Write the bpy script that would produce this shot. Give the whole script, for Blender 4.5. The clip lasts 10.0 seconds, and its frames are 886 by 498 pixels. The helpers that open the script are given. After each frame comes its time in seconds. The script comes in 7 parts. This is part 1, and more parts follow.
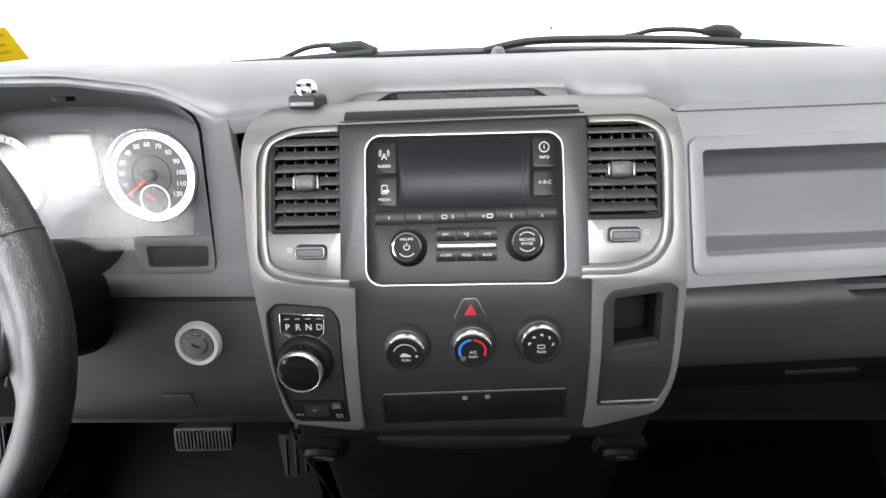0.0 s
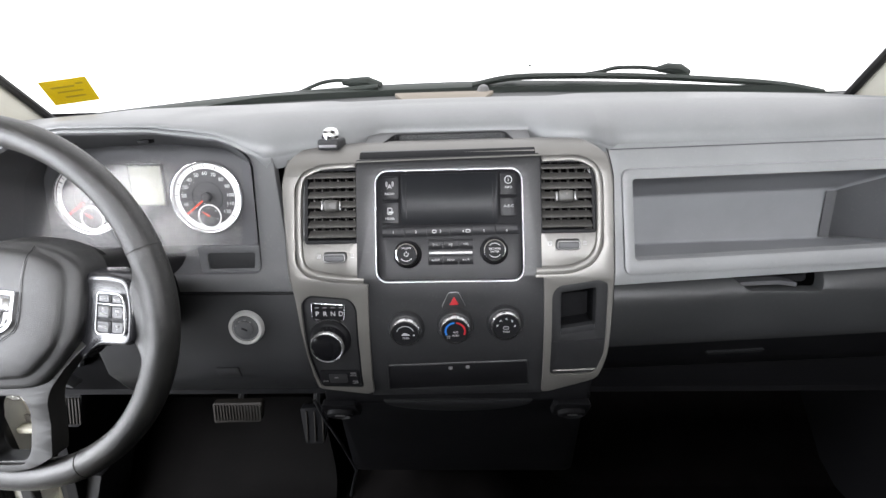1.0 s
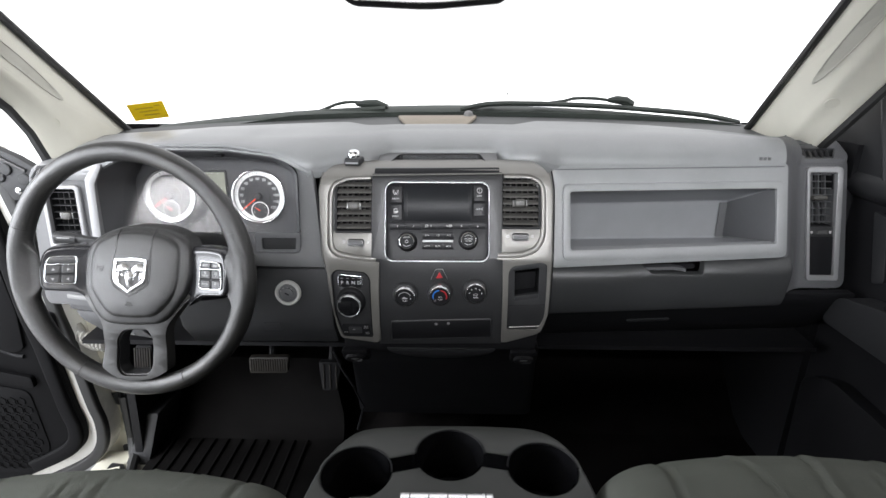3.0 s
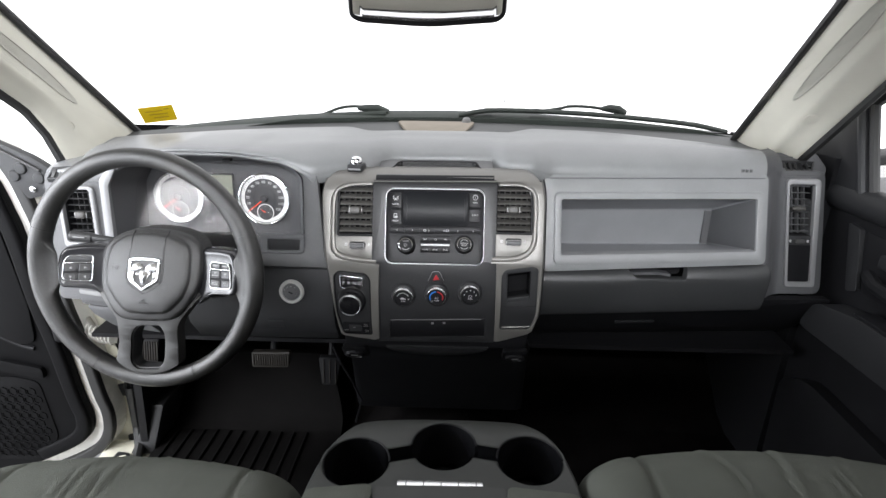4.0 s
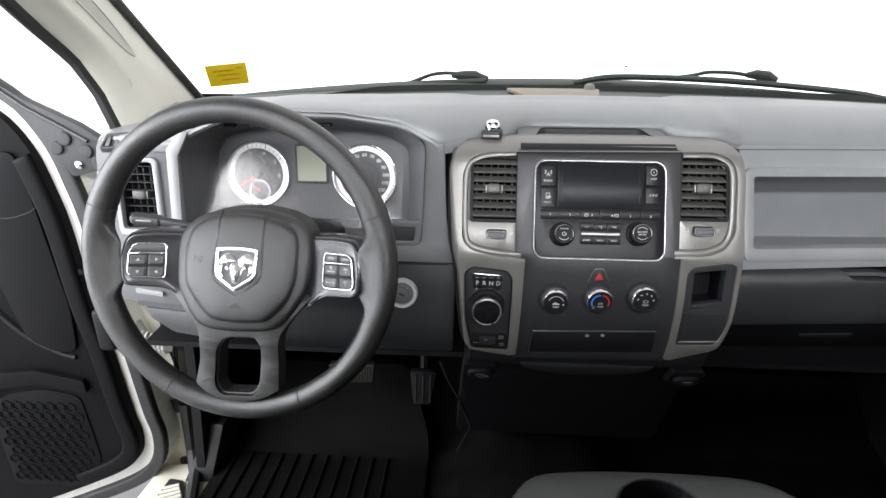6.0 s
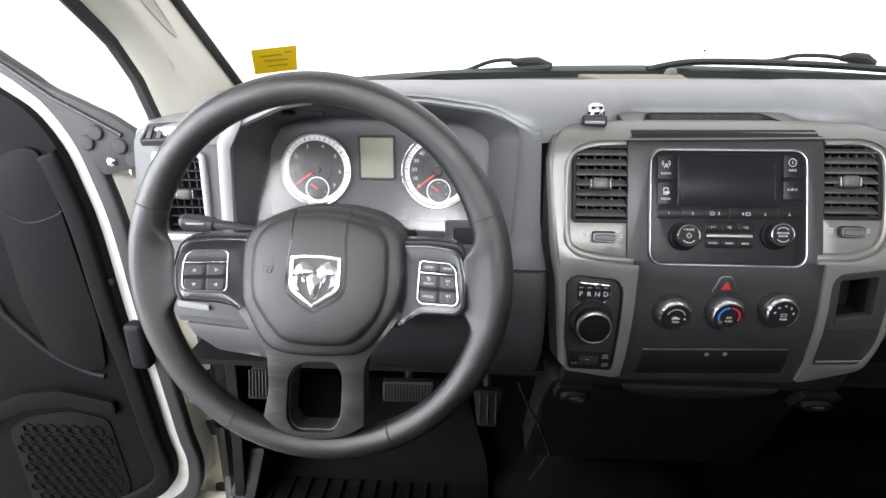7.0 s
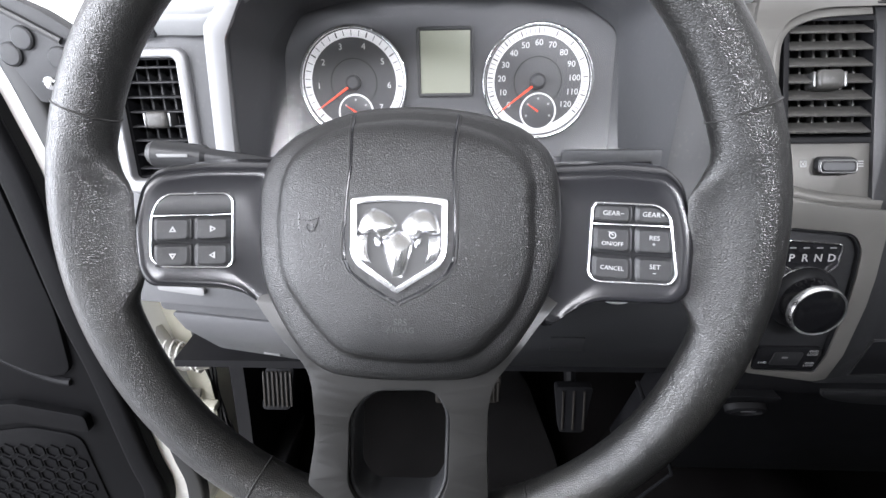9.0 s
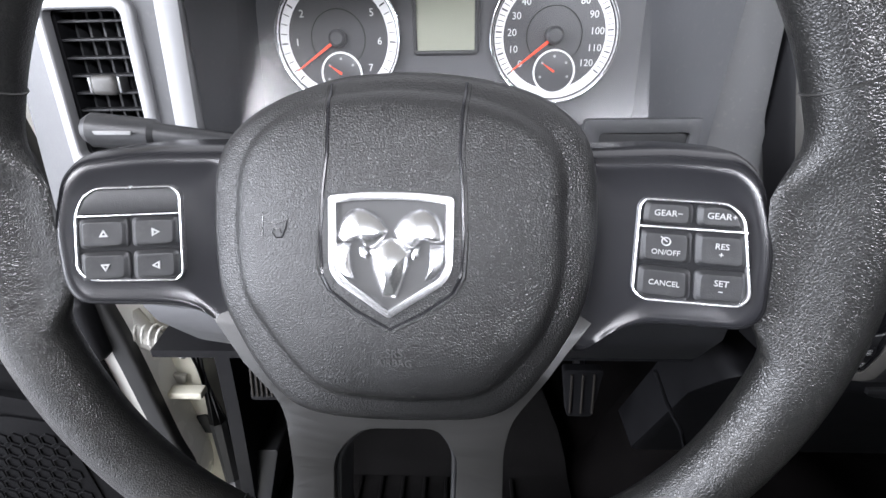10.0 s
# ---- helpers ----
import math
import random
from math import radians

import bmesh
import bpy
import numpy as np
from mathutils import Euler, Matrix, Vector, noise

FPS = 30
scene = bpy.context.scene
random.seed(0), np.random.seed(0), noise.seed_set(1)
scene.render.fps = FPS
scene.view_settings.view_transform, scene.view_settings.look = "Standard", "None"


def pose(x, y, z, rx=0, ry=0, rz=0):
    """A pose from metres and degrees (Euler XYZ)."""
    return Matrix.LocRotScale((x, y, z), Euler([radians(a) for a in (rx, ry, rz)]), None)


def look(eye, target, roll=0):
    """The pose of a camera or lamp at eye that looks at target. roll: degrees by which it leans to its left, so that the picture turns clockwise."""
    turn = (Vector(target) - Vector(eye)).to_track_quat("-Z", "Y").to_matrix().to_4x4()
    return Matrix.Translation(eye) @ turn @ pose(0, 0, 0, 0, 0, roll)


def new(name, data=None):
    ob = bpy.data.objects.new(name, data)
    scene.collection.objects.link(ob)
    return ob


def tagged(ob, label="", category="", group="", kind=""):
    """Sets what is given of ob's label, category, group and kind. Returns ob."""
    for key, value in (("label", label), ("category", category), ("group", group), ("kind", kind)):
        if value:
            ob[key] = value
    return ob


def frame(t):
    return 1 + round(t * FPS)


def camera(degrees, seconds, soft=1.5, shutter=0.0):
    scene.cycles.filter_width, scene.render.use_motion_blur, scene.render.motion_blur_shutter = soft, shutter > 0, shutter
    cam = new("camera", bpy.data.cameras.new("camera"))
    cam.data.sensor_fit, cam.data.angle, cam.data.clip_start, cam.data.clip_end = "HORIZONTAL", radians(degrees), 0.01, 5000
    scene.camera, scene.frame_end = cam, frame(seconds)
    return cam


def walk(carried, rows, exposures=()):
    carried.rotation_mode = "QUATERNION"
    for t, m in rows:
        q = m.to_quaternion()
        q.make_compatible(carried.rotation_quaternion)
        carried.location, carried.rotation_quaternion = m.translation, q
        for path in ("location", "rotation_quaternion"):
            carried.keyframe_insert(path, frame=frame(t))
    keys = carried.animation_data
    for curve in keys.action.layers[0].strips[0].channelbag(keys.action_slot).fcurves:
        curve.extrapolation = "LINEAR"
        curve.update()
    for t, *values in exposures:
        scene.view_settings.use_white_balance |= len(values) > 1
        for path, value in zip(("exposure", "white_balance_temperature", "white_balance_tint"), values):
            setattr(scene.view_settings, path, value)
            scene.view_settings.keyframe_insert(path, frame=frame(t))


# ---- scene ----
cam = camera(82.0, 10.0)
PATH = [
    (0, (-0.004, -0.464, 1.371), (-0.08, 1.426, 0.72), -1.7),
    (0.5, (0.013, -0.542, 1.398), (-0.082, 1.347, 0.749), -2.1),
    (1, (0.017, -0.618, 1.431), (-0.066, 1.273, 0.784), -1.8),
    (1.5, (0.017, -0.704, 1.457), (-0.061, 1.189, 0.816), -1.4),
    (2, (0.033, -0.773, 1.477), (-0.044, 1.118, 0.829), -1.4),
    (2.5, (0.036, -0.83, 1.49), (-0.032, 1.057, 0.833), -0.8),
    (4, (0.038, -0.917, 1.541), (-0.01, 0.961, 0.856), 0.7),
    (4.5, (0.002, -0.889, 1.527), (-0.042, 0.989, 0.84), 1.4),
    (5, (-0.064, -0.835, 1.501), (-0.115, 1.041, 0.81), 1.6),
    (5.5, (-0.127, -0.775, 1.469), (-0.203, 1.1, 0.778), 1.2),
    (7, (-0.313, -0.625, 1.415), (-0.43, 1.253, 0.737), 0.0),
    (7.5, (-0.362, -0.576, 1.384), (-0.479, 1.301, 0.703), -0.4),
    (8, (-0.389, -0.53, 1.363), (-0.512, 1.341, 0.666), -0.9),
    (8.5, (-0.414, -0.474, 1.335), (-0.525, 1.382, 0.596), -1.1),
    (9, (-0.435, -0.412, 1.315), (-0.532, 1.424, 0.528), -1.1),
    (9.5, (-0.432, -0.369, 1.314), (-0.53, 1.432, 0.45), -1.4),
    (10, (-0.441, -0.346, 1.311), (-0.529, 1.42, 0.377), -1.4),
]
walk(cam, [(t, look(eye, target, roll)) for t, eye, target, roll in PATH], [(0.0, 0.42, 6500, 13), (1.0, 0.14, 6480, 13), (2.0, -0.13, 6480, 12), (2.5, -0.15, 6480, 12), (5.5, -0.10, 6480, 12), (7.5, 0.08, 6470, 13), (8.5, 0.21, 6380, 14), (10.0, 0.09, 6250, 15)])

from mathutils.geometry import delaunay_2d_cdt

# ---- light: an over-exposed white photo studio all round the truck ----
world = bpy.data.worlds.new("studio")
world.use_nodes = True
scene.world = world
wn = world.node_tree
wc, wx, wr, wm = (wn.nodes.new(n) for n in ("ShaderNodeTexCoord", "ShaderNodeSeparateXYZ", "ShaderNodeMapRange", "ShaderNodeMath"))
wn.links.new(wc.outputs["Generated"], wx.inputs[0])
wn.links.new(wx.outputs["Z"], wr.inputs[0])
# white cove at eye level, brighter towards the lit studio ceiling
wr.interpolation_type = "SMOOTHSTEP"
wr.inputs[1].default_value, wr.inputs[2].default_value = 0.0, 0.75
wr.inputs[3].default_value, wr.inputs[4].default_value = 1.3, 2.1
wn.links.new(wr.outputs[0], wn.nodes["Background"].inputs[1])
wn.nodes["Background"].inputs[0].default_value = (0.975, 0.99, 1.0, 1)

# studio softbox standing outside the open driver door
soft = new("softbox", bpy.data.lights.new("softbox", "AREA"))
soft.data.shape, soft.data.size, soft.data.size_y = "RECTANGLE", 1.4, 0.60
soft.data.energy = 72
soft.data.color = (0.98, 0.99, 1.0)
soft.matrix_world = look((-1.90, -1.80, 2.62), (-0.5, 0.1, 1.28))

# second softbox, unseen, behind the slot in the rear wall
back = new("softbox_rear", bpy.data.lights.new("softbox_rear", "AREA"))
back.data.shape, back.data.size, back.data.size_y = "RECTANGLE", 1.4, 0.30
back.data.energy = 145
back.data.color = (0.95, 0.975, 1.0)
back.matrix_world = look((0.05, -1.9, 2.12), (0.05, 0.1, 1.25))

# third softbox straight out of the open driver door
side = new("softbox_side", bpy.data.lights.new("softbox_side", "AREA"))
side.data.shape, side.data.size, side.data.size_y = "RECTANGLE", 1.1, 0.8
side.data.energy = 58
side.data.color = (0.90, 0.95, 1.0)
side.matrix_world = look((-2.3, -0.60, 1.62), (-0.4, -0.1, 1.22))

# low softbox behind the open door, which gives the sheen on the wheel
low = new("softbox_low", bpy.data.lights.new("softbox_low", "AREA"))
low.data.shape, low.data.size, low.data.size_y = "RECTANGLE", 0.9, 0.9
low.data.energy = 17
low.data.color = (0.90, 0.95, 1.0)
low.matrix_world = look((-1.95, -1.45, 1.05), (-0.5, -0.10, 1.2))


# ---- materials ----
def material(name, color, rough=0.5, metal=0.0, grain=900.0, bump=0.0, vary=0.12, spec=0.5, dust=0.0,
             kind="NOISE", coat=0.0, weave=0.0, worn=None):
    """A surface with fine relief, broad uneven tone and, where asked, pale dust."""
    m = bpy.data.materials.new(name)
    m.use_nodes = True
    nt = m.node_tree
    b = nt.nodes["Principled BSDF"]
    tc = nt.nodes.new("ShaderNodeTexCoord")
    big = nt.nodes.new("ShaderNodeTexNoise")
    big.inputs["Scale"].default_value, big.inputs["Detail"].default_value = 14.0, 6.0
    nt.links.new(tc.outputs["Object"], big.inputs["Vector"])
    ramp = nt.nodes.new("ShaderNodeValToRGB")
    lo = [c * (1 - vary) for c in color]
    hi = [min(1, c * (1 + vary)) for c in color]
    ramp.color_ramp.elements[0].position, ramp.color_ramp.elements[1].position = 0.3, 0.7
    ramp.color_ramp.elements[0].color, ramp.color_ramp.elements[1].color = (*lo, 1), (*hi, 1)
    nt.links.new(big.outputs["Fac"], ramp.inputs["Fac"])
    out = ramp.outputs["Color"]
    if dust:
        fleck = nt.nodes.new("ShaderNodeTexNoise")
        fleck.inputs["Scale"].default_value, fleck.inputs["Detail"].default_value = 260.0, 8.0
        nt.links.new(tc.outputs["Object"], fleck.inputs["Vector"])
        r2 = nt.nodes.new("ShaderNodeValToRGB")
        r2.color_ramp.elements[0].position, r2.color_ramp.elements[1].position = 0.58, 0.78
        r2.color_ramp.elements[1].color = (dust, dust, dust, 1)
        nt.links.new(fleck.outputs["Fac"], r2.inputs["Fac"])
        mix = nt.nodes.new("ShaderNodeMixRGB")
        nt.links.new(r2.outputs["Color"], mix.inputs[0])
        nt.links.new(out, mix.inputs[1])
        mix.inputs[2].default_value = (0.42, 0.40, 0.36, 1)
        out = mix.outputs[0]
    if worn:
        # paler, dirtier patches where the surface is handled
        rub = nt.nodes.new("ShaderNodeTexNoise")
        rub.inputs["Scale"].default_value, rub.inputs["Detail"].default_value = 9.0, 7.0
        rub.inputs["Roughness"].default_value = 0.65
        nt.links.new(tc.outputs["Object"], rub.inputs["Vector"])
        r3 = nt.nodes.new("ShaderNodeMapRange")
        r3.inputs[1].default_value, r3.inputs[2].default_value, r3.inputs[4].default_value = 0.48, 0.72, 0.8
        nt.links.new(rub.outputs["Fac"], r3.inputs[0])
        mx3 = nt.nodes.new("ShaderNodeMixRGB")
        nt.links.new(r3.outputs[0], mx3.inputs[0])
        nt.links.new(out, mx3.inputs[1])
        mx3.inputs[2].default_value = (*worn, 1)
        out = mx3.outputs[0]
    nt.links.new(out, b.inputs["Base Color"])
    b.inputs["Metallic"].default_value = metal
    b.inputs["Specular IOR Level"].default_value = spec
    b.inputs["Coat Weight"].default_value = coat
    rr_ = nt.nodes.new("ShaderNodeMapRange")
    rr_.inputs[3].default_value, rr_.inputs[4].default_value = max(0.02, rough - 0.07), min(1, rough + 0.07)
    nt.links.new(big.outputs["Fac"], rr_.inputs[0])
    nt.links.new(rr_.outputs[0], b.inputs["Roughness"])
    if bump:
        if kind == "VORONOI":
            g = nt.nodes.new("ShaderNodeTexVoronoi")
            g.feature = "DISTANCE_TO_EDGE"
            g.inputs["Scale"].default_value = grain
            warp = nt.nodes.new("ShaderNodeTexNoise")
            warp.inputs["Scale"].default_value = grain * 0.6
            nt.links.new(tc.outputs["Object"], warp.inputs["Vector"])
            add = nt.nodes.new("ShaderNodeVectorMath")
            add.operation = "MULTIPLY_ADD"
            add.inputs[1].default_value = (0.9 / grain,) * 3
            nt.links.new(warp.outputs["Color"], add.inputs[0])
            nt.links.new(tc.outputs["Object"], add.inputs[2])
            nt.links.new(add.outputs[0], g.inputs["Vector"])
            cl = nt.nodes.new("ShaderNodeMapRange")
            cl.inputs[1].default_value, cl.inputs[2].default_value = 0.0, 0.28
            nt.links.new(g.outputs["Distance"], cl.inputs[0])
            h = cl.outputs[0]
            # shade in the creases of the grain, darkened in the colour itself
            crease_shade = nt.nodes.new("ShaderNodeMapRange")
            crease_shade.inputs[3].default_value, crease_shade.inputs[4].default_value = 0.80, 1.06
            nt.links.new(h, crease_shade.inputs[0])
            tone = nt.nodes.new("ShaderNodeVectorMath")
            tone.operation = "SCALE"
            nt.links.new(out, tone.inputs[0])
            nt.links.new(crease_shade.outputs[0], tone.inputs["Scale"])
            nt.links.new(tone.outputs[0], b.inputs["Base Color"])
        else:
            g = nt.nodes.new("ShaderNodeTexNoise")
            g.inputs["Scale"].default_value, g.inputs["Detail"].default_value = grain, 3.0
            nt.links.new(tc.outputs["Object"], g.inputs["Vector"])
            h = g.outputs["Fac"]
            if weave:
                w1 = nt.nodes.new("ShaderNodeTexWave")
                w1.inputs["Scale"].default_value = weave
                w1.inputs["Distortion"].default_value = 1.2
                nt.links.new(tc.outputs["Object"], w1.inputs["Vector"])
                ad = nt.nodes.new("ShaderNodeMath")
                ad.operation = "ADD"
                nt.links.new(h, ad.inputs[0])
                nt.links.new(w1.outputs["Fac"], ad.inputs[1])
                h = ad.outputs[0]
        bp = nt.nodes.new("ShaderNodeBump")
        bp.inputs["Strength"].default_value, bp.inputs["Distance"].default_value = bump, 0.0006
        nt.links.new(h, bp.inputs["Height"])
        nt.links.new(bp.outputs[0], b.inputs["Normal"])
    return m


def glow(name, color, strength, base=None):
    m = bpy.data.materials.new(name)
    m.use_nodes = True
    b = m.node_tree.nodes["Principled BSDF"]
    b.inputs["Base Color"].default_value = (*(base or color), 1)
    b.inputs["Roughness"].default_value = 0.5
    b.inputs["Emission Color"].default_value = (*color, 1)
    b.inputs["Emission Strength"].default_value = strength
    return m


def glass(name, rough=0.0, tint=(1, 1, 1), clear=0.93, skin=0.04):
    """Thin clear pane: mostly see-through, with a real glossy skin."""
    m = bpy.data.materials.new(name)
    m.use_nodes = True
    nt = m.node_tree
    nt.nodes.remove(nt.nodes["Principled BSDF"])
    tr, gl, mx, fr, pw, mr = (nt.nodes.new(n) for n in ("ShaderNodeBsdfTransparent", "ShaderNodeBsdfGlossy", "ShaderNodeMixShader", "ShaderNodeLayerWeight", "ShaderNodeMath", "ShaderNodeMapRange"))
    tr.inputs[0].default_value = (*[c * clear for c in tint], 1)
    gl.inputs["Roughness"].default_value = rough
    fr.inputs[0].default_value = 0.5
    pw.operation = "POWER"
    pw.inputs[1].default_value = 5.0
    mr.inputs[3].default_value, mr.inputs[4].default_value = skin, 0.6
    nt.links.new(fr.outputs["Facing"], pw.inputs[0])
    nt.links.new(pw.outputs[0], mr.inputs[0])
    nt.links.new(mr.outputs[0], mx.inputs[0])
    nt.links.new(tr.outputs[0], mx.inputs[1])
    nt.links.new(gl.outputs[0], mx.inputs[2])
    nt.links.new(mx.outputs[0], nt.nodes["Material Output"].inputs[0])
    return m


DASH = material("grey_grained_plastic", (0.190, 0.194, 0.198), 0.35, grain=1500, bump=0.35, vary=0.06, dust=0.10)
BIN = material("smooth_grey_bin_plastic", (0.205, 0.209, 0.218), 0.42, grain=1800, bump=0.12, vary=0.07, dust=0.08)
# the two darkest dash greys put low-down shade into knee panel and glove door
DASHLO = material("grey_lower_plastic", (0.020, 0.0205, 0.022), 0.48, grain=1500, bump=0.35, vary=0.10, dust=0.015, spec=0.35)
SHADEDASH = material("shaded_dash_plastic", (0.029, 0.030, 0.031), 0.40, grain=1500, bump=0.35, vary=0.09, dust=0.04)
DASHMID = material("mid_grey_dash_plastic", (0.098, 0.099, 0.101), 0.5, grain=1500, bump=0.35, vary=0.07, dust=0.08)
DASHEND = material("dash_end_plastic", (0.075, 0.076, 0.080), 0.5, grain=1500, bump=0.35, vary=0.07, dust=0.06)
COWLIN = material("dull_grey_defroster_plastic", (0.075, 0.078, 0.078), 0.6, grain=1200, bump=0.3, vary=0.1, dust=0.1)
SILVER = material("warm_silver_paint", (0.142, 0.137, 0.127), 0.38, metal=0.35, grain=2500, bump=0.08, vary=0.06)
PALE = material("pale_silver_trim", (0.25, 0.25, 0.255), 0.35, metal=0.3, grain=2500, bump=0.05, vary=0.05)
DARK = material("charcoal_plastic", (0.019, 0.0193, 0.0205), 0.40, grain=1800, bump=0.22, vary=0.14, dust=0.03, spec=0.45)
BLACK = material("black_plastic", (0.008, 0.008, 0.009), 0.5, grain=1800, bump=0.2, vary=0.2, dust=0.010, spec=0.15)
GLOSS = material("black_gloss_plastic", (0.011, 0.011, 0.0122), 0.30, vary=0.1, spec=0.10)
POLISH = material("polished_black_plastic", (0.007, 0.007, 0.008), 0.15, vary=0.1, spec=0.5)
SCREEN = material("dark_display_glass", (0.011, 0.0116, 0.013), 0.30, vary=0.1, spec=0.08)
CHROME = material("satin_chrome", (0.80, 0.80, 0.81), 0.16, metal=1.0, vary=0.03)
BRIGHT = material("bright_chrome", (0.78, 0.78, 0.79), 0.26, metal=0.95, vary=0.02)
DIALRING = material("brushed_dial_ring", (0.62, 0.62, 0.63), 0.22, metal=1.0, vary=0.05)
VENT = material("vent_slat_plastic", (0.062, 0.060, 0.056), 0.45, grain=1500, bump=0.2, vary=0.15, dust=0.2)
RUBBER = material("worn_grained_wheel_rubber", (0.015, 0.015, 0.0145), 0.31, grain=800, bump=0.30, vary=0.18, spec=0.65, kind="VORONOI", dust=0.06, worn=(0.036, 0.033, 0.028))
PADSKIN = material("leather_grain_airbag_cover", (0.0115, 0.0115, 0.0115), 0.36, grain=820, bump=0.30, vary=0.12, kind="VORONOI", spec=0.55)
SPOKE = material("satin_charcoal_spoke", (0.015, 0.015, 0.017), 0.24, grain=2500, bump=0.06, vary=0.08)
SPOKELO = material("warm_grey_spoke", (0.024, 0.0235, 0.0225), 0.38, grain=2500, bump=0.06, vary=0.06, spec=0.45)
CLOTH = material("grey_green_seat_cloth", (0.100, 0.105, 0.092), 0.9, grain=1400, bump=0.7, vary=0.08, spec=0.15, weave=520)
LOCKRING = material("pale_lock_ring", (0.40, 0.40, 0.39), 0.45, grain=1500, bump=0.1, vary=0.08)
RIBS = material("worn_wheel_switch_grey", (0.05, 0.05, 0.05), 0.5, vary=0.1)
CONSOLE = material("grey_console_plastic", (0.027, 0.0285, 0.0265), 0.5, grain=1500, bump=0.3, vary=0.06)
CREAM = material("cream_trim", (0.60, 0.585, 0.51), 0.6, grain=1300, bump=0.25, vary=0.04)
CREAMSH = material("cream_woven_inset_shaded", (0.43, 0.42, 0.37), 0.8, grain=1600, bump=0.4, vary=0.05, weave=700)
PAINT = material("white_car_paint", (0.78, 0.77, 0.73), 0.28, vary=0.04, coat=0.4)
JAMB = material("dusty_white_jamb_paint", (0.62, 0.60, 0.50), 0.5, grain=200, bump=0.15, vary=0.18, dust=0.3)
SEAL = material("black_rubber_seal", (0.014, 0.014, 0.014), 0.55, vary=0.2)
# one door plastic in two tones; the driver door's is darkened to stand for shade
DOORTRIM = material("dark_grey_door_trim", (0.0135, 0.0138, 0.015), 0.5, grain=1500, bump=0.35, vary=0.10, dust=0.015, spec=0.32)
DOORSHADE = material("shade_darkened_door_trim", (0.0042, 0.0042, 0.0047), 0.55, grain=1500, bump=0.35, vary=0.12, dust=0.003, spec=0.07)
CARPET = material("black_floor_carpet", (0.0045, 0.0040, 0.0040), 0.95, grain=900, bump=1.0, vary=0.35, spec=0.02, dust=0.008)
MAT = material("black_rubber_mat", (0.0045, 0.0042, 0.0042), 0.7, grain=700, bump=0.4, vary=0.25, dust=0.012, spec=0.04)
FOAM = material("yellow_seat_foam", (0.27, 0.21, 0.065), 0.9, grain=500, bump=1.0, vary=0.3)
TAPE = material("worn_metal_foil", (0.35, 0.34, 0.31), 0.5, metal=0.4, grain=300, bump=0.4, vary=0.25)
BEIGE = material("beige_speaker_mesh", (0.26, 0.225, 0.18), 0.75, grain=1500, bump=0.6, vary=0.12)
WIPER = material("weathered_black_wiper", (0.028, 0.036, 0.030), 0.6, grain=500, bump=0.3, vary=0.25)
YELLOW = material("yellow_paper_tag", (0.60, 0.50, 0.010), 0.6, vary=0.05)
yt = YELLOW.node_tree
y1, y2 = yt.nodes.new("ShaderNodeBsdfTranslucent"), yt.nodes.new("ShaderNodeMixShader")
y1.inputs[0].default_value, y2.inputs[0].default_value = (0.85, 0.70, 0.01, 1), 0.5
yt.links.new(yt.nodes["Principled BSDF"].outputs[0], y2.inputs[1])
yt.links.new(y1.outputs[0], y2.inputs[2])
yt.links.new(y2.outputs[0], yt.nodes["Material Output"].inputs[0])
YELLOWINK = material("ochre_tag_print", (0.46, 0.36, 0.010), 0.6, vary=0.05)
LCD = material("olive_lcd", (0.31, 0.32, 0.25), 0.35, vary=0.04)
GAUGE = material("dark_gauge_face", (0.06, 0.06, 0.064), 0.4, vary=0.05)
CLUSTER = material("grey_cluster_mask", (0.068, 0.068, 0.073), 0.5, grain=2000, bump=0.2, vary=0.06)
RADIORIM = material("satin_radio_rim", (0.46, 0.46, 0.46), 0.32, metal=0.95, vary=0.05)
DULLCHROME = material("dull_chrome", (0.26, 0.26, 0.26), 0.42, metal=0.9, vary=0.05)
NUMERAL = material("white_dial_print", (0.70, 0.70, 0.70), 0.5, vary=0.02)
INK = material("white_print", (0.40, 0.40, 0.40), 0.5, vary=0.02)
DIM = material("grey_print", (0.2, 0.2, 0.2), 0.5, vary=0.02)
RED = material("red_plastic", (0.34, 0.015, 0.02), 0.4, vary=0.05)
BLUE = material("blue_print", (0.02, 0.16, 0.50), 0.4, vary=0.05)
RINGLIT = glow("backlit_white_dial_ring", (1, 1, 1), 0.30, (0.75, 0.75, 0.75))
NEEDLE = glow("backlit_red_needle", (1.0, 0.08, 0.03), 0.45)
COVE = glow("glowing_white_cove", (0.985, 0.995, 1.0), 1.3, (0.8, 0.8, 0.8))
GROUND = material("grey_studio_floor", (0.18, 0.18, 0.185), 0.6, vary=0.03)
HEAD = material("cream_headliner", (0.58, 0.56, 0.49), 0.9, grain=1500, bump=0.4, vary=0.04, spec=0.1)
PEDALMETAL = material("worn_pedal_metal", (0.011, 0.0085, 0.006), 0.65, metal=0.0, grain=500, bump=0.3, vary=0.25)
WINDOW = glass("window_glass", clear=0.97)
LENS = glass("cluster_lens", rough=0.22, clear=0.93, skin=0.055)
MIRROR = material("mirror_glass", (0.93, 0.93, 0.93), 0.02, metal=1.0, vary=0.01)


# ---- building blocks ----
def mesh_of(name, bm, mat, sharp=32):
    bmesh.ops.recalc_face_normals(bm, faces=bm.faces[:])
    me = bpy.data.meshes.new(name)
    bm.to_mesh(me)
    bm.free()
    me.materials.append(mat)
    me.polygons.foreach_set("use_smooth", [True] * len(me.polygons))
    me.set_sharp_from_angle(angle=radians(sharp))
    return me


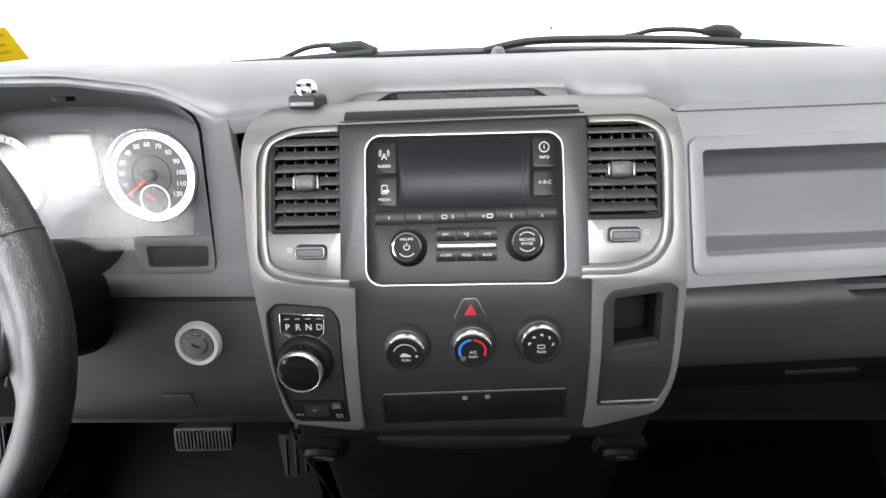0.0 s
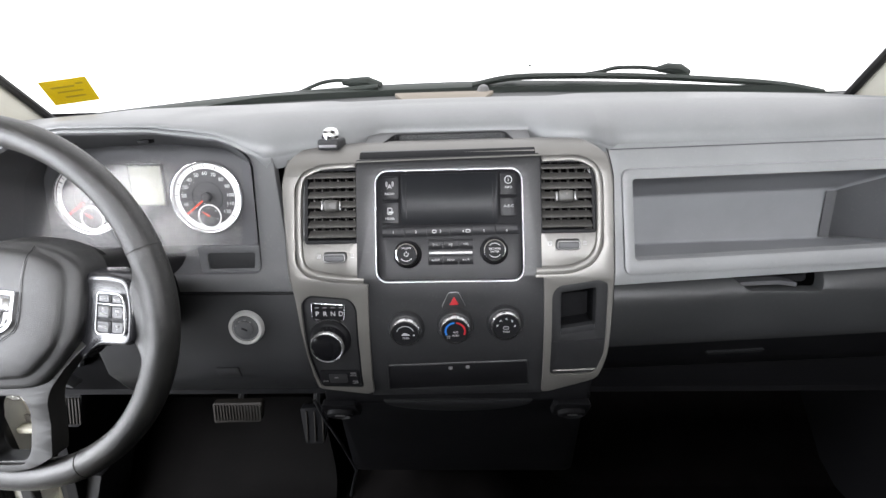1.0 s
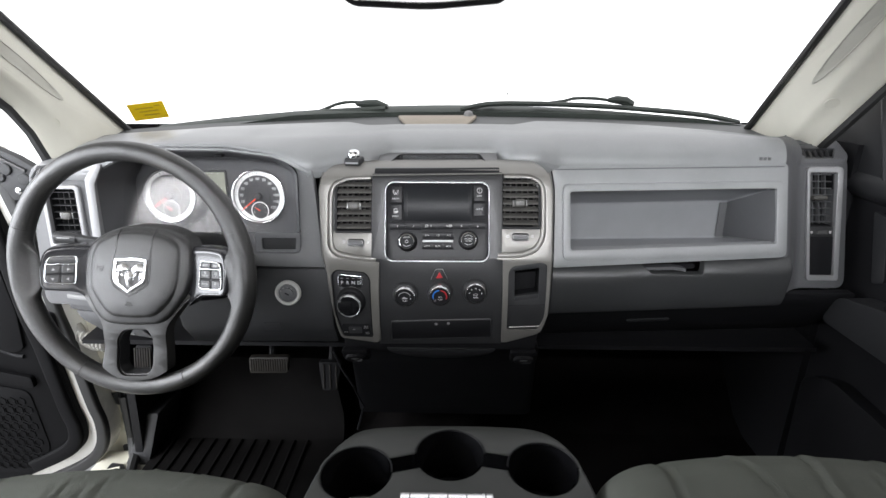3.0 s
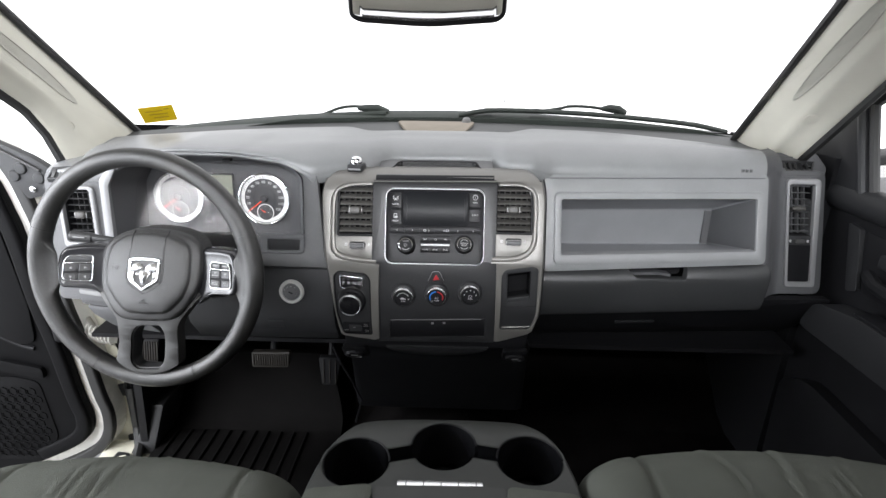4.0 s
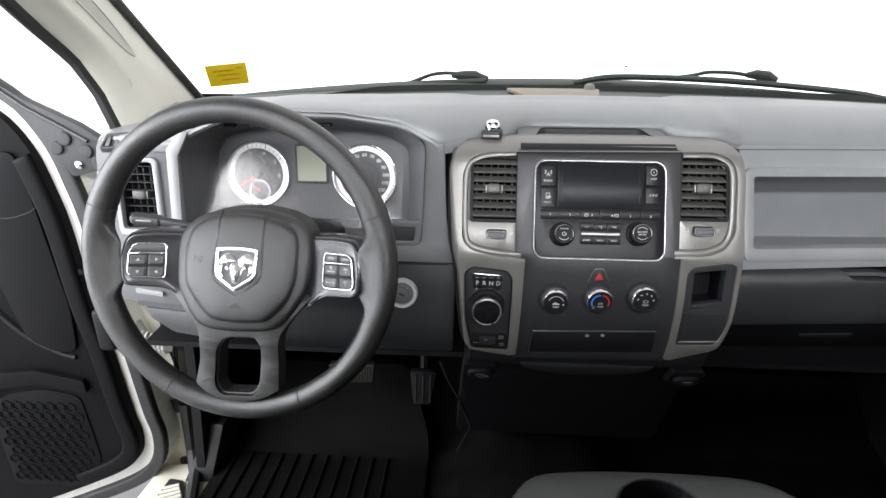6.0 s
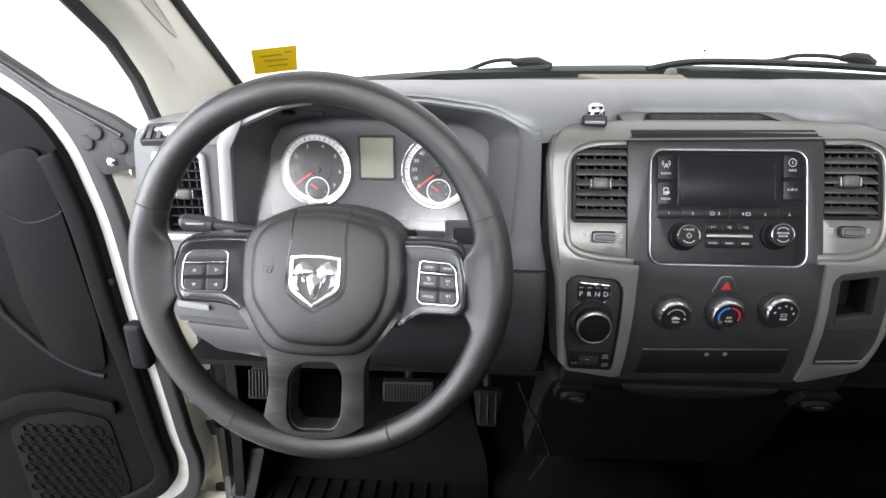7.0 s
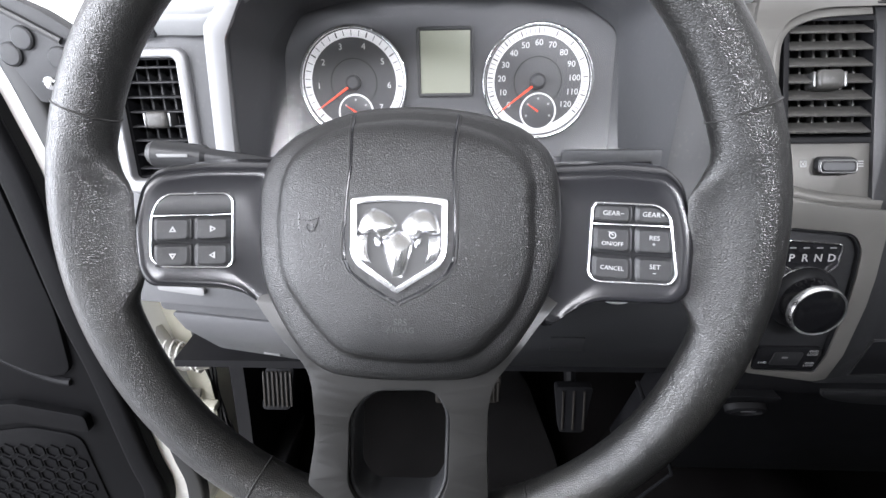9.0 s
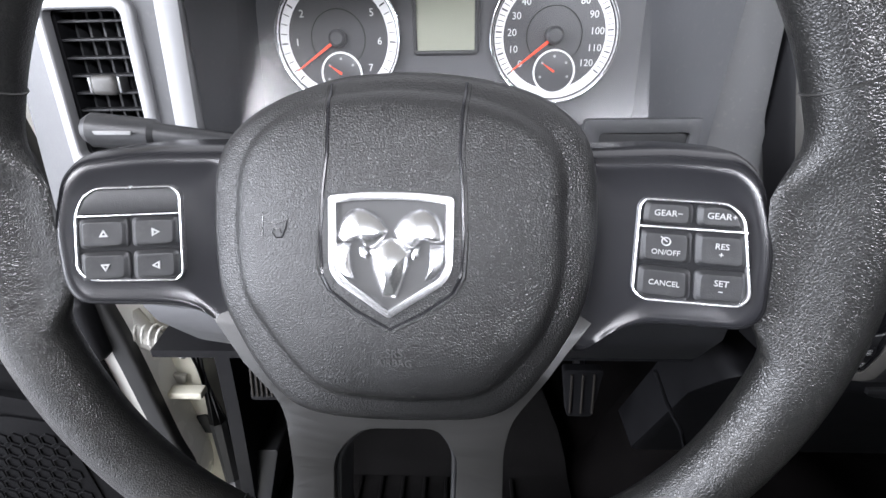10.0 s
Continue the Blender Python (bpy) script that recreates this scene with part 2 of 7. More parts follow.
def thing(name, at, label, category, group="", kind=""):
    e = new(name)
    e.location = at
    e.empty_display_size = 0.05
    return tagged(e, label, category, group, kind)


def part(name, bm, mat, parent, label="", sharp=32):
    ob = new(name, mesh_of(name, bm, mat, sharp))
    ob.parent = parent
    if parent.data is None:
        ob.matrix_parent_inverse = Matrix.Translation(-Vector(parent.location))
    return tagged(ob, label)


def solo(name, bm, mat, label, category, group="", kind="", sharp=32):
    return tagged(new(name, mesh_of(name, bm, mat, sharp)), label, category, group, kind)


def rr(x0, x1, y0, y1, r, n=6):
    """Rounded rectangle, anticlockwise."""
    out = []
    for cx, cy, a in ((x1 - r, y0 + r, -90), (x1 - r, y1 - r, 0), (x0 + r, y1 - r, 90), (x0 + r, y0 + r, 180)):
        for k in range(n + 1):
            b = radians(a + 90 * k / n)
            out.append((cx + r * math.cos(b), cy + r * math.sin(b)))
    return out


def rounded(pts, r, n=4):
    """Any polygon with its corners rounded by about r (a number or one for each corner)."""
    out = []
    rs = r if hasattr(r, "__len__") else [r] * len(pts)
    for k, p in enumerate(pts):
        a, b, c = Vector(pts[k - 1]), Vector(p), Vector(pts[(k + 1) % len(pts)])
        ra = min(rs[k], (a - b).length * 0.45, (c - b).length * 0.45)
        s, e = b + (a - b).normalized() * ra, b + (c - b).normalized() * ra
        for j in range(n + 1):
            t = j / n
            q = s * (1 - t) ** 2 + b * 2 * t * (1 - t) + e * t * t
            out.append((q.x, q.y))
    return out


def circle(cx, cy, r, n=32, squash=1.0):
    return [(cx + r * math.cos(2 * math.pi * k / n), cy + squash * r * math.sin(2 * math.pi * k / n)) for k in range(n)]


def area(loop):
    return sum(a[0] * b[1] - b[0] * a[1] for a, b in zip(loop, loop[1:] + loop[:1])) / 2


def inset(loop, d):
    """The loop moved inwards by d."""
    if area(loop) < 0:
        loop = loop[::-1]
    clean = [p for k, p in enumerate(loop) if (Vector(p) - Vector(loop[k - 1])).length > 1e-6]
    out = []
    for k, p in enumerate(clean):
        a, b, c = Vector(clean[k - 1]), Vector(p), Vector(clean[(k + 1) % len(clean)])
        u, v = (b - a).normalized(), (c - b).normalized()
        nu, nv = Vector((-u.y, u.x)), Vector((-v.y, v.x))
        m = (nu + nv)
        m = m / max(0.35, m.length_squared / 2)
        q = b + m * d
        out.append((q.x, q.y))
    return out


def flat(a, b, d):
    return Vector((a, b, d))


def panel(outer, holes=(), d0=0.0, d1=0.004, bev=0.0012, cuts=(), m=flat, seg=2):
    """A plate with holes, from depth d0 to d1, its front edges rounded, laid on the surface m(a, b, depth)."""
    bm = bmesh.new()
    loops = []
    for n, loop in enumerate((outer, *holes)):
        loop = [p for k, p in enumerate(loop) if (Vector(p) - Vector(loop[k - 1])).length > 1e-6]
        loops.append(loop if (area(loop) > 0) == (n == 0) else loop[::-1])
    flat_pts, rims = [], []
    for loop in loops:
        n0, n1 = len(flat_pts), len(loop)
        flat_pts += [Vector((p[0], p[1])) for p in loop]
        rims += [(n0 + k, n0 + (k + 1) % n1) for k in range(n1)]
    pts, _, tris, _, _, _ = delaunay_2d_cdt(flat_pts, rims, [], 0, 1e-7)
    vs = [bm.verts.new((p[0], p[1], d0)) for p in pts]
    for f in tris:
        mx, my = (sum(pts[k][i] for k in f) / len(f) for i in (0, 1))
        hit = 0
        for i, j in rims:
            a, b = flat_pts[i], flat_pts[j]
            if (a.y > my) != (b.y > my) and mx < a.x + (my - a.y) * (b.x - a.x) / (b.y - a.y):
                hit += 1
        if hit % 2:
            bm.faces.new([vs[k] for k in f])
    bmesh.ops.delete(bm, geom=[v for v in bm.verts if not v.link_faces], context="VERTS")
    got = bmesh.ops.extrude_face_region(bm, geom=bm.faces[:])
    up = [g for g in got["geom"] if isinstance(g, bmesh.types.BMVert)]
    bmesh.ops.translate(bm, verts=up, vec=(0, 0, d1 - d0))
    if bev:
        rim = [e for e in bm.edges if len(e.link_faces) == 2 and all(abs(v.co.z - d1) < 1e-7 for v in e.verts)
               and any(any(abs(v.co.z - d0) < 1e-7 for v in f.verts) for f in e.link_faces)]
        bmesh.ops.bevel(bm, geom=rim, offset=bev, segments=seg, profile=0.5, affect="EDGES", clamp_overlap=True)
    for c in cuts:
        bmesh.ops.bisect_plane(bm, geom=bm.verts[:] + bm.edges[:] + bm.faces[:], plane_co=(0, c, 0), plane_no=(0, 1, 0))
    for v in bm.verts:
        v.co = m(*v.co)
    return bm


def ring(outer, width, d0, d1, bev=0.0008, m=flat, cuts=()):
    return panel(outer, [inset(outer, width)], d0, d1, bev, cuts, m)


def dome(outline, levels, m=flat):
    """A closed cushion: rings of the outline scaled about its middle, each at its own depth."""
    bm = bmesh.new()
    n = len(outline)
    cx, cy = sum(p[0] for p in outline) / n, sum(p[1] for p in outline) / n
    rows = [[bm.verts.new(m(cx + (p[0] - cx) * s, cy + (p[1] - cy) * s, d)) for p in outline] for s, d in levels]
    for a, b in zip(rows, rows[1:]):
        for k in range(n):
            bm.faces.new((a[k - 1], a[k], b[k], b[k - 1]))
    bm.faces.new(rows[0])
    top = bm.verts.new(m(cx, cy, levels[-1][1]))
    for k in range(n):
        bm.faces.new((rows[-1][k - 1], rows[-1][k], top))
    return bm


def tube(path, r, n=8, closed=False, flatten=1.0, up=(0, 0, 1)):
    """A round bar along a path of points; r may be a list."""
    bm = bmesh.new()
    pts = [Vector(p) for p in path]
    rows = []
    count = len(pts)
    for k, p in enumerate(pts):
        a = pts[k - 1] if k or closed else p
        b = pts[(k + 1) % count] if k < count - 1 or closed else p
        t = (b - a).normalized()
        s = t.cross(Vector(up))
        s = s.normalized() if s.length > 1e-4 else t.orthogonal().normalized()
        u = s.cross(t)
        rad = r[k] if hasattr(r, "__len__") else r
        rows.append([bm.verts.new(p + rad * (math.cos(2 * math.pi * j / n) * s + flatten * math.sin(2 * math.pi * j / n) * u)) for j in range(n)])
    for k in range(len(rows) if closed else len(rows) - 1):
        a, b = rows[k], rows[(k + 1) % len(rows)]
        for j in range(n):
            bm.faces.new((a[j - 1], a[j], b[j], b[j - 1]))
    if not closed:
        bm.faces.new(rows[0])
        bm.faces.new(rows[-1])
    return bm


def lathe(profile, mat4, n=40):
    """A turned piece: rows of radius and height about the local z axis of mat4."""
    bm = bmesh.new()
    rows = []
    for r, h in profile:
        if r < 1e-6:
            rows.append([bm.verts.new(mat4 @ Vector((0, 0, h)))])
        else:
            rows.append([bm.verts.new(mat4 @ Vector((r * math.cos(2 * math.pi * k / n), r * math.sin(2 * math.pi * k / n), h))) for k in range(n)])
    for a, b in zip(rows, rows[1:]):
        for k in range(n):
            if len(a) == 1:
                bm.faces.new((a[0], b[k - 1], b[k]))
            elif len(b) == 1:
                bm.faces.new((a[k - 1], a[k], b[0]))
            else:
                bm.faces.new((a[k - 1], a[k], b[k], b[k - 1]))
    return bm


def box(x0, x1, y0, y1, z0, z1, bev=0.003, seg=2, m=None):
    bm = bmesh.new()
    bmesh.ops.create_cube(bm, size=1)
    for v in bm.verts:
        v.co = Vector(((x0 + x1) / 2 + v.co.x * (x1 - x0), (y0 + y1) / 2 + v.co.y * (y1 - y0), (z0 + z1) / 2 + v.co.z * (z1 - z0)))
    if bev:
        bmesh.ops.bevel(bm, geom=bm.edges[:], offset=bev, segments=seg, profile=0.5, affect="EDGES", clamp_overlap=True)
    if m:
        for v in bm.verts:
            v.co = m @ v.co
    return bm


def sheet(rows, thick=0.0, way=(0, 0, -1), close=False):
    """A skin through rows of points, with thickness along a direction."""
    bm = bmesh.new()
    g = [[bm.verts.new(p) for p in row] for row in rows]
    for a, b in zip(g, g[1:]):
        for k in range(len(a) - 1):
            bm.faces.new((a[k], a[k + 1], b[k + 1], b[k]))
    if thick:
        bmesh.ops.recalc_face_normals(bm, faces=bm.faces[:])
        got = bmesh.ops.extrude_face_region(bm, geom=bm.faces[:])
        bmesh.ops.translate(bm, verts=[v for v in got["geom"] if isinstance(v, bmesh.types.BMVert)], vec=Vector(way) * thick)
    return bm


def merge(*bms):
    out = bmesh.new()
    for b in bms:
        me = bpy.data.meshes.new("tmp")
        b.to_mesh(me)
        b.free()
        out.from_mesh(me)
        bpy.data.meshes.remove(me)
    return out


def at(m, a, b, d=0.0):
    """The local frame of a surface map: x along a, y along b, z out of it."""
    o = m(a, b, d)
    x = (m(a + 1e-3, b, d) - o).normalized()
    y = (m(a, b + 1e-3, d) - o).normalized()
    z = x.cross(y).normalized()
    y = z.cross(x)
    return Matrix(((x.x, y.x, z.x, o.x), (x.y, y.y, z.y, o.y), (x.z, y.z, z.z, o.z), (0, 0, 0, 1)))


def words(body, size, mat4, mat, parent, name="lettering", depth=0.0003, turn=0.0):
    cu = bpy.data.curves.new(name, "FONT")
    cu.body, cu.size, cu.extrude = body, size, depth
    cu.align_x, cu.align_y = "CENTER", "CENTER"
    cu.resolution_u = 3
    tmp = bpy.data.objects.new("tmp", cu)
    me = bpy.data.meshes.new_from_object(tmp)
    bpy.data.objects.remove(tmp)
    bpy.data.curves.remove(cu)
    me.name = name
    me.transform(mat4 @ Matrix.Rotation(turn, 4, "Z"))
    me.materials.clear()
    me.materials.append(mat)
    ob = new(name, me)
    ob.parent = parent
    if parent.data is None:
        ob.matrix_parent_inverse = Matrix.Translation(-Vector(parent.location))
    return ob


def lerp(x, xs, ys):
    return float(np.interp(x, xs, ys))


# the raked face of the centre stack
def face_y(z):
    return lerp(z, [0.90, 0.95, 0.99, 1.05, 1.10, 1.127, 1.187, 1.312, 1.326, 1.336, 1.342, 1.347], [0.055, 0.02, -0.01, -0.027, -0.031, -0.030, -0.022, 0.026, 0.034, 0.046, 0.060, 0.082])


def stack(a, b, d):
    return Vector((a, face_y(b) - d, b))


STACKCUTS = (0.95, 0.99, 1.02, 1.05, 1.10, 1.127, 1.157, 1.187, 1.312, 1.320, 1.326, 1.331, 1.336, 1.339, 1.342, 1.3445)


# ---- dashboard ----
dash = thing("dashboard", (0, 0.25, 1.0), "grey grained plastic truck dashboard with open shelf and glove box", "dashboard")


def lip(x):
    """Front edge of the dash pad: y and z."""
    xs = [-0.82, -0.79, -0.76, -0.70, -0.655, -0.635, -0.61, -0.56, -0.50, -0.379, -0.292, -0.250, -0.235, -0.212, -0.13, -0.11, 0.11, 0.13, 0.198, 0.210, 0.230, 0.655, 0.668, 0.69, 0.78, 0.83]
    ys = [0.12, 0.075, 0.055, 0.042, 0.036, 0.033, 0.03, 0.028, 0.028, 0.03, 0.031, 0.032, 0.031, 0.050, 0.090, 0.130, 0.130, 0.090, 0.086, 0.100, 0.107, 0.108, 0.119, 0.137, 0.142, 0.15]
    zs = [1.31, 1.325, 1.332, 1.338, 1.337, 1.338, 1.353, 1.374, 1.383, 1.381, 1.369, 1.346, 1.341, 1.344, 1.350, 1.355, 1.355, 1.350, 1.347, 1.339, 1.335, 1.334, 1.337, 1.342, 1.345, 1.33]
    return lerp(x, xs, ys), lerp(x, xs, zs)


def glass_foot(x):
    """Where the windscreen meets the dash: y and z."""
    q = (x / 0.76) ** 2
    return (0.475 - (0.20 if x < 0 else 0.10) * q, 1.396 - 0.018 * q)


def pad_end(x):
    """Rear edge of the pale pad, in front of the defroster panel."""
    y, z = glass_foot(x)
    a = abs(x + 0.005)
    back = lerp(a, [0, 0.165, 0.225, 0.80], [0.165, 0.165, 0.085, 0.045])
    if x > 0.30:
        back += 0.24 * ((x - 0.30) / 0.355) ** 2.2
    return max(y - back, lip(x)[0] + 0.05, 0.210 if x > 0.70 else 0.0), z - 0.004 - 0.02 * max(0, min(0.3, back) - 0.10)


rows = []
for k in range(109):
    x = -0.815 + 1.64 * k / 108
    yf, zf = lip(x)
    ye, ze = pad_end(x)
    ye = max(ye, yf + 0.05)
    zc = max(zf + 0.010, 1.389 - 0.02 * (x / 0.8) ** 4 - (0.025 if x < -0.7 else 0))
    yc = min(yf + 0.10, ye - 0.01)
    skirt = 0.35 if -0.64 < x < -0.25 else 1.0
    row = [Vector((x, yf + 0.006, zf - 0.016 * skirt)), Vector((x, yf, zf - 0.006 * skirt))]
    for j in range(9):
        a = radians(90 * j / 8)
        row.append(Vector((x, yc - (yc - yf) * math.cos(a), zf + (zc - zf) * math.sin(a))))
    for j in range(1, 7):
        t = j / 6
        row.append(Vector((x, yc + (ye - yc) * t, zc + (ze - zc) * t + 0.004 * math.sin(math.pi * t))))
    row.append(Vector((x, ye + 0.004, ze - 0.010)))
    rows.append(row)
cut = next(k for k, r in enumerate(rows) if r[0].x > 0.655)
part("dash_pad", sheet(rows[: cut + 1], 0.006), DASH, dash, "grained pale grey dash pad", sharp=50)
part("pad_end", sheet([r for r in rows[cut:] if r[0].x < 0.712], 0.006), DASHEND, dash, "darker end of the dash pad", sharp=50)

rows = []
for k in range(81):
    x = -0.78 + 1.56 * k / 80
    y0, z0 = pad_end(x)
    y1, z1 = glass_foot(x)
    rows.append([Vector((x, y0 - 0.012, z0 - 0.009)), Vector((x, y0 + 0.01, z0 - 0.008)), Vector((x, (y0 + y1) / 2, z0 - 0.005)), Vector((x, y1 + 0.03, z1 - 0.001))])
part("defroster_panel", sheet(rows, 0.01), COWLIN, dash, "dull darker grey panel along the windscreen")


def shelf_top(a, b, d):
    return Vector((a, b, 1.3835 + (b - 0.31) * 0.07 + d))


part("speaker_cover", panel(rounded([(-0.085, 0.318), (0.055, 0.318), (0.082, 0.445), (-0.118, 0.445)], 0.012), (), 0, 0.006, 0.002, (), shelf_top), BEIGE, dash, "beige mesh speaker cover")
part("light_sensor", lathe([(0.012, 0), (0.012, 0.004), (0.009, 0.011), (0.004, 0.014), (0, 0.0145)], at(shelf_top, 0.060, 0.438, 0.004)), DIM, dash, "small grey domed sensor")

# passenger face with the open shelf
SHELF = rounded([(0.250, 1.183), (0.634, 1.197), (0.637, 1.294), (0.250, 1.287)], 0.005)


def pface(a, b, d):
    return Vector((a, 0.058 + 0.40 * (b - 1.21) - d, b))


part("passenger_face", panel(rounded([(0.212, 1.150), (0.655, 1.172), (0.662, 1.338), (0.212, 1.338)], 0.012), [SHELF], -0.012, 0.0, 0.002, (1.2, 1.25, 1.3), pface), DASH, dash)
part("shelf_frame", panel(rounded([(0.236, 1.164), (0.650, 1.180), (0.652, 1.307), (0.236, 1.300)], 0.012), [SHELF], -0.003, 0.005, 0.0025, (), pface), DASH, dash, "raised smooth frame round the open shelf")
b = bmesh.new()
c8 = [(0.246, 0.046, 1.180), (0.638, 0.051, 1.194), (0.641, 0.096, 1.297), (0.246, 0.091, 1.290)]
k8 = [(0.248, 0.195, 1.154), (0.612, 0.200, 1.158), (0.610, 0.200, 1.244), (0.248, 0.195, 1.236)]
f_ = [b.verts.new(p) for p in c8]
g_ = [b.verts.new(p) for p in k8]
for q in range(4):
    b.faces.new((f_[q - 1], f_[q], g_[q], g_[q - 1]))
b.faces.new(g_)
bmesh.ops.bevel(b, geom=[e for e in b.edges if len(e.link_faces) == 2], offset=0.005, segments=3, profile=0.5, affect="EDGES")
part("shelf_bin", b, BIN, dash, "smooth grey bin inside the shelf", sharp=60)
# dark sheets laid over the bin's end wall and corner, standing for shade
part("bin_end_shade", sheet([[Vector((0.6360 - 0.0012, 0.054, 1.198)), Vector((0.6080, 0.194, 1.166))], [Vector((0.6375, 0.072, 1.245)), Vector((0.6070, 0.194, 1.204))], [Vector((0.6385, 0.093, 1.292)), Vector((0.6062, 0.194, 1.240))]], 0.002, (-1, 0, 0)), DASHEND, dash, "dark sheet standing for shade on the bin end wall")
part("bin_corner_shade", sheet([[Vector((0.6075, 0.1925, 1.164)), Vector((0.594, 0.1965, 1.163))], [Vector((0.6055, 0.1925, 1.240)), Vector((0.592, 0.1965, 1.239))]], 0.002, (0, -1, 0)), DASHEND, dash)
part("pad_seam", tube([pface(0.222 + 0.432 * k / 20, 1.326 + 0.006 * k / 20, 0.0006) for k in range(21)], 0.0009, 6), DASHEND, dash, "seam under the pad")


def glove(a, b, d):
    """Glove box front: rolled over at its top, tucked under at its foot."""
    z = b - 0.05 * (a - 0.214)
    y = lerp(z, [0.90, 0.96, 1.020, 1.036, 1.044, 1.056, 1.075, 1.10, 1.118, 1.130, 1.139, 1.146, 1.152], [0.20, 0.120, 0.072, 0.060, 0.052, 0.045, 0.039, 0.034, 0.032, 0.033, 0.038, 0.046, 0.058])
    return Vector((a, y - d, b))


GLOVECUTS = tuple(1.03 + 0.008 * k for k in range(18))
HANDLE = rounded([(0.383, 1.1575), (0.404, 1.1400), (0.500, 1.1385), (0.506, 1.1630)], 0.004)
part("glove_door", panel(rounded([(0.214, 1.044), (0.668, 1.068), (0.664, 1.174), (0.655, 1.172), (0.214, 1.1495)], 0.005), [HANDLE], -0.02, 0.0, 0.003, GLOVECUTS, glove), SHADEDASH, dash, "shade-darkened glove box door with rolled top edge")
part("glove_handle", panel(inset(HANDLE, -0.002), (), -0.050, -0.040, 0.001, (), glove), BLACK, dash, "dark recess of the glove box pull")
part("glove_pull", sheet([[Vector((x, 0.047 + 0.020 * t, z0 - 0.002 * t + (0.0005 if x < 0.47 else -0.004))) for t in (0, 0.3, 0.7, 1.0)] for x, z0 in ((0.398, 1.1470), (0.42, 1.1478), (0.45, 1.1488), (0.474, 1.1496))], 0.006), DASHEND, dash, "grey pull tab")
part("under_panel", panel(rounded([(0.205, 0.935), (0.81, 0.945), (0.81, 1.094), (0.66, 1.092), (0.655, 1.060), (0.205, 1.040)], 0.006), (), -0.03, -0.010, 0.003, (0.96, 0.98, 1.0, 1.02, 1.036, 1.044), glove), BLACK, dash, "black panel under the glove box")
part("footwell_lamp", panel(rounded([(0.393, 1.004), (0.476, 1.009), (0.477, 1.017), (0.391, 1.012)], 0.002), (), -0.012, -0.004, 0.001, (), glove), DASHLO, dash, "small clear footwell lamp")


# right end of the dash, which carries the outer vent
def rend(a, b, d):
    return Vector((a, 0.142 + 0.27 * (b - 1.322) + 0.9 * max(0, a - 0.785) ** 1.3 - d, b))


rows = []
for z in np.linspace(1.092, 1.345, 15):
    row = []
    for k in range(11):
        t = k / 10
        f0, f1 = pface(0.654, max(z, 1.16), 0.0).y + 0.006, rend(0.716, z, 0.0).y
        row.append(Vector((0.654 + 0.062 * t, f0 + (f1 - f0) * (t * t * (3 - 2 * t)), z)))
    rows.append(row)
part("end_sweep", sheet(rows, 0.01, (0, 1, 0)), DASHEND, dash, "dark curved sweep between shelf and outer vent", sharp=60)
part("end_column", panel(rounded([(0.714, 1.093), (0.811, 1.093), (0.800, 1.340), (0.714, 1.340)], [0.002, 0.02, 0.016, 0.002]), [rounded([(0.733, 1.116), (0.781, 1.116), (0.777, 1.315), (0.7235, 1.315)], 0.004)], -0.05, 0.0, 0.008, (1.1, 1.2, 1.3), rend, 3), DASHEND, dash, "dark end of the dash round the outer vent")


# driver's side
def lend(a, b, d):
    return Vector((a, 0.044 + 0.10 * (b - 1.25) + 1.1 * max(0, -0.735 - a) ** 1.4 - d, b))


part("end_column", panel(rounded([(-0.815, 1.06), (-0.640, 1.06), (-0.652, 1.338), (-0.79, 1.333)], [0.02, 0.004, 0.01, 0.03]), [rr(-0.748, -0.685, 1.190, 1.300, 0.005)], -0.04, 0.0, 0.006, (1.1, 1.2, 1.3), lend, 3), DASHEND, dash)
part("end_trim", panel(rounded([(-0.657, 1.175), (-0.641, 1.175), (-0.632, 1.312), (-0.612, 1.347), (-0.622, 1.351), (-0.648, 1.322)], 0.003), (), -0.004, 0.014, 0.003, (), lambda a, b, d: Vector((a, 0.036 + 0.05 * (b - 1.25) - d, b))), PALE, dash, "pale silver upright trim beside the gauges")

# gauge binnacle: opening outline and the deeper mask behind it
OPEN = rounded([(-0.640, 1.178), (-0.264, 1.178), (-0.256, 1.336), (-0.292, 1.365), (-0.379, 1.377), (-0.44, 1.380), (-0.50, 1.379), (-0.56, 1.371), (-0.608, 1.350), (-0.630, 1.318)], 0.012, 3)
MASK = rounded([(-0.622, 1.196), (-0.296, 1.196), (-0.292, 1.314), (-0.330, 1.338), (-0.39, 1.346), (-0.44, 1.347), (-0.50, 1.346), (-0.555, 1.342), (-0.598, 1.332), (-0.618, 1.300)], 0.012, 3)
b = bmesh.new()
steps = []
for t in (0, 0.15, 0.5, 0.8, 1.0):
    steps.append([b.verts.new((p[0] + (q[0] - p[0]) * t, 0.030 + 0.094 * t, p[1] + (q[1] - p[1]) * t ** 1.4)) for p, q in zip(OPEN, MASK)])
for r0, r1 in zip(steps, steps[1:]):
    for k in range(len(r0)):
        b.faces.new((r0[k - 1], r0[k], r1[k], r1[k - 1]))
part("binnacle_liner", b, DASHEND, dash, "dark shroud round the gauges", sharp=40)
for x, z in ((-0.566, 1.3525), (-0.525, 1.3525), (-0.414, 1.3555)):
    part("liner_clip", box(x - 0.008, x + 0.008, 0.066, 0.080, z - 0.001, z + 0.004, 0.001, 2), BLACK, dash, "dark slot in the shroud")


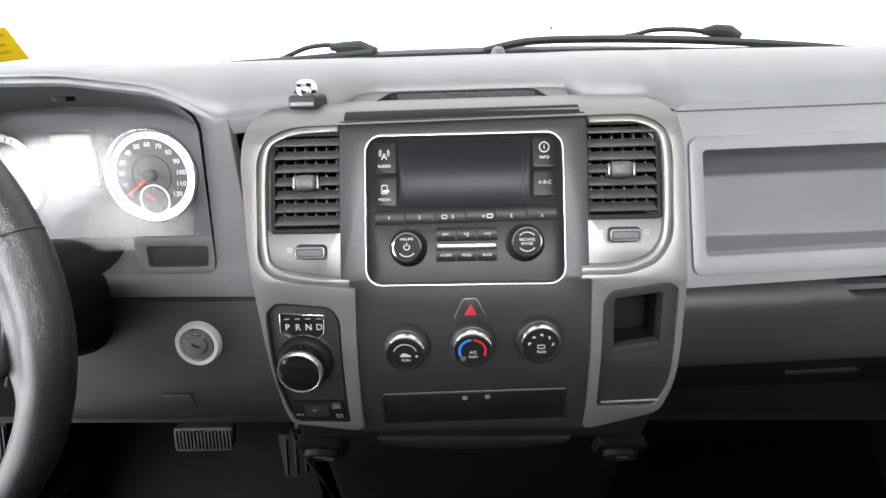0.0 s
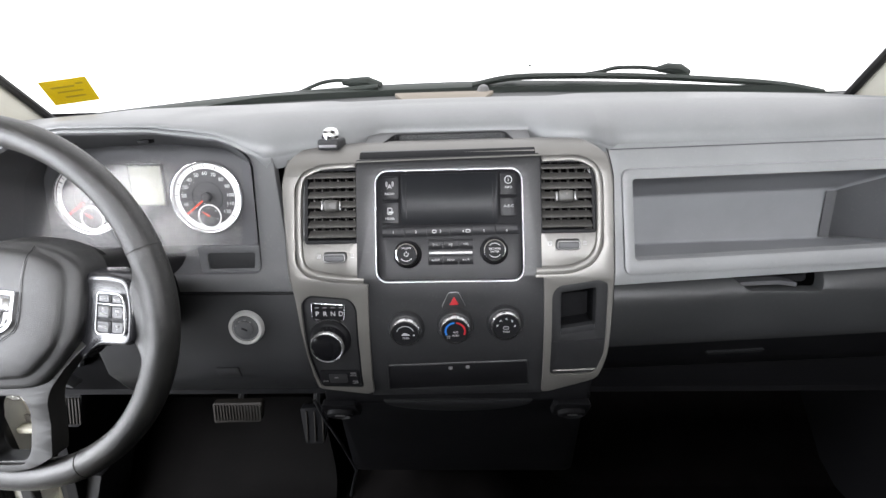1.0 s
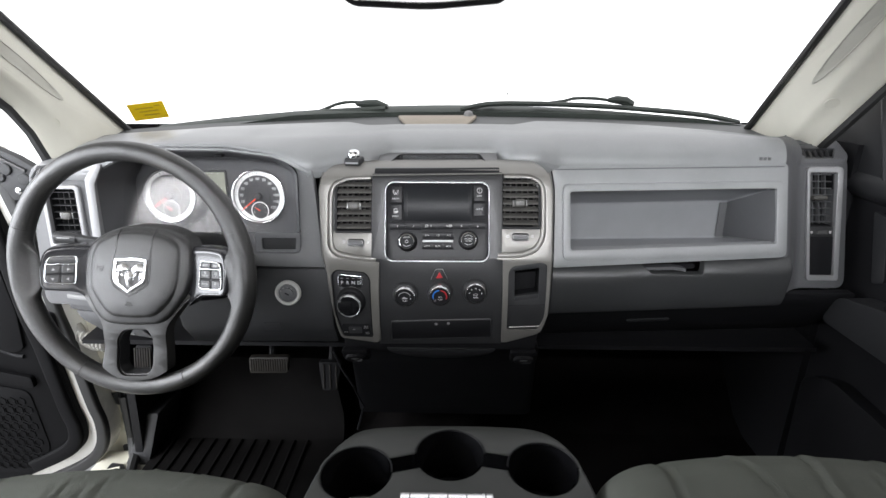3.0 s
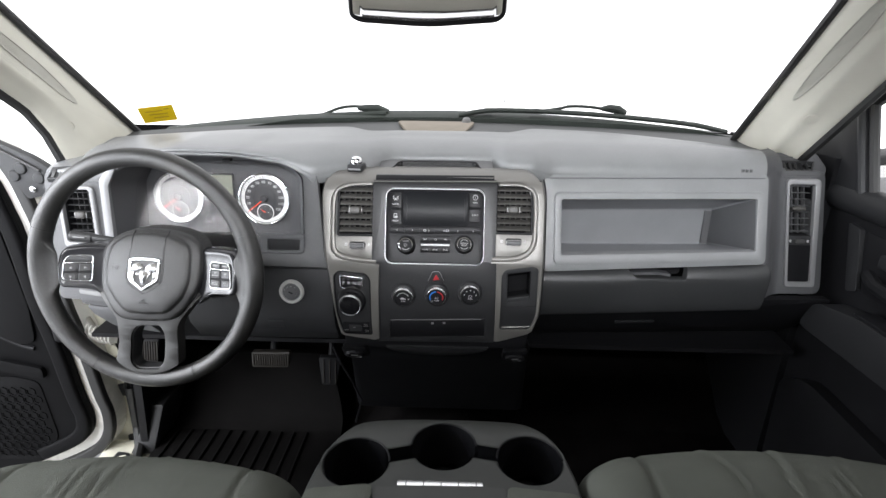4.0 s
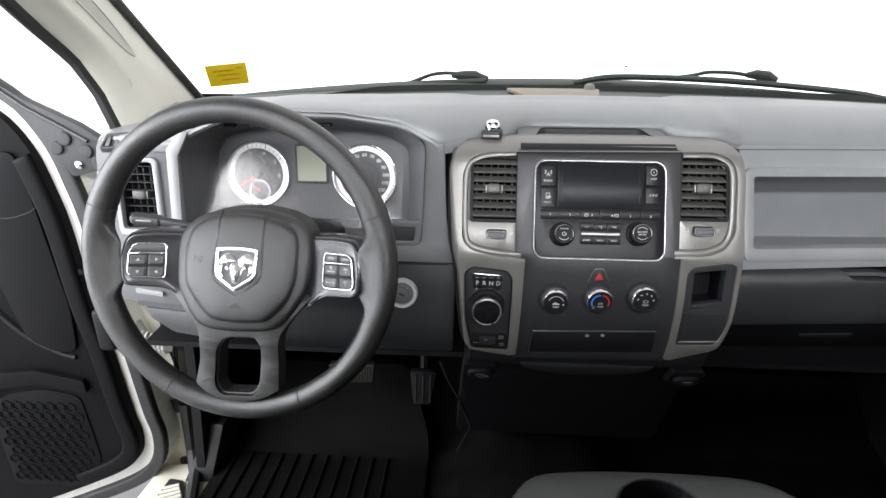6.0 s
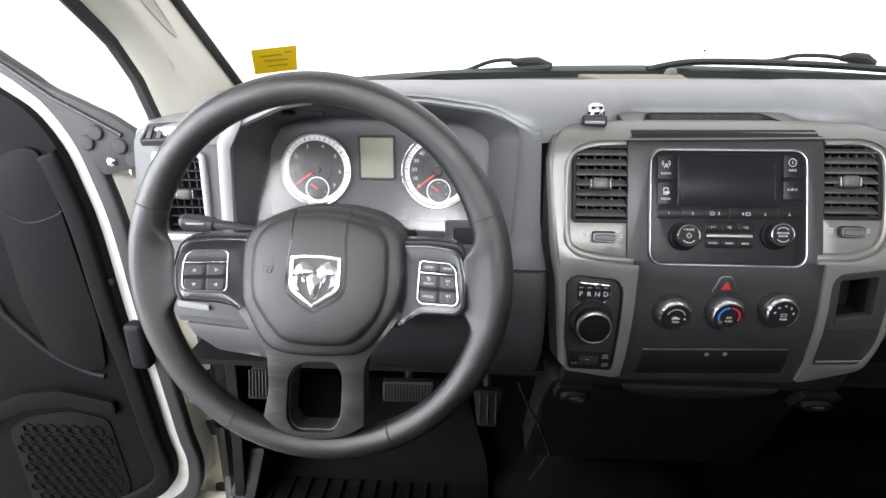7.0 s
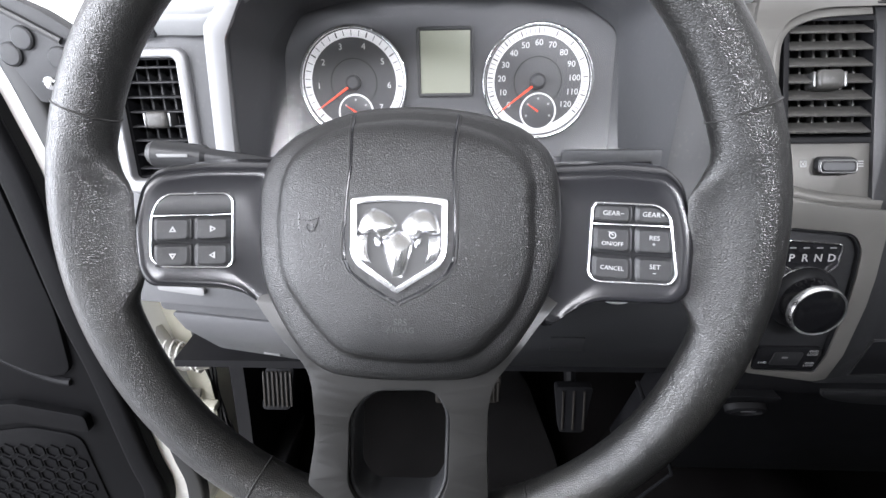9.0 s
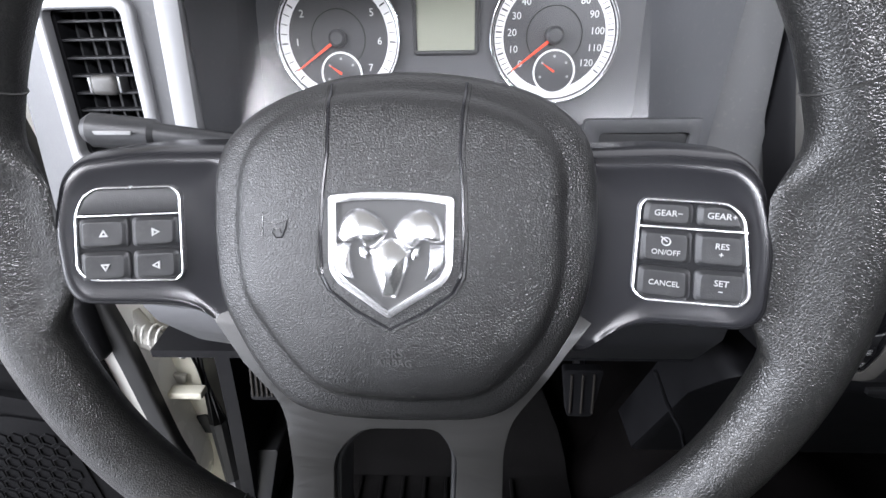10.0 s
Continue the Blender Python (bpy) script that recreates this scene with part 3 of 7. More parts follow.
def dface(a, b, d):
    y = lerp(b, [0.94, 0.97, 1.02, 1.06, 1.10, 1.19, 1.345], [0.10, 0.060, 0.026, 0.020, 0.024, 0.032, 0.036])
    return Vector((a, y + 0.25 * max(0, -0.58 - a) ** 1.2 - d, b))


part("blank_panel", panel(rounded([(-0.352, 1.177), (-0.266, 1.177), (-0.262, 1.216), (-0.352, 1.216)], 0.004), [rounded([(-0.340, 1.182), (-0.276, 1.182), (-0.272, 1.206), (-0.340, 1.206)], 0.004)], -0.012, -0.006, 0.002, (), dface), DASHEND, dash, "dark panel under the speedometer")
part("blank_inset", panel(rounded([(-0.342, 1.180), (-0.274, 1.180), (-0.270, 1.208), (-0.342, 1.208)], 0.004), (), -0.014, -0.010, 0.001, (), dface), DARK, dash, "recessed blank cover")
# same plastic as the dash pad; its shade is put in as a darker grey
part("driver_face", panel(rounded([(-0.655, 1.150), (-0.207, 1.150), (-0.212, 1.185), (-0.224, 1.215), (-0.229, 1.340), (-0.252, 1.343), (-0.290, 1.3685), (-0.379, 1.3805), (-0.44, 1.383), (-0.50, 1.382), (-0.57, 1.373), (-0.612, 1.352), (-0.652, 1.334)], 0.006, 2), [OPEN], -0.014, 0.0, 0.002, (1.2, 1.25, 1.3), dface), DASHMID, dash)
part("knee_panel", panel(rounded([(-0.52, 0.962), (-0.212, 0.969), (-0.208, 1.148), (-0.52, 1.148)], 0.008), (), -0.02, -0.002, 0.003, (1.0, 1.02, 1.06, 1.10), dface), DASHLO, dash, "shade-darkened lower panel under the column")
part("knee_lip", tube([dface(-0.52 + 0.30 * k / 12, 1.148, -0.001) for k in range(13)], 0.0018, 6), BLACK, dash)
part("diagnostic_label", panel(rounded([(-0.352, 1.012), (-0.318, 1.012), (-0.318, 1.032), (-0.352, 1.032)], 0.001), (), -0.001, 0.0006, 0.0002, (), dface), DARK, dash, "small dark ribbed label")
# greyer than knee_panel: light from the open door put into the colour
part("left_knee_panel", panel(rounded([(-0.765, 1.0435), (-0.630, 1.0455), (-0.650, 1.098), (-0.765, 1.098)], 0.006), (), -0.02, 0.0, 0.003, (), dface), DASHEND, dash, "grey lower panel beside the column")
part("pocket_door", panel(rounded([(-0.755, 1.0415), (-0.722, 0.980), (-0.607, 0.974), (-0.628, 1.0435)], 0.007), (), -0.02, 0.001, 0.003, (0.99, 1.0, 1.02), dface), DASHEND, dash, "grey lower storage lid")
part("hood_release", panel(rounded([(-0.752, 1.076), (-0.698, 1.075), (-0.698, 1.083), (-0.752, 1.085)], 0.003), (), 0.0, 0.014, 0.003, (), dface), DIM, dash, "pale release lever")
part("latch_label", panel(rounded([(-0.665, 0.981), (-0.645, 0.9805), (-0.645, 0.985), (-0.665, 0.9855)], 0.001), (), 0.001, 0.0026, 0.0002, (), dface), DIM, dash)
part("under_dash", sheet([[Vector((x, y, z)) for x in np.linspace(-0.80, 0.80, 9)] for y, z in ((0.10, 0.945), (0.30, 0.96), (0.50, 1.05))], 0.01), BLACK, dash)


# ignition
ign = thing("ignition_switch", (-0.294, 0.02, 1.099), "round key ignition switch with pale ring in dark panel", "ignition switch")
IG = at(dface, -0.294, 1.099, 0.0)
part("surround", lathe([(0.0252, 0), (0.0250, 0.005), (0.0232, 0.0078), (0.0192, 0.0072), (0.0184, 0.002), (0, 0.002)], IG), LOCKRING, ign, "pale silver ring")
part("lock_barrel", lathe([(0.0178, 0.002), (0.0174, 0.0058), (0.0150, 0.0066), (0.0120, 0.0064), (0.0116, 0.0095), (0.0095, 0.0105), (0, 0.0100)], IG), DASHEND, ign, "grey key barrel")
part("key_slot", box(-0.0045, 0.0045, -0.0013, 0.0013, 0.0094, 0.0108, 0.0003, m=IG @ Matrix.Rotation(radians(-25), 4, "Z")), BLACK, ign)
for k in range(4):
    part("position_mark", box(-0.0016, 0.0016, 0.0125, 0.0140, 0.0078, 0.0092, 0.0003, m=IG @ Matrix.Rotation(radians(-40 + 35 * k), 4, "Z")), DIM, ign)


# ---- centre stack ----
cs = thing("center_stack", (0, -0.02, 0.95), "centre stack with warm silver bezel and charcoal control panel", "centre console panel")
VRP = [(0.1165, 1.187), (0.106, 1.187), (0.107, 1.1905), (0.150, 1.1905), (0.178, 1.2005), (0.192, 1.222), (0.1935, 1.300), (0.187, 1.320), (0.165, 1.3305)]
VLP = [(-0.165, 1.3265), (-0.190, 1.318), (-0.2005, 1.300), (-0.1995, 1.205), (-0.185, 1.191), (-0.155, 1.185), (-0.106, 1.180), (-0.1065, 1.177)]
OUT = rounded([(-0.2165, 1.30), (-0.210, 1.331), (-0.192, 1.3440), (-0.10, 1.3458), (0.10, 1.3462), (0.178, 1.3455), (0.199, 1.332), (0.2045, 1.300), (0.203, 1.19), (0.2005, 1.078), (0.190, 1.042), (0.128, 1.018), (0.119, 1.018)] + VRP + VLP + [(-0.1105, 1.018), (-0.12, 1.0145), (-0.186, 1.026), (-0.193, 1.078), (-0.2005, 1.155), (-0.209, 1.22)],
              [0.02, 0.012, 0.012, 0.001, 0.001, 0.012, 0.012, 0.02, 0.02, 0.015, 0.01, 0.004, 0.002, 0.001, 0.001, 0.001, 0.01, 0.01, 0.01, 0.01, 0.01, 0.012, 0.012, 0.012, 0.01, 0.01, 0.008, 0.01, 0.001, 0.001, 0.002, 0.003, 0.006, 0.01, 0.02, 0.02], 3)[::-1]
GP = rounded([(-0.192, 1.080), (-0.181, 1.0285), (-0.1235, 1.0265), (-0.1225, 1.150), (-0.131, 1.163), (-0.184, 1.168), (-0.195, 1.158)], [0.01, 0.006, 0.005, 0.01, 0.01, 0.008, 0.006], 3)
PP = rounded([(0.1275, 1.049), (0.186, 1.051), (0.196, 1.078), (0.1965, 1.178), (0.186, 1.183), (0.134, 1.1755), (0.127, 1.165)], [0.006, 0.008, 0.01, 0.006, 0.008, 0.008, 0.006], 3)
part("bezel", panel(OUT, [GP, PP], -0.02, 0.0, 0.0028, STACKCUTS, stack, 3), SILVER, cs, "warm silver painted bezel")
# the bezel's rounded sides running back to the dash
for side, zs, xs in ((-1, (1.03, 1.078, 1.155, 1.19, 1.30, 1.331), (0.1865, 0.193, 0.2005, 0.2085, 0.2160, 0.2105)),
                     (1, (1.045, 1.078, 1.19, 1.30, 1.331), (0.191, 0.2003, 0.203, 0.2043, 0.1995))):
    edge = [(side * lerp(z, zs, xs), z) for z in np.linspace(zs[0], zs[-1], 30)]
    part("bezel_side", sheet([[stack(p[0] + side * o, p[1], d) for o, d in ((-0.0025, -0.003), (0.001, -0.0055), (0.0040, -0.012), (0.0055, -0.020))] for p in edge]), SILVER, cs, "rounded side of the bezel", sharp=60)
    # black strip in place of the shadow line between bezel and dash
    part("bezel_gap_shade", sheet([[stack(p[0] + side * o, p[1], d) for o, d in ((0.0052, -0.0195), (0.0085, -0.024), (0.0125, -0.050))] for p in edge]), BLACK, cs, "black strip standing for the shadow beside the bezel", sharp=60)


def lane(pts, o0, o1):
    """A band alongside a line of points."""
    out = [[], []]
    for k, p in enumerate(pts):
        p0, p1 = Vector(pts[max(0, k - 1)]), Vector(pts[min(len(pts) - 1, k + 1)])
        t = (p1 - p0).normalized()
        for w, o in zip(out, (o0, o1)):
            w.append((p[0] - t.y * o, p[1] + t.x * o))
    return out[0] + out[1][::-1]


def soften(pts, n=4):
    out = [pts[0]]
    for k in range(1, len(pts) - 1):
        a_, b_, c_ = Vector(pts[k - 1]), Vector(pts[k]), Vector(pts[k + 1])
        s_, e_ = b_ + (a_ - b_) * 0.4, b_ + (c_ - b_) * 0.4
        out += [tuple(s_ * (1 - t) ** 2 + b_ * 2 * t * (1 - t) + e_ * t * t) for t in (j / n for j in range(n + 1))]
    return out + [pts[-1]]


for line in (soften(VRP[2:] + [(0.118, 1.3300)]), soften([(-0.122, 1.3280)] + VLP[:-2] + [(-0.112, 1.1805)])):
    part("bezel_liner", panel(lane(line, -0.001, 0.0075), (), -0.024, -0.0034, 0.003, STACKCUTS, stack), SILVER, cs, "stepped inner edge of the bezel")
CP = rounded([(-0.1138, 1.008), (0.1195, 1.012), (0.1195, 1.1865), (0.1145, 1.1900), (0.1150, 1.3310), (-0.1205, 1.3285), (-0.1205, 1.1835), (-0.1100, 1.1800), (-0.109, 1.178)], 0.001, 2)
RADIOHOLE = rr(-0.094, 0.0905, 1.1845, 1.3165, 0.014, 5)
TRAYHOLE = rounded([(-0.0905, 1.0185), (0.1010, 1.0275), (0.0985, 1.0705), (-0.0885, 1.0640)], 0.004)
part("control_panel", panel(CP, [RADIOHOLE, TRAYHOLE], -0.02, -0.0045, 0.0012, STACKCUTS, stack), DARK, cs, "charcoal control panel")
part("upper_rail", panel(rounded([(-0.1165, 1.3305), (0.1100, 1.3325), (0.1100, 1.3392), (-0.1165, 1.3378)], 0.001), (), -0.010, 0.0015, 0.0008, (), stack), BLACK, cs, "black strip over the radio")
part("rail_groove", tube([stack(-0.120 + 0.234 * k / 16, 1.3290 + 0.003 * k / 16, -0.0005) for k in range(17)], 0.0012, 6), DARK, cs)

# open tray on top
TR = lambda a, b, d: Vector((a, b, 1.3345 + 0.19 * (b - 0.050) + d))
REC = rounded([(-0.094, 0.066), (0.088, 0.068), (0.076, 0.120), (-0.078, 0.118)], 0.010)
part("top_tray", panel(rounded([(-0.1165, 0.050), (0.110, 0.052), (0.110, 0.134), (-0.1165, 0.132)], 0.004), [REC], -0.012, 0.004, 0.002, (), TR), DASHMID, cs, "grey tray rim on top")
part("tray_well", panel(inset(REC, -0.003), (), -0.034, -0.026, 0.001, (), TR), BLACK, cs, "dark tray bottom")
b = merge(panel(inset(REC, -0.002), [REC], -0.030, 0.0055, 0.0015, (), TR))
part("tray_rim", b, BLACK, cs)

# hazard button
HZ = rounded([(-0.0130, 1.1480), (0.0175, 1.1495), (0.0085, 1.1680), (-0.0040, 1.1675)], 0.003)
hz = part("hazard_button", panel(HZ, (), -0.0045, -0.0022, 0.0010, (), stack), DARK, cs, "rounded hazard switch")
part("hazard_outline", ring(inset(HZ, -0.0006), 0.0009, -0.0050, -0.0034, 0.0004, stack), DULLCHROME, hz)
part("hazard_triangle", panel(rounded([(-0.0035, 1.1520), (0.0090, 1.1526), (0.0030, 1.1632)], 0.0012), (), -0.0024, -0.0016, 0.0003, (), stack), RED, hz, "red triangle")

# lower drawer
part("drawer", panel(inset(TRAYHOLE, 0.001), (), -0.016, -0.0055, 0.001, (1.05,), stack), BLACK, cs, "black lower drawer front")
part("drawer_outline", ring(inset(TRAYHOLE, 0.0006), 0.0010, -0.010, -0.0032, 0.0005, stack), DARK, cs)
part("drawer_edge", tube([stack(-0.087 + 0.184 * k / 12, 1.0645 + 0.0065 * k / 12, -0.0035) for k in range(13)], 0.0009, 6), DARK, cs)
for x, z in ((-0.004, 1.058), (0.019, 1.0595)):
    for o in (-0.0017, 0.0, 0.0017):
        part("switch_mark", panel(rr(x - 0.0030 + abs(o) * 0.4, x + 0.0030 - abs(o) * 0.4, z + o - 0.0005, z + o + 0.0005, 0.0003, 2), (), -0.0055, -0.0049, 0, (), stack), DIM, cs)
part("drawer_base", panel(rounded([(-0.185, 0.985), (0.185, 0.995), (0.188, 1.036), (0.118, 1.012), (-0.112, 1.008), (-0.182, 1.022)], 0.006), (), -0.03, -0.008, 0.004, (0.99, 1.0), stack), BLACK, cs)
b = bmesh.new()
arc = [Vector((0.004 + 0.105 * math.sin(radians(a)), 0, 0.998 - 0.036 * math.cos(radians(a)))) for a in range(-88, 89, 11)]
part("bin_front", panel([(p.x, p.z) for p in arc], (), -0.024, -0.004, 0.003, (0.99,), stack), DARK, cs, "rounded dark bin below the drawer")
part("lower_column", panel(rounded([(-0.205, 0.70), (0.215, 0.70), (0.20, 0.99), (-0.19, 0.98)], 0.02), (), -0.10, -0.03, 0.01, (0.9, 0.95), lambda a, b, d: Vector((a, lerp(b, [0.6, 0.9, 0.99], [0.20, 0.06, -0.01]) - d, b))), BLACK, cs)
for x in (-0.165, 0.165):
    part("socket_plate", panel(rr(x - 0.025, x + 0.025, 0.957, 0.994, 0.005), (), -0.012, 0.003, 0.002, (0.975,), stack), BLACK, cs)
    sk = part("power_socket", lathe([(0.013, 0), (0.013, 0.006), (0.010, 0.008), (0.008, 0.004), (0, 0.004)], at(stack, x, 0.974, 0.004) @ Matrix.Diagonal((1.5, 1, 1, 1)), 24), BLACK, cs, "black covered power socket")
    part("socket_mark", panel(rr(x - 0.007, x + 0.007, 0.9715, 0.9745, 0.001, 2), (), 0.0085, 0.0132, 0, (), stack), DIM, sk)


# ---- climate knobs ----
def dial(x, z, label, accent):
    kb = thing("climate_knob", stack(x, z, 0), label, "control knob", "climate knobs")
    M = at(stack, x, z, -0.0045)
    M = M @ Matrix.Rotation(radians(6), 4, "X")
    part("collar", lathe([(0.0235, -0.002), (0.0235, 0.003), (0.0215, 0.008), (0.0200, 0.009)], M), DARK, kb)
    part("chrome_ring", lathe([(0.0212, 0.004), (0.0206, 0.010), (0.0196, 0.0140), (0.0182, 0.0160), (0.0168, 0.0162), (0.0162, 0.0146)], M), DIALRING, kb, "satin chrome ring")
    cap = part("cap", lathe([(0.0163, 0.013), (0.0163, 0.0151), (0.0158, 0.0156), (0, 0.0158)], M), BLACK, kb)
    F = M @ Matrix.Translation((0, 0, 0.0162))
    words("PUSH", 0.0036, F @ Matrix.Translation((0.0005, -0.0065, 0)), INK, cap)
    if accent == "fan":
        part("scale_arc", panel(arcband(0.0108, 0.0117, 20, 160), (), 0, 0.0003, 0, (), lambda a, b, d: F @ Vector((a, b, d))), INK, cap)
        part("car_mark", panel(rounded([(-0.0055, -0.0025), (0.0055, -0.0025), (0.0052, -0.0010), (0.0026, -0.0002), (0.0012, 0.0012), (-0.0026, 0.0012), (-0.0040, -0.0004)], 0.0006), (), 0, 0.0003, 0, (), lambda a, b, d: F @ Vector((a, b, d))), INK, cap)
        part("fan_mark", panel(circle(0.0108, -0.002, 0.0012, 8), (), 0, 0.0003, 0, (), lambda a, b, d: F @ Vector((a, b, d))), INK, cap)
    elif accent == "heat":
        part("cold_arc", panel(arcband(0.0112, 0.0134, 95, 205), (), 0, 0.0003, 0, (), lambda a, b, d: F @ Vector((a, b, d))), BLUE, cap, "blue cold scale")
        part("warm_arc", panel(arcband(0.0112, 0.0134, -25, 85), (), 0, 0.0003, 0, (), lambda a, b, d: F @ Vector((a, b, d))), RED, cap, "red warm scale")
        words("A/C", 0.0042, F @ Matrix.Translation((0.0005, -0.0015, 0)), INK, cap)
        words("MAX\nA/C", 0.0026, F @ Matrix.Translation((-0.009, -0.0085, 0)), DIM, cap)
    else:
        for a in (10, 50, 90, 130, 170):
            G = F @ Matrix.Rotation(radians(a), 4, "Z") @ Matrix.Translation((0.0108, 0, 0))
            part("mode_mark", panel(rounded([(-0.0014, -0.0018), (0.0016, -0.0010), (0.0008, 0.0018), (-0.0002, 0.0002)], 0.0004), (), 0, 0.0003, 0, (), lambda a, b, d: G @ Vector((a, b, d))), INK, cap)
        part("defrost_mark", ring(rr(-0.0036, 0.0036, -0.0030, 0.0010, 0.0012, 3), 0.0006, 0, 0.0003, 0, lambda a, b, d: F @ Vector((a, b, d))), INK, cap)


def arcband(r0, r1, a0, a1, n=16):
    out = [(r1 * math.cos(radians(a0 + (a1 - a0) * k / n)), r1 * math.sin(radians(a0 + (a1 - a0) * k / n))) for k in range(n + 1)]
    return out + [(r0 * math.cos(radians(a1 + (a0 - a1) * k / n)), r0 * math.sin(radians(a1 + (a0 - a1) * k / n))) for k in range(n + 1)]


dial(-0.0597, 1.1215, "black fan speed knob with chrome ring", "fan")
dial(0.0040, 1.1245, "black temperature knob with chrome ring and blue-red scale", "heat")
dial(0.0680, 1.1280, "black air direction knob with chrome ring", "mode")


# ---- air vents ----
def vent(name, m, x0, x1, z0, z1, n, label, tab=True, deep=0.03, lean=0.0, bars=4, mate=None, tilt=40, chord=0.0074):
    """A slatted outlet set into the surface m; lean shifts the top sideways."""
    v = thing(name, m((x0 + x1) / 2, (z0 + z1) / 2, -deep), label, "air vent", "air vents")
    sh = lambda z: lean * (z - z0) / (z1 - z0)
    box_out = rounded([(x0 - 0.004 + sh(z0), z0 - 0.004), (x1 + 0.004 + sh(z0), z0 - 0.004), (x1 + 0.004 + sh(z1), z1 + 0.004), (x0 - 0.004 + sh(z1), z1 + 0.004)], 0.004)
    part("duct", panel(box_out, (), -deep - 0.004, -deep, 0, (), m), BLACK, v, "dark duct behind the slats")
    part("housing", ring(box_out, 0.004, -deep, -0.006, 0.0005, m), BLACK, v)
    for k in range(bars):
        xx = x0 + (x1 - x0) * (k + 0.5) / bars
        part("upright_vane", panel([(xx - 0.001 + sh(z0), z0), (xx + 0.001 + sh(z0), z0), (xx + 0.001 + sh(z1), z1), (xx - 0.001 + sh(z1), z1)], (), -deep, -0.019, 0.0002, (), m), mate or VENT, v)
    step = (z1 - z0) / n
    for k in range(n):
        zz = z0 + (k + 0.5) * step
        a = at(m, (x0 + x1) / 2 + sh(zz), zz, -0.012) @ Matrix.Rotation(radians(tilt), 4, "X")
        part("slat", box(-(x1 - x0) / 2, (x1 - x0) / 2, -0.0009, 0.0009, -chord, chord, 0.0006, 2, a), mate or VENT, v)
    if tab:
        zz = (z0 + z1) / 2
        a = at(m, (x0 + x1) / 2 + sh(zz) - 0.001, zz, -0.006)
        part("adjuster_tab", box(-0.010, 0.010, -0.0075, 0.0075, -0.012, 0.0045, 0.004, 3, a), VENT, v, "grey adjuster tab")
        for x in (-0.0116, 0.0116):
            part("tab_shine", box(x - 0.0012, x + 0.0012, -0.0060, 0.0060, -0.010, 0.0015, 0.0010, 2, a), DULLCHROME, v, "small chrome edge")
    return v


def vent_switch(v, m, x, z, w=0.015):
    part("thumb_wheel", panel(rr(x - w, x + w, z - 0.0058, z + 0.0058, 0.004, 4), (), -0.006, -0.0005, 0.001, (), m), DARK, v)
    part("wheel_rim", ring(rr(x - w + 0.001, x + w - 0.001, z - 0.0048, z + 0.0048, 0.003, 4), 0.0009, -0.001, 0.0006, 0.0003, m), DULLCHROME, v)
    part("wheel_grip", panel(rr(x - w + 0.003, x + w - 0.003, z - 0.0028, z + 0.0028, 0.002, 4), (), -0.001, 0.0012, 0.0008, (), m), DASHEND, v)
    part("shut_mark", ring(rr(x - w - 0.0095, x - w - 0.0045, z - 0.0024, z + 0.0024, 0.0004, 2), 0.0006, -0.009, -0.0080, 0, m), INK, v)
    for q in (-1, 1):
        part("shut_mark", panel([(x - w - 0.0089, z - q * 0.0019), (x - w - 0.0084, z - q * 0.0021), (x - w - 0.0051, z + q * 0.0019), (x - w - 0.0056, z + q * 0.0021)], (), -0.009, -0.0080, 0, (), m), INK, v)
    for k in range(3):
        part("flow_mark", panel(rr(x + w + 0.0045, x + w + 0.009, z - 0.0022 + 0.0018 * k, z - 0.0016 + 0.0018 * k, 0.0002, 2), (), -0.009, -0.0080, 0, (), m), INK, v)


v = vent("air_vent", stack, -0.1845, -0.1215, 1.233, 1.317, 7, "dusty dark slatted air vent beside the radio, driver side", bars=6)
part("vent_plate", panel(rounded([(-0.1975, 1.2310), (-0.1965, 1.206), (-0.183, 1.1925), (-0.155, 1.187), (-0.1205, 1.1840), (-0.1205, 1.2325)], 0.003), (), -0.030, -0.0085, 0.001, (1.21,), stack), SILVER, v)
part("vent_cheek", panel(rounded([(-0.1995, 1.2300), (-0.1850, 1.2300), (-0.1850, 1.3060), (-0.170, 1.3165), (-0.1215, 1.3180), (-0.1215, 1.3270), (-0.165, 1.3260), (-0.189, 1.3170), (-0.1995, 1.300)], 0.004), (), -0.030, -0.012, 0.002, (1.25, 1.312), stack), DARK, v)
vent_switch(v, stack, -0.149, 1.2135)
v = vent("air_vent", stack, 0.1165, 0.180, 1.241, 1.321, 7, "dusty dark slatted air vent beside the radio, passenger side", bars=6)
part("vent_plate", panel(rounded([(0.1150, 1.2395), (0.1150, 1.1925), (0.150, 1.1925), (0.176, 1.202), (0.189, 1.222), (0.1895, 1.2415)], 0.003), (), -0.030, -0.0085, 0.001, (1.21,), stack), SILVER, v)
part("vent_cheek", panel(rounded([(0.1925, 1.2400), (0.1925, 1.300), (0.186, 1.3190), (0.165, 1.3300), (0.116, 1.3295), (0.116, 1.3220), (0.166, 1.3215), (0.180, 1.3060), (0.180, 1.2400)], 0.004), (), -0.030, -0.012, 0.002, (1.25, 1.312), stack), DARK, v)
vent_switch(v, stack, 0.148, 1.2245)

# outer vents
RF = rounded([(0.7280, 1.110), (0.7895, 1.110), (0.7880, 1.3255), (0.7180, 1.3255)], [0.006, 0.006, 0.010, 0.010])
RFH = rounded([(0.7335, 1.1185), (0.7795, 1.1185), (0.7770, 1.3155), (0.7240, 1.3155)], 0.004)
v = vent("air_vent", lambda a, b, d: rend(a, b, d - 0.001), 0.732, 0.783, 1.211, 1.314, 8, "slatted air vent in tall pale silver frame by passenger door", tab=False, lean=-0.008, bars=4, mate=DASHEND, tilt=8, chord=0.0035)
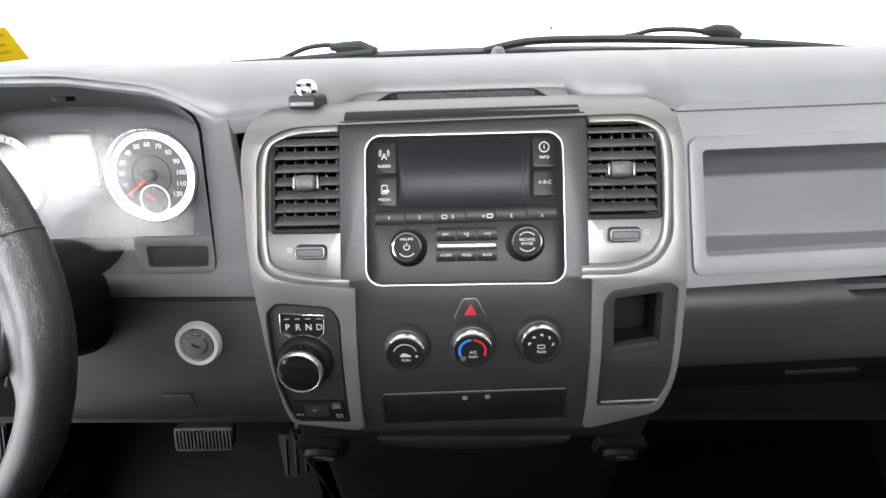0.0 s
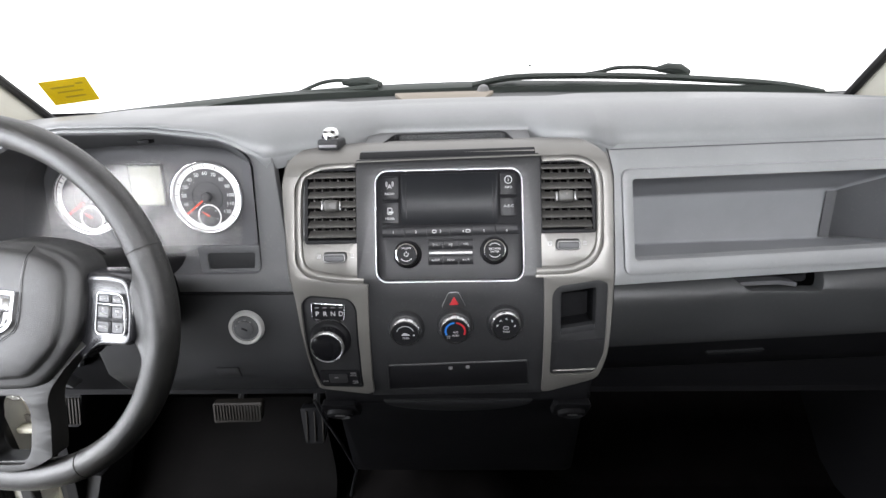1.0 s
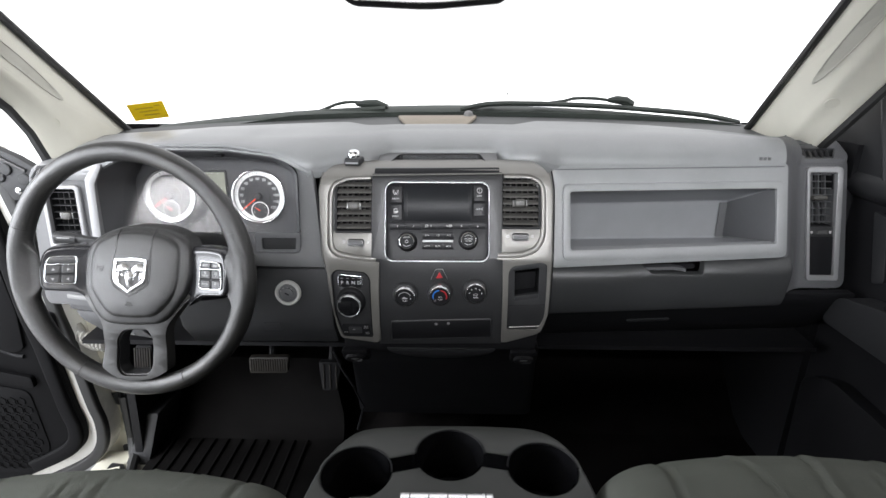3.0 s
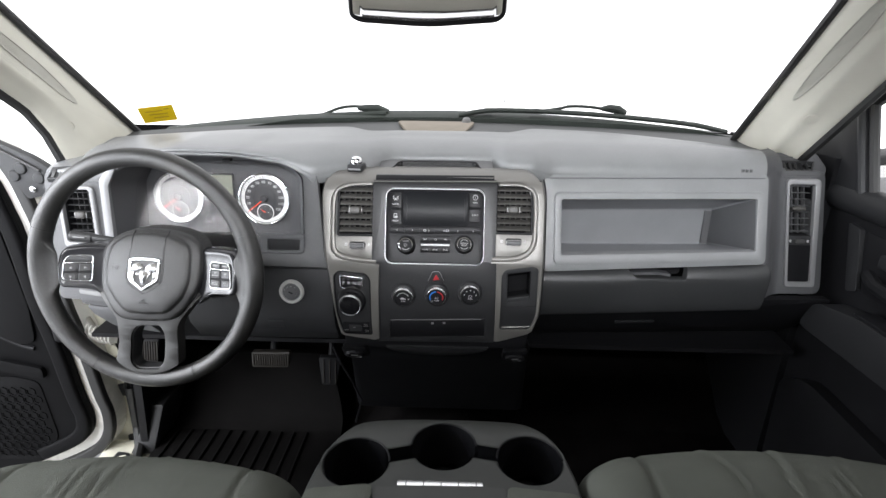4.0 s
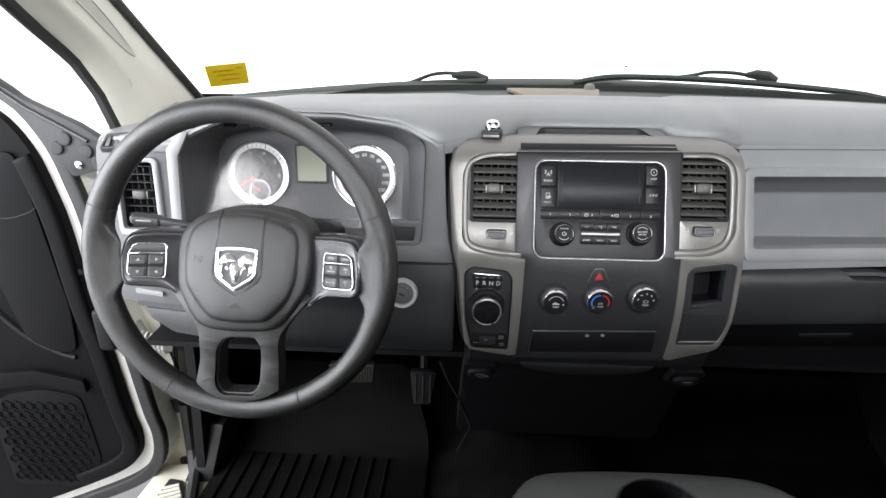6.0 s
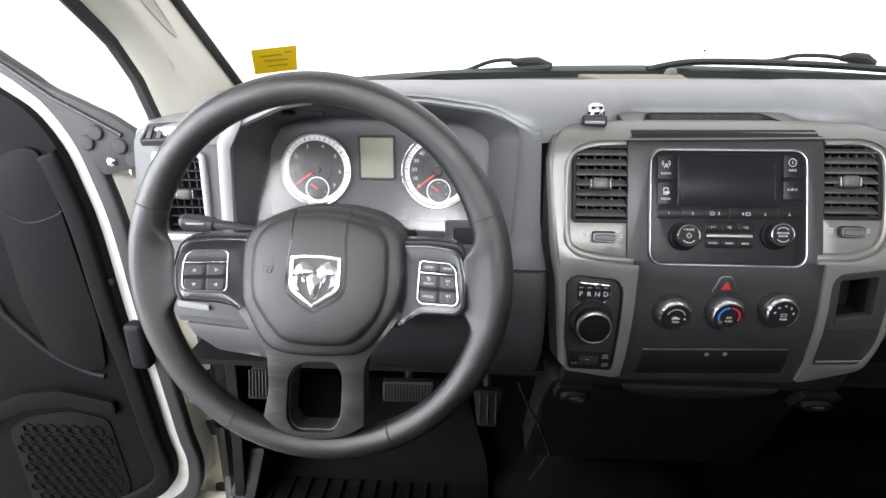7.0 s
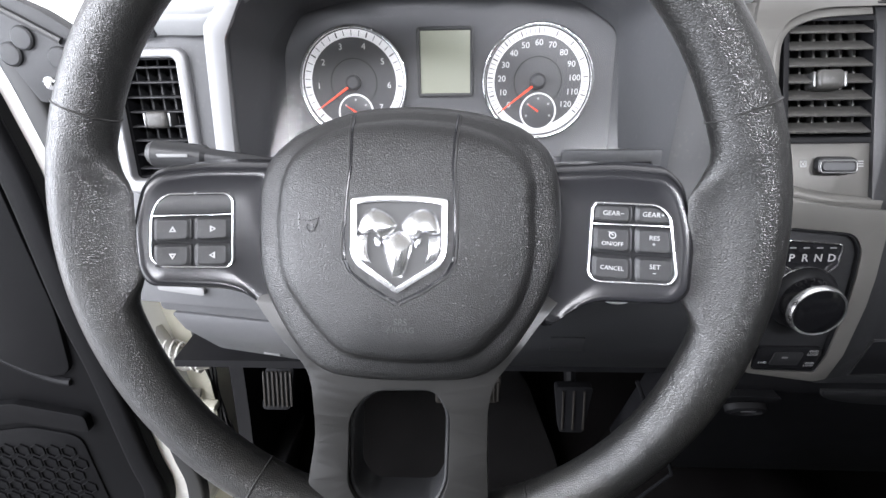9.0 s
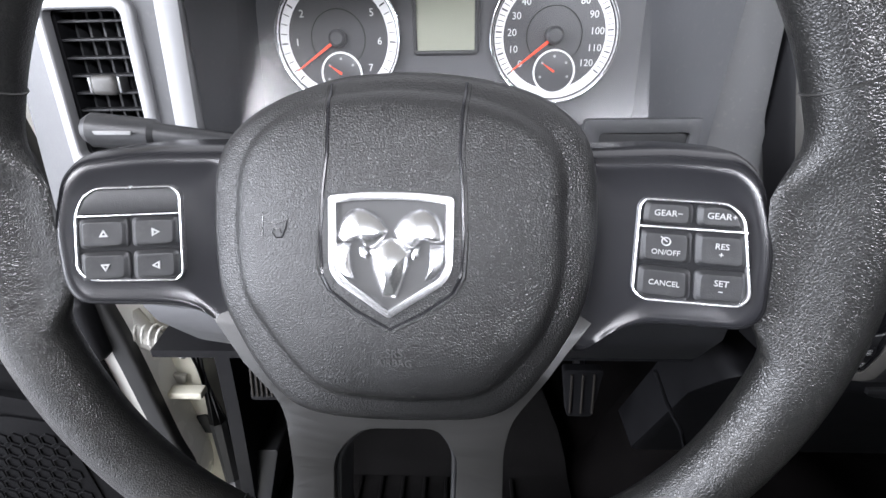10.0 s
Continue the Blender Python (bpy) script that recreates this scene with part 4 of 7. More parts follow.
part("silver_frame", panel(RF, [RFH], -0.004, 0.006, 0.003, (1.15, 1.2, 1.25, 1.3), rend, 3), PALE, v, "pale silver frame")
part("blank_panel", panel(rounded([(0.7325, 1.1165), (0.7815, 1.1165), (0.7805, 1.1925), (0.7290, 1.1925)], 0.002), (), -0.004, 0.0, 0.0005, (), rend), GLOSS, v, "black glossy blank")
a = at(rend, 0.748, 1.266, 0.0)
part("adjuster_tab", merge(box(-0.016, 0.012, -0.004, 0.004, -0.01, 0.008, 0.003, 3, a), box(-0.004, 0.003, -0.006, 0.006, -0.006, 0.006, 0.002, 2, a)), VENT, v)
part("switch_strip", panel(rounded([(0.7295, 1.1920), (0.7810, 1.1920), (0.7800, 1.2110), (0.7285, 1.2110)], 0.002), (), -0.012, -0.001, 0.0005, (), rend), DARK, v)
part("thumb_wheel", panel(rr(0.746, 0.766, 1.197, 1.204, 0.002), (), -0.002, 0.003, 0.001, (), rend), RIBS, v)
for x in (0.737, 0.773):
    part("switch_mark", panel(rr(x - 0.002, x + 0.002, 1.198, 1.203, 0.0005, 2), (), -0.001, -0.0005, 0, (), rend), INK, v)

SDEF = lambda a, b, d: Vector((a, b, 1.334 + 0.50 * (b - 0.148) + d))
sd = thing("side_defroster", (0.75, 0.165, 1.335), "small slatted side window outlet in grey plastic", "air vent", "side defrosters")
part("surround", panel(rounded([(0.700, 0.1425), (0.790, 0.1425), (0.812, 0.165), (0.815, 0.215), (0.690, 0.215)], [0.006, 0.02, 0.02, 0.01, 0.01]), [rounded([(0.7185, 0.1485), (0.770, 0.1485), (0.794, 0.184), (0.722, 0.186)], 0.003)], -0.02, 0.0, 0.006, (), SDEF, 3), DASHEND, sd, "rounded grey end cap")
part("frame", ring(rounded([(0.7175, 0.1475), (0.771, 0.1475), (0.796, 0.185), (0.721, 0.187)], 0.003), 0.003, -0.006, 0.002, 0.001, SDEF), DASHLO, sd)
part("opening", panel(rounded([(0.7185, 0.1485), (0.770, 0.1485), (0.794, 0.184), (0.722, 0.186)], 0.003), (), -0.016, -0.010, 0, (), SDEF), BLACK, sd)
for k in range(5):
    x = 0.7225 + 0.0102 * k
    part("slat", panel([(x, 0.149), (x + 0.0055, 0.149), (x + 0.0105 + 0.0018 * k, 0.185), (x + 0.004 + 0.0018 * k, 0.185)], (), -0.010, 0.0, 0.0008, (), SDEF), DARK, sd)

LF = rr(-0.757, -0.677, 1.180, 1.306, 0.010)
LFH = rr(-0.746, -0.687, 1.192, 1.298, 0.005)
v = vent("air_vent", lend, -0.744, -0.689, 1.194, 1.296, 8, "slatted air vent in pale silver frame by driver door", bars=5, mate=DASHLO, tilt=8, chord=0.0038)
part("silver_frame", panel(LF, [LFH], -0.004, 0.006, 0.003, (1.2, 1.25), lend, 3), PALE, v, "pale silver frame")
SDL = lambda a, b, d: Vector((a, 0.052 + 0.5 * (b - 1.325) - 0.4 * d, b + d))
sd = thing("side_defroster", (-0.73, 0.06, 1.32), "small slatted side window outlet in grey plastic", "air vent", "side defrosters")
part("frame", ring(rounded([(-0.765, 1.312), (-0.700, 1.314), (-0.695, 1.338), (-0.755, 1.334)], 0.003), 0.003, 0.0, 0.007, 0.001, SDL), DASHLO, sd)
part("opening", panel(rounded([(-0.763, 1.314), (-0.702, 1.316), (-0.697, 1.336), (-0.753, 1.332)], 0.003), (), -0.002, 0.004, 0, (), SDL), BLACK, sd)
for k in range(4):
    x = -0.757 + 0.014 * k
    part("slat", panel([(x, 1.3155), (x + 0.007, 1.316), (x + 0.011, 1.333), (x + 0.004, 1.333)], (), 0.004, 0.0065, 0.0008, (), SDL), DARK, sd)


# ---- radio ----
rad = thing("car_radio", (0, 0, 1.18), "black car radio with blank screen and chrome outline", "radio")
RP = rr(-0.0955, 0.0920, 1.1835, 1.3175, 0.0155, 6)
part("chrome_outline", ring(RP, 0.0012, -0.006, 0.0026, 0.0005, stack, ()), RADIORIM, rad, "thin chrome outline")
part("faceplate", panel(inset(RP, 0.0018), (), -0.012, 0.0006, 0.001, (), stack), GLOSS, rad, "black faceplate")
part("screen", panel(rr(-0.0625, 0.0605, 1.2525, 1.3125, 0.003), (), 0.0006, 0.0016, 0.0006, (), stack), SCREEN, rad, "blank dark screen")
# thin gloss strips added in place of the screen's upright side highlights
for x in (-0.0565, 0.0535):
    part("screen_highlight", panel(rr(x, x + 0.0016, 1.2600, 1.3020, 0.0006, 2), (), 0.0016, 0.0020, 0.0002, (), stack), GLOSS, rad)
for z0, z1, txt in ((1.283, 1.310, "RADIO"), (1.2535, 1.280, "MEDIA")):
    k = part("button", panel(rr(-0.0865, -0.0655, z0, z1, 0.002), (), 0.0006, 0.0020, 0.0007, (), stack), GLOSS, rad)
    words(txt, 0.0040, at(stack, -0.0765, z0 + 0.0065, 0.0023), INK, k)
    if txt == "RADIO":
        words("A", 0.0085, at(stack, -0.0765, z0 + 0.0150, 0.0023), INK, k)
        for a0 in (-40, 140):
            for r in (0.0030, 0.0045):
                part("button_mark", panel([(p[0] - 0.0765, p[1] + z0 + 0.0182) for p in arcband(r, r + 0.0006, a0, a0 + 80, 8)], (), 0.0020, 0.0023, 0, (), stack), INK, k)
    else:
        part("button_mark", ring(rr(-0.0795, -0.0735, z0 + 0.0115, z0 + 0.0195, 0.001, 3), 0.0008, 0.0020, 0.0023, 0, stack), INK, k)
        part("button_mark", panel(rr(-0.0780, -0.0720, z0 + 0.0130, z0 + 0.0150, 0.0005, 2), (), 0.0020, 0.0024, 0, (), stack), INK, k)
k = part("button", panel(rr(0.0635, 0.0845, 1.286, 1.312, 0.002), (), 0.0006, 0.0020, 0.0007, (), stack), GLOSS, rad)
part("button_mark", ring(circle(0.0740, 1.3035, 0.0048, 24), 0.0008, 0.0020, 0.0023, 0, stack), INK, k)
words("i", 0.0065, at(stack, 0.0740, 1.3035, 0.0023), INK, k)
words("INFO", 0.0040, at(stack, 0.0740, 1.2945, 0.0023), INK, k)
k = part("button", panel(rr(0.0635, 0.0845, 1.2605, 1.283, 0.002), (), 0.0006, 0.0020, 0.0007, (), stack), GLOSS, rad)
words("A-B-C", 0.0048, at(stack, 0.0740, 1.2725, 0.0023), INK, k)
for k, txt in enumerate("123456"):
    x0 = -0.0865 + 0.0287 * k
    bt = part("preset_button", panel(rr(x0, x0 + 0.0280, 1.2375 + 0.001 * k * 0.4, 1.2500 + 0.0004 * k, 0.001), (), 0.0006, 0.0018, 0.0006, (), stack), GLOSS, rad)
    words(txt, 0.0050, at(stack, x0 + (0.0165 if txt in "34" else 0.014), 1.2437, 0.0021), INK, bt)
    if txt in "34":
        part("seat_mark", ring(rr(x0 + (0.006 if txt == "3" else 0.0195), x0 + (0.0115 if txt == "3" else 0.0255), 1.2420, 1.2458, 0.0015, 3), 0.0007, 0.0018, 0.0021, 0, stack), INK, bt)


def radio_knob(x, z, txt):
    M = at(stack, x, z, 0.0)
    kn = part("knob", lathe([(0.0178, 0), (0.0176, 0.004), (0.0155, 0.0055), (0.0152, 0.015), (0.0142, 0.0165), (0.0128, 0.017)], M), BLACK, rad)
    part("knob_ring", lathe([(0.0136, 0.0160), (0.0133, 0.0178), (0.0123, 0.0182), (0.0118, 0.0172)], M), CHROME, kn, "thin chrome ring")
    part("knob_face", lathe([(0.0122, 0.0166), (0.0118, 0.0174), (0, 0.0176)], M), BLACK, kn)
    F = M @ Matrix.Translation((0, 0, 0.0178))
    part("arc_mark", panel(arcband(0.0082, 0.0090, 220, 320, 10), (), 0, 0.0003, 0, (), lambda a, b, d: F @ Vector((a, b, d))), INK, kn)
    if txt:
        words(txt, 0.0036, F, INK, kn)
        part("arc_mark", panel(arcband(0.0082, 0.0090, 40, 140, 10), (), 0, 0.0003, 0, (), lambda a, b, d: F @ Vector((a, b, d))), INK, kn)
    else:
        part("power_mark", panel(arcband(0.0022, 0.0029, 130, 410, 14), (), 0, 0.0003, 0, (), lambda a, b, d: F @ Vector((a, b, d))), INK, kn)
        part("power_mark", panel(rr(-0.0004, 0.0004, 0.001, 0.0038, 0.0002, 2), (), 0, 0.0003, 0, (), lambda a, b, d: F @ Vector((a, b, d))), INK, kn)
        words("VOLUME", 0.0032, F @ Matrix.Translation((0, 0.0072, 0)), INK, kn)


radio_knob(-0.0545, 1.2165, "")
radio_knob(0.0545, 1.2195, "BROWSE\nENTER")
for k in range(3):
    x0 = -0.0285 + 0.0193 * k
    u = part("button", panel(rr(x0, x0 + 0.0185, 1.2225, 1.2340, 0.001), (), 0.0006, 0.0018, 0.0006, (), stack), GLOSS, rad)
    words(("|<<", ">||", ">>|")[k], 0.0044, at(stack, x0 + 0.0092, 1.2283, 0.0021), INK, u)
    u = part("button", panel(rr(x0, x0 + 0.0185, 1.2045, 1.2155, 0.001), (), 0.0006, 0.0018, 0.0006, (), stack), GLOSS, rad)
    words(("AUDIO", "MENU", "BACK")[k], 0.0034, at(stack, x0 + 0.0092, 1.2100, 0.0021), INK, u)
part("silver_bar", panel(rr(-0.0275, 0.0275, 1.2172, 1.2202, 0.001, 3), (), 0.0006, 0.0032, 0.0010, (), stack), DULLCHROME, rad, "slim silver bar")


# ---- gear selector and storage pocket ----
gs = thing("gear_selector", stack(-0.157, 1.09, 0), "rotary gear selector with chrome-edged knob on charcoal panel", "gear selector")
part("panel_plate", panel(inset(GP, -0.001), (), -0.018, -0.004, 0.001, STACKCUTS, stack), DARK, gs)
part("panel_rim", ring(inset(GP, 0.0008), 0.0018, -0.006, -0.0005, 0.0008, stack, STACKCUTS), BLACK, gs)
HSG = rounded([(-0.1815, 1.136), (-0.1690, 1.129), (-0.148, 1.129), (-0.1385, 1.136), (-0.1375, 1.1545), (-0.1815, 1.1580)], [0.003, 0.003, 0.003, 0.003, 0.004, 0.004])
part("gate_frame", ring(HSG, 0.0011, -0.004, 0.0002, 0.0004, stack), CHROME, gs, "chrome outline of the gear letters")
gt = part("gate_plate", panel(inset(HSG, 0.001), (), -0.004, -0.0022, 0.0005, (), stack), GLOSS, gs)
for k, ch in enumerate("PRND"):
    words(ch, 0.0088, at(stack, -0.1750 + 0.0104 * k, 1.1420, -0.0019), INK, gt)
    part("gate_mark", panel(rr(-0.1775 + 0.0104 * k, -0.1725 + 0.0104 * k, 1.1500, 1.1510, 0.0003, 2), (), -0.0022, -0.0018, 0, (), stack), DIM, gt)
M = at(stack, -0.1600, 1.1075, -0.004)
part("knob_base", lathe([(0.0275, -0.002), (0.0275, 0.002), (0.0265, 0.006), (0.0240, 0.009), (0.0215, 0.0105)], M), BLACK, gs)
part("base_ring", lathe([(0.0279, -0.001), (0.0281, 0.002), (0.0275, 0.0032), (0.0270, 0.002)], M), CHROME, gs)
M2 = M @ Matrix.Rotation(radians(4), 4, "X")
kn = part("rotary_knob", lathe([(0.0228, 0.006), (0.0218, 0.018), (0.0212, 0.0235), (0.0195, 0.0245)], M2), POLISH, gs)
part("knob_ring", lathe([(0.0219, 0.0200), (0.0216, 0.0236), (0.0206, 0.0256), (0.0194, 0.0252)], M2), BRIGHT, kn, "bright chrome ring")
part("knob_cap", lathe([(0.0197, 0.0246), (0.0155, 0.0262), (0.008, 0.0271), (0, 0.0274)], M2), POLISH, kn)
bt = part("switch_block", panel(rr(-0.1815, -0.1285, 1.033, 1.0575, 0.003), (), -0.004, 0.0000, 0.001, (1.05,), stack), BLACK, gs)
part("switch_inset", panel(rr(-0.1685, -0.1440, 1.0375, 1.0530, 0.002), (), 0.0, 0.0012, 0.0005, (1.05,), stack), DARK, bt)
words("4WD\nLOCK", 0.0034, at(stack, -0.1355, 1.0525, 0.0003), DIM, bt)
words("4WD\nLOW", 0.0034, at(stack, -0.1340, 1.0380, 0.0003), DIM, bt)
words("2WD", 0.0034, at(stack, -0.1745, 1.0400, 0.0003), DIM, bt)
part("switch_mark", panel(rr(-0.1610, -0.1560, 1.0465, 1.0485, 0.0005, 2), (), 0.0012, 0.0015, 0, (), stack), DIM, bt)

pk = thing("storage_pocket", stack(0.162, 1.05, 0), "small open storage pocket in charcoal plastic", "storage pocket")
PH = rounded([(0.1395, 1.110), (0.1825, 1.117), (0.1825, 1.172), (0.1385, 1.166)], 0.003)
part("pocket_plate", panel(inset(PP, -0.001), [PH], -0.018, -0.003, 0.001, STACKCUTS, stack), DARK, pk)
part("pocket_back", panel(inset(PH, -0.002), (), -0.055, -0.050, 0, (), stack), BLACK, pk)
part("pocket_wall", panel(inset(PH, -0.0025), [inset(PH, -0.0005)], -0.052, -0.004, 0, (), stack), BLACK, pk)
part("pocket_lip", panel(rounded([(0.1395, 1.110), (0.1820, 1.1165), (0.1818, 1.1245), (0.1393, 1.1180)], 0.001), (), -0.012, -0.002, 0.0015, (), stack), DASHLO, pk)
part("lid_line", tube([stack(0.128 + 0.068 * k / 6, 1.1000 + 0.003 * k / 6, -0.0032) for k in range(7)], 0.0006, 5), BLACK, pk)
part("lid_edge", tube([stack(0.1325 + 0.056 * k / 6, 1.0545 + 0.003 * k / 6, -0.0020) for k in range(7)], 0.0012, 6), SILVER, pk)


# ---- instrument cluster ----
def gface(a, b, d):
    return Vector((a, 0.122 + 0.10 * (b - 1.268) - d, b))


ic = thing("instrument_cluster", (-0.46, 0.13, 1.20), "instrument cluster with two white-ringed dials and olive display", "instrument cluster")
part("cluster_mask", panel(inset(MASK, -0.006), (), -0.012, 0.0, 0.0, (), gface), CLUSTER, ic, "grey mask behind the dials")


def gauge(x, z, r, nums, a0, a1, needle, label, size):
    g = part("dial", panel(circle(x, z, r + 0.004, 48), (), 0.0, 0.003, 0.001, (), gface), DARK, ic, label)
    part("dial_bezel", panel(circle(x, z, r + 0.0045, 48), [circle(x, z, r + 0.0012, 48)], 0.003, 0.008, 0.0015, (), gface), CHROME, g, "thin metal rim")
    part("dial_ring", panel(circle(x, z, r, 48), [circle(x, z, r - 0.0075, 48)], 0.003, 0.0042, 0.0003, (), gface), RINGLIT, g, "backlit white ring")
    part("dial_face", panel(circle(x, z, r - 0.0075, 48), (), 0.003, 0.0036, 0, (), gface), GAUGE, g)
    part("inner_circle", panel(circle(x, z, r * 0.47, 40), [circle(x, z, r * 0.455, 40)], 0.0036, 0.0042, 0, (), gface), BLACK, g)
    n = len(nums)
    for k, t in enumerate(nums):
        a = radians(a0 + (a1 - a0) * k / (n - 1))
        words(t, size, at(gface, x + (r - 0.0145) * math.cos(a), z + (r - 0.0145) * math.sin(a), 0.0042), NUMERAL, g)
    for k in range(4 * (n - 1) + 1):
        a = radians(a0 + (a1 - a0) * k / (4 * (n - 1)))
        w = 0.0006 if k % 4 == 0 else 0.0003
        c, s = math.cos(a), math.sin(a)
        part("tick", panel([(x + (r - 0.001) * c - w * s, z + (r - 0.001) * s + w * c), (x + (r - 0.006) * c - w * s, z + (r - 0.006) * s + w * c),
                            (x + (r - 0.006) * c + w * s, z + (r - 0.006) * s - w * c), (x + (r - 0.001) * c + w * s, z + (r - 0.001) * s - w * c)], (), 0.0042, 0.0046, 0, (), gface), GAUGE, g)
    a = radians(needle)
    c, s = math.cos(a), math.sin(a)
    part("needle", panel([(x - 0.006 * c - 0.0013 * s, z - 0.006 * s + 0.0013 * c), (x - 0.006 * c + 0.0013 * s, z - 0.006 * s - 0.0013 * c),
                          (x + (r - 0.006) * c + 0.0004 * s, z + (r - 0.006) * s - 0.0004 * c), (x + (r - 0.006) * c - 0.0004 * s, z + (r - 0.006) * s + 0.0004 * c)], (), 0.0075, 0.0088, 0, (), gface), NEEDLE, g, "red needle")
    part("needle_hub", lathe([(0.0075, 0.004), (0.0072, 0.010), (0.005, 0.012), (0, 0.0122)], at(gface, x, z, 0)), GAUGE, g)
    sx, sz, sr = x + 0.001, z - r * 0.56, r * 0.36
    part("small_dial", panel(circle(sx, sz, sr, 32), (), 0.0044, 0.0056, 0.0003, (), gface), GAUGE, g)
    part("small_ring", panel(circle(sx, sz, sr, 32), [circle(sx, sz, sr - 0.0016, 32)], 0.0056, 0.0066, 0.0003, (), gface), RINGLIT, g)
    for k in range(5):
        b_ = radians(200 - 55 * k)
        part("small_tick", panel(circle(sx + sr * 0.68 * math.cos(b_), sz + sr * 0.68 * math.sin(b_), 0.0012, 6), (), 0.0056, 0.0061, 0, (), gface), INK, g)
    b_ = radians(145)
    c, s = math.cos(b_), math.sin(b_)
    part("small_needle", panel([(sx - 0.001 * s, sz + 0.001 * c), (sx + 0.001 * s, sz - 0.001 * c), (sx + sr * 0.72 * c, sz + sr * 0.72 * s)], (), 0.0062, 0.0070, 0, (), gface), NEEDLE, g)


gauge(-0.549, 1.2685, 0.0500, ["", "1", "2", "3", "4", "5", "6", "7"], 222, -42, 214, "tachometer dial", 0.0084)
gauge(-0.3665, 1.2675, 0.0500, [str(10 * k) for k in range(13)], 218, -38, 217, "speedometer dial", 0.0080)
part("display_frame", ring(rr(-0.4855, -0.4295, 1.2540, 1.3190, 0.004), 0.0035, 0.0, 0.004, 0.001, gface), DARK, ic)
part("display", panel(rr(-0.4825, -0.4325, 1.2570, 1.3160, 0.002), (), 0.0, 0.002, 0, (), gface), LCD, ic, "blank olive information display")
lens = part("cluster_lens", sheet([[Vector((x, 0.114 - 0.060 * t, 1.345 - 0.148 * t)) for x in (-0.622, -0.46, -0.298)] for t in (0.0, 0.25, 0.5, 0.75, 1.0)]), LENS, ic, "clear slanted lens")
lens.visible_shadow = False


# ---- steering wheel ----
WC = Vector((-0.472, -0.1517, 1.2144))
_y, _t = radians(-3), radians(10)
WX = Vector((math.cos(_y), math.sin(_y), 0))
WU = Vector((0, math.sin(_t), math.cos(_t)))
WU = (WU - WX * WU.dot(WX)).normalized()
WN = WX.cross(WU)
if WN.y > 0:
    WN = -WN


def wh(u, v, w):
    return WC + WX * u + WU * v + WN * w


sw = thing("steering_wheel", WC - WN * 0.06, "dark worn grained steering wheel with airbag cover and switch pads", "steering wheel")


def ramp01(x, x0, x1):
    t = max(0.0, min(1.0, (x - x0) / (x1 - x0)))
    return t * t * (3 - 2 * t)


def rim_pt(a, c, grow=0.0):
    """Rim surface: a runs round the wheel, c round the section, which swells inwards at the thumb rests."""
    d = abs((math.degrees(a) + 90) % 180 - 90)
    lobe = 1 - ramp01(d + (1.5 if math.sin(a) > 0 else 0.0), 9.0, 17.5)
    grip = 0.0035 * (1 - ramp01(d, 16, 48))
    x = math.cos(c)
    out = (0.0152 if x > 0 else 0.0152 + grip + 0.0145 * lobe) + grow
    w = (0.0158 + 0.05 * grip + grow) * math.sin(c) * (1 - 0.72 * lobe * ramp01(-x, 0.05, 0.75))
    r = 0.1865 + out * x
    return wh(-0.002 + r * math.cos(a), -0.003 + r * math.sin(a), w)


rim = []
b = bmesh.new()
NS, NT = 180, 24
for k in range(NS):
    rim.append([b.verts.new(rim_pt(2 * math.pi * k / NS, 2 * math.pi * j / NT)) for j in range(NT)])
for k in range(NS):
    for j in range(NT):
        b.faces.new((rim[k - 1][j - 1], rim[k - 1][j], rim[k][j], rim[k][j - 1]))
part("rim", b, RUBBER, sw, "worn grained dark rim")
for a in (21, 158.5, 240, 296):
    part("rim_seam", tube([rim_pt(radians(a), c, 0.00015) for c in np.linspace(0, 2 * math.pi, 26)[:-1]], 0.0006, 5, True), SPOKELO, sw)

PADC = (0.0, -0.008)
PADO = [(-0.0868, 0.031), (-0.0872, -0.003), (-0.0838, -0.034), (-0.0662, -0.0642), (-0.049, -0.0820), (-0.0244, -0.0853), (0.0075, -0.0850), (0.0445, -0.0825), (0.0579, -0.0744), (0.0764, -0.048), (0.0855, -0.0292), (0.0887, 0.0006), (0.0868, 0.0344), (0.0761, 0.0495), (0.0543, 0.0602), (0.0263, 0.0656), (-0.002, 0.0671), (-0.0306, 0.0648), (-0.0594, 0.0548), (-0.0758, 0.0448)]
PADP = [(-0.0700, 0.0279), (-0.0712, -0.0009), (-0.0680, -0.0274), (-0.0480, -0.053), (-0.0310, -0.0680), (0.005, -0.0705), (0.0400, -0.0675), (0.0640, -0.042), (0.0719, -0.0164), (0.0710, 0.033), (0.060, 0.046), (0.033, 0.056), (0.0, 0.059), (-0.033, 0.056), (-0.060, 0.044)]
PADN = 144


def polar(pts):
    """Radii of an outline at even angles about the cover's middle, slightly smoothed."""
    q = sorted((math.atan2(p[1] - PADC[1], p[0] - PADC[0]) % (2 * math.pi), math.hypot(p[0] - PADC[0], p[1] - PADC[1])) for p in pts)
    th = [p[0] for p in q]
    th = [th[-1] - 2 * math.pi] + th + [th[0] + 2 * math.pi]
    rs = [q[-1][1]] + [p[1] for p in q] + [q[0][1]]
    xs, ys = [r * math.cos(t) for r, t in zip(rs, th)], [r * math.sin(t) for r, t in zip(rs, th)]
    fine = np.linspace(0, len(th) - 1, 1200)
    fx, fy = np.interp(fine, range(len(th)), xs), np.interp(fine, range(len(th)), ys)
    ang = np.unwrap(np.arctan2(fy, fx))
    rad = np.interp(np.arange(PADN) * 2 * math.pi / PADN, ang, np.hypot(fx, fy))
    return sum(np.roll(rad, s) for s in (-3, -2, -1, 0, 1, 2, 3)) / 7


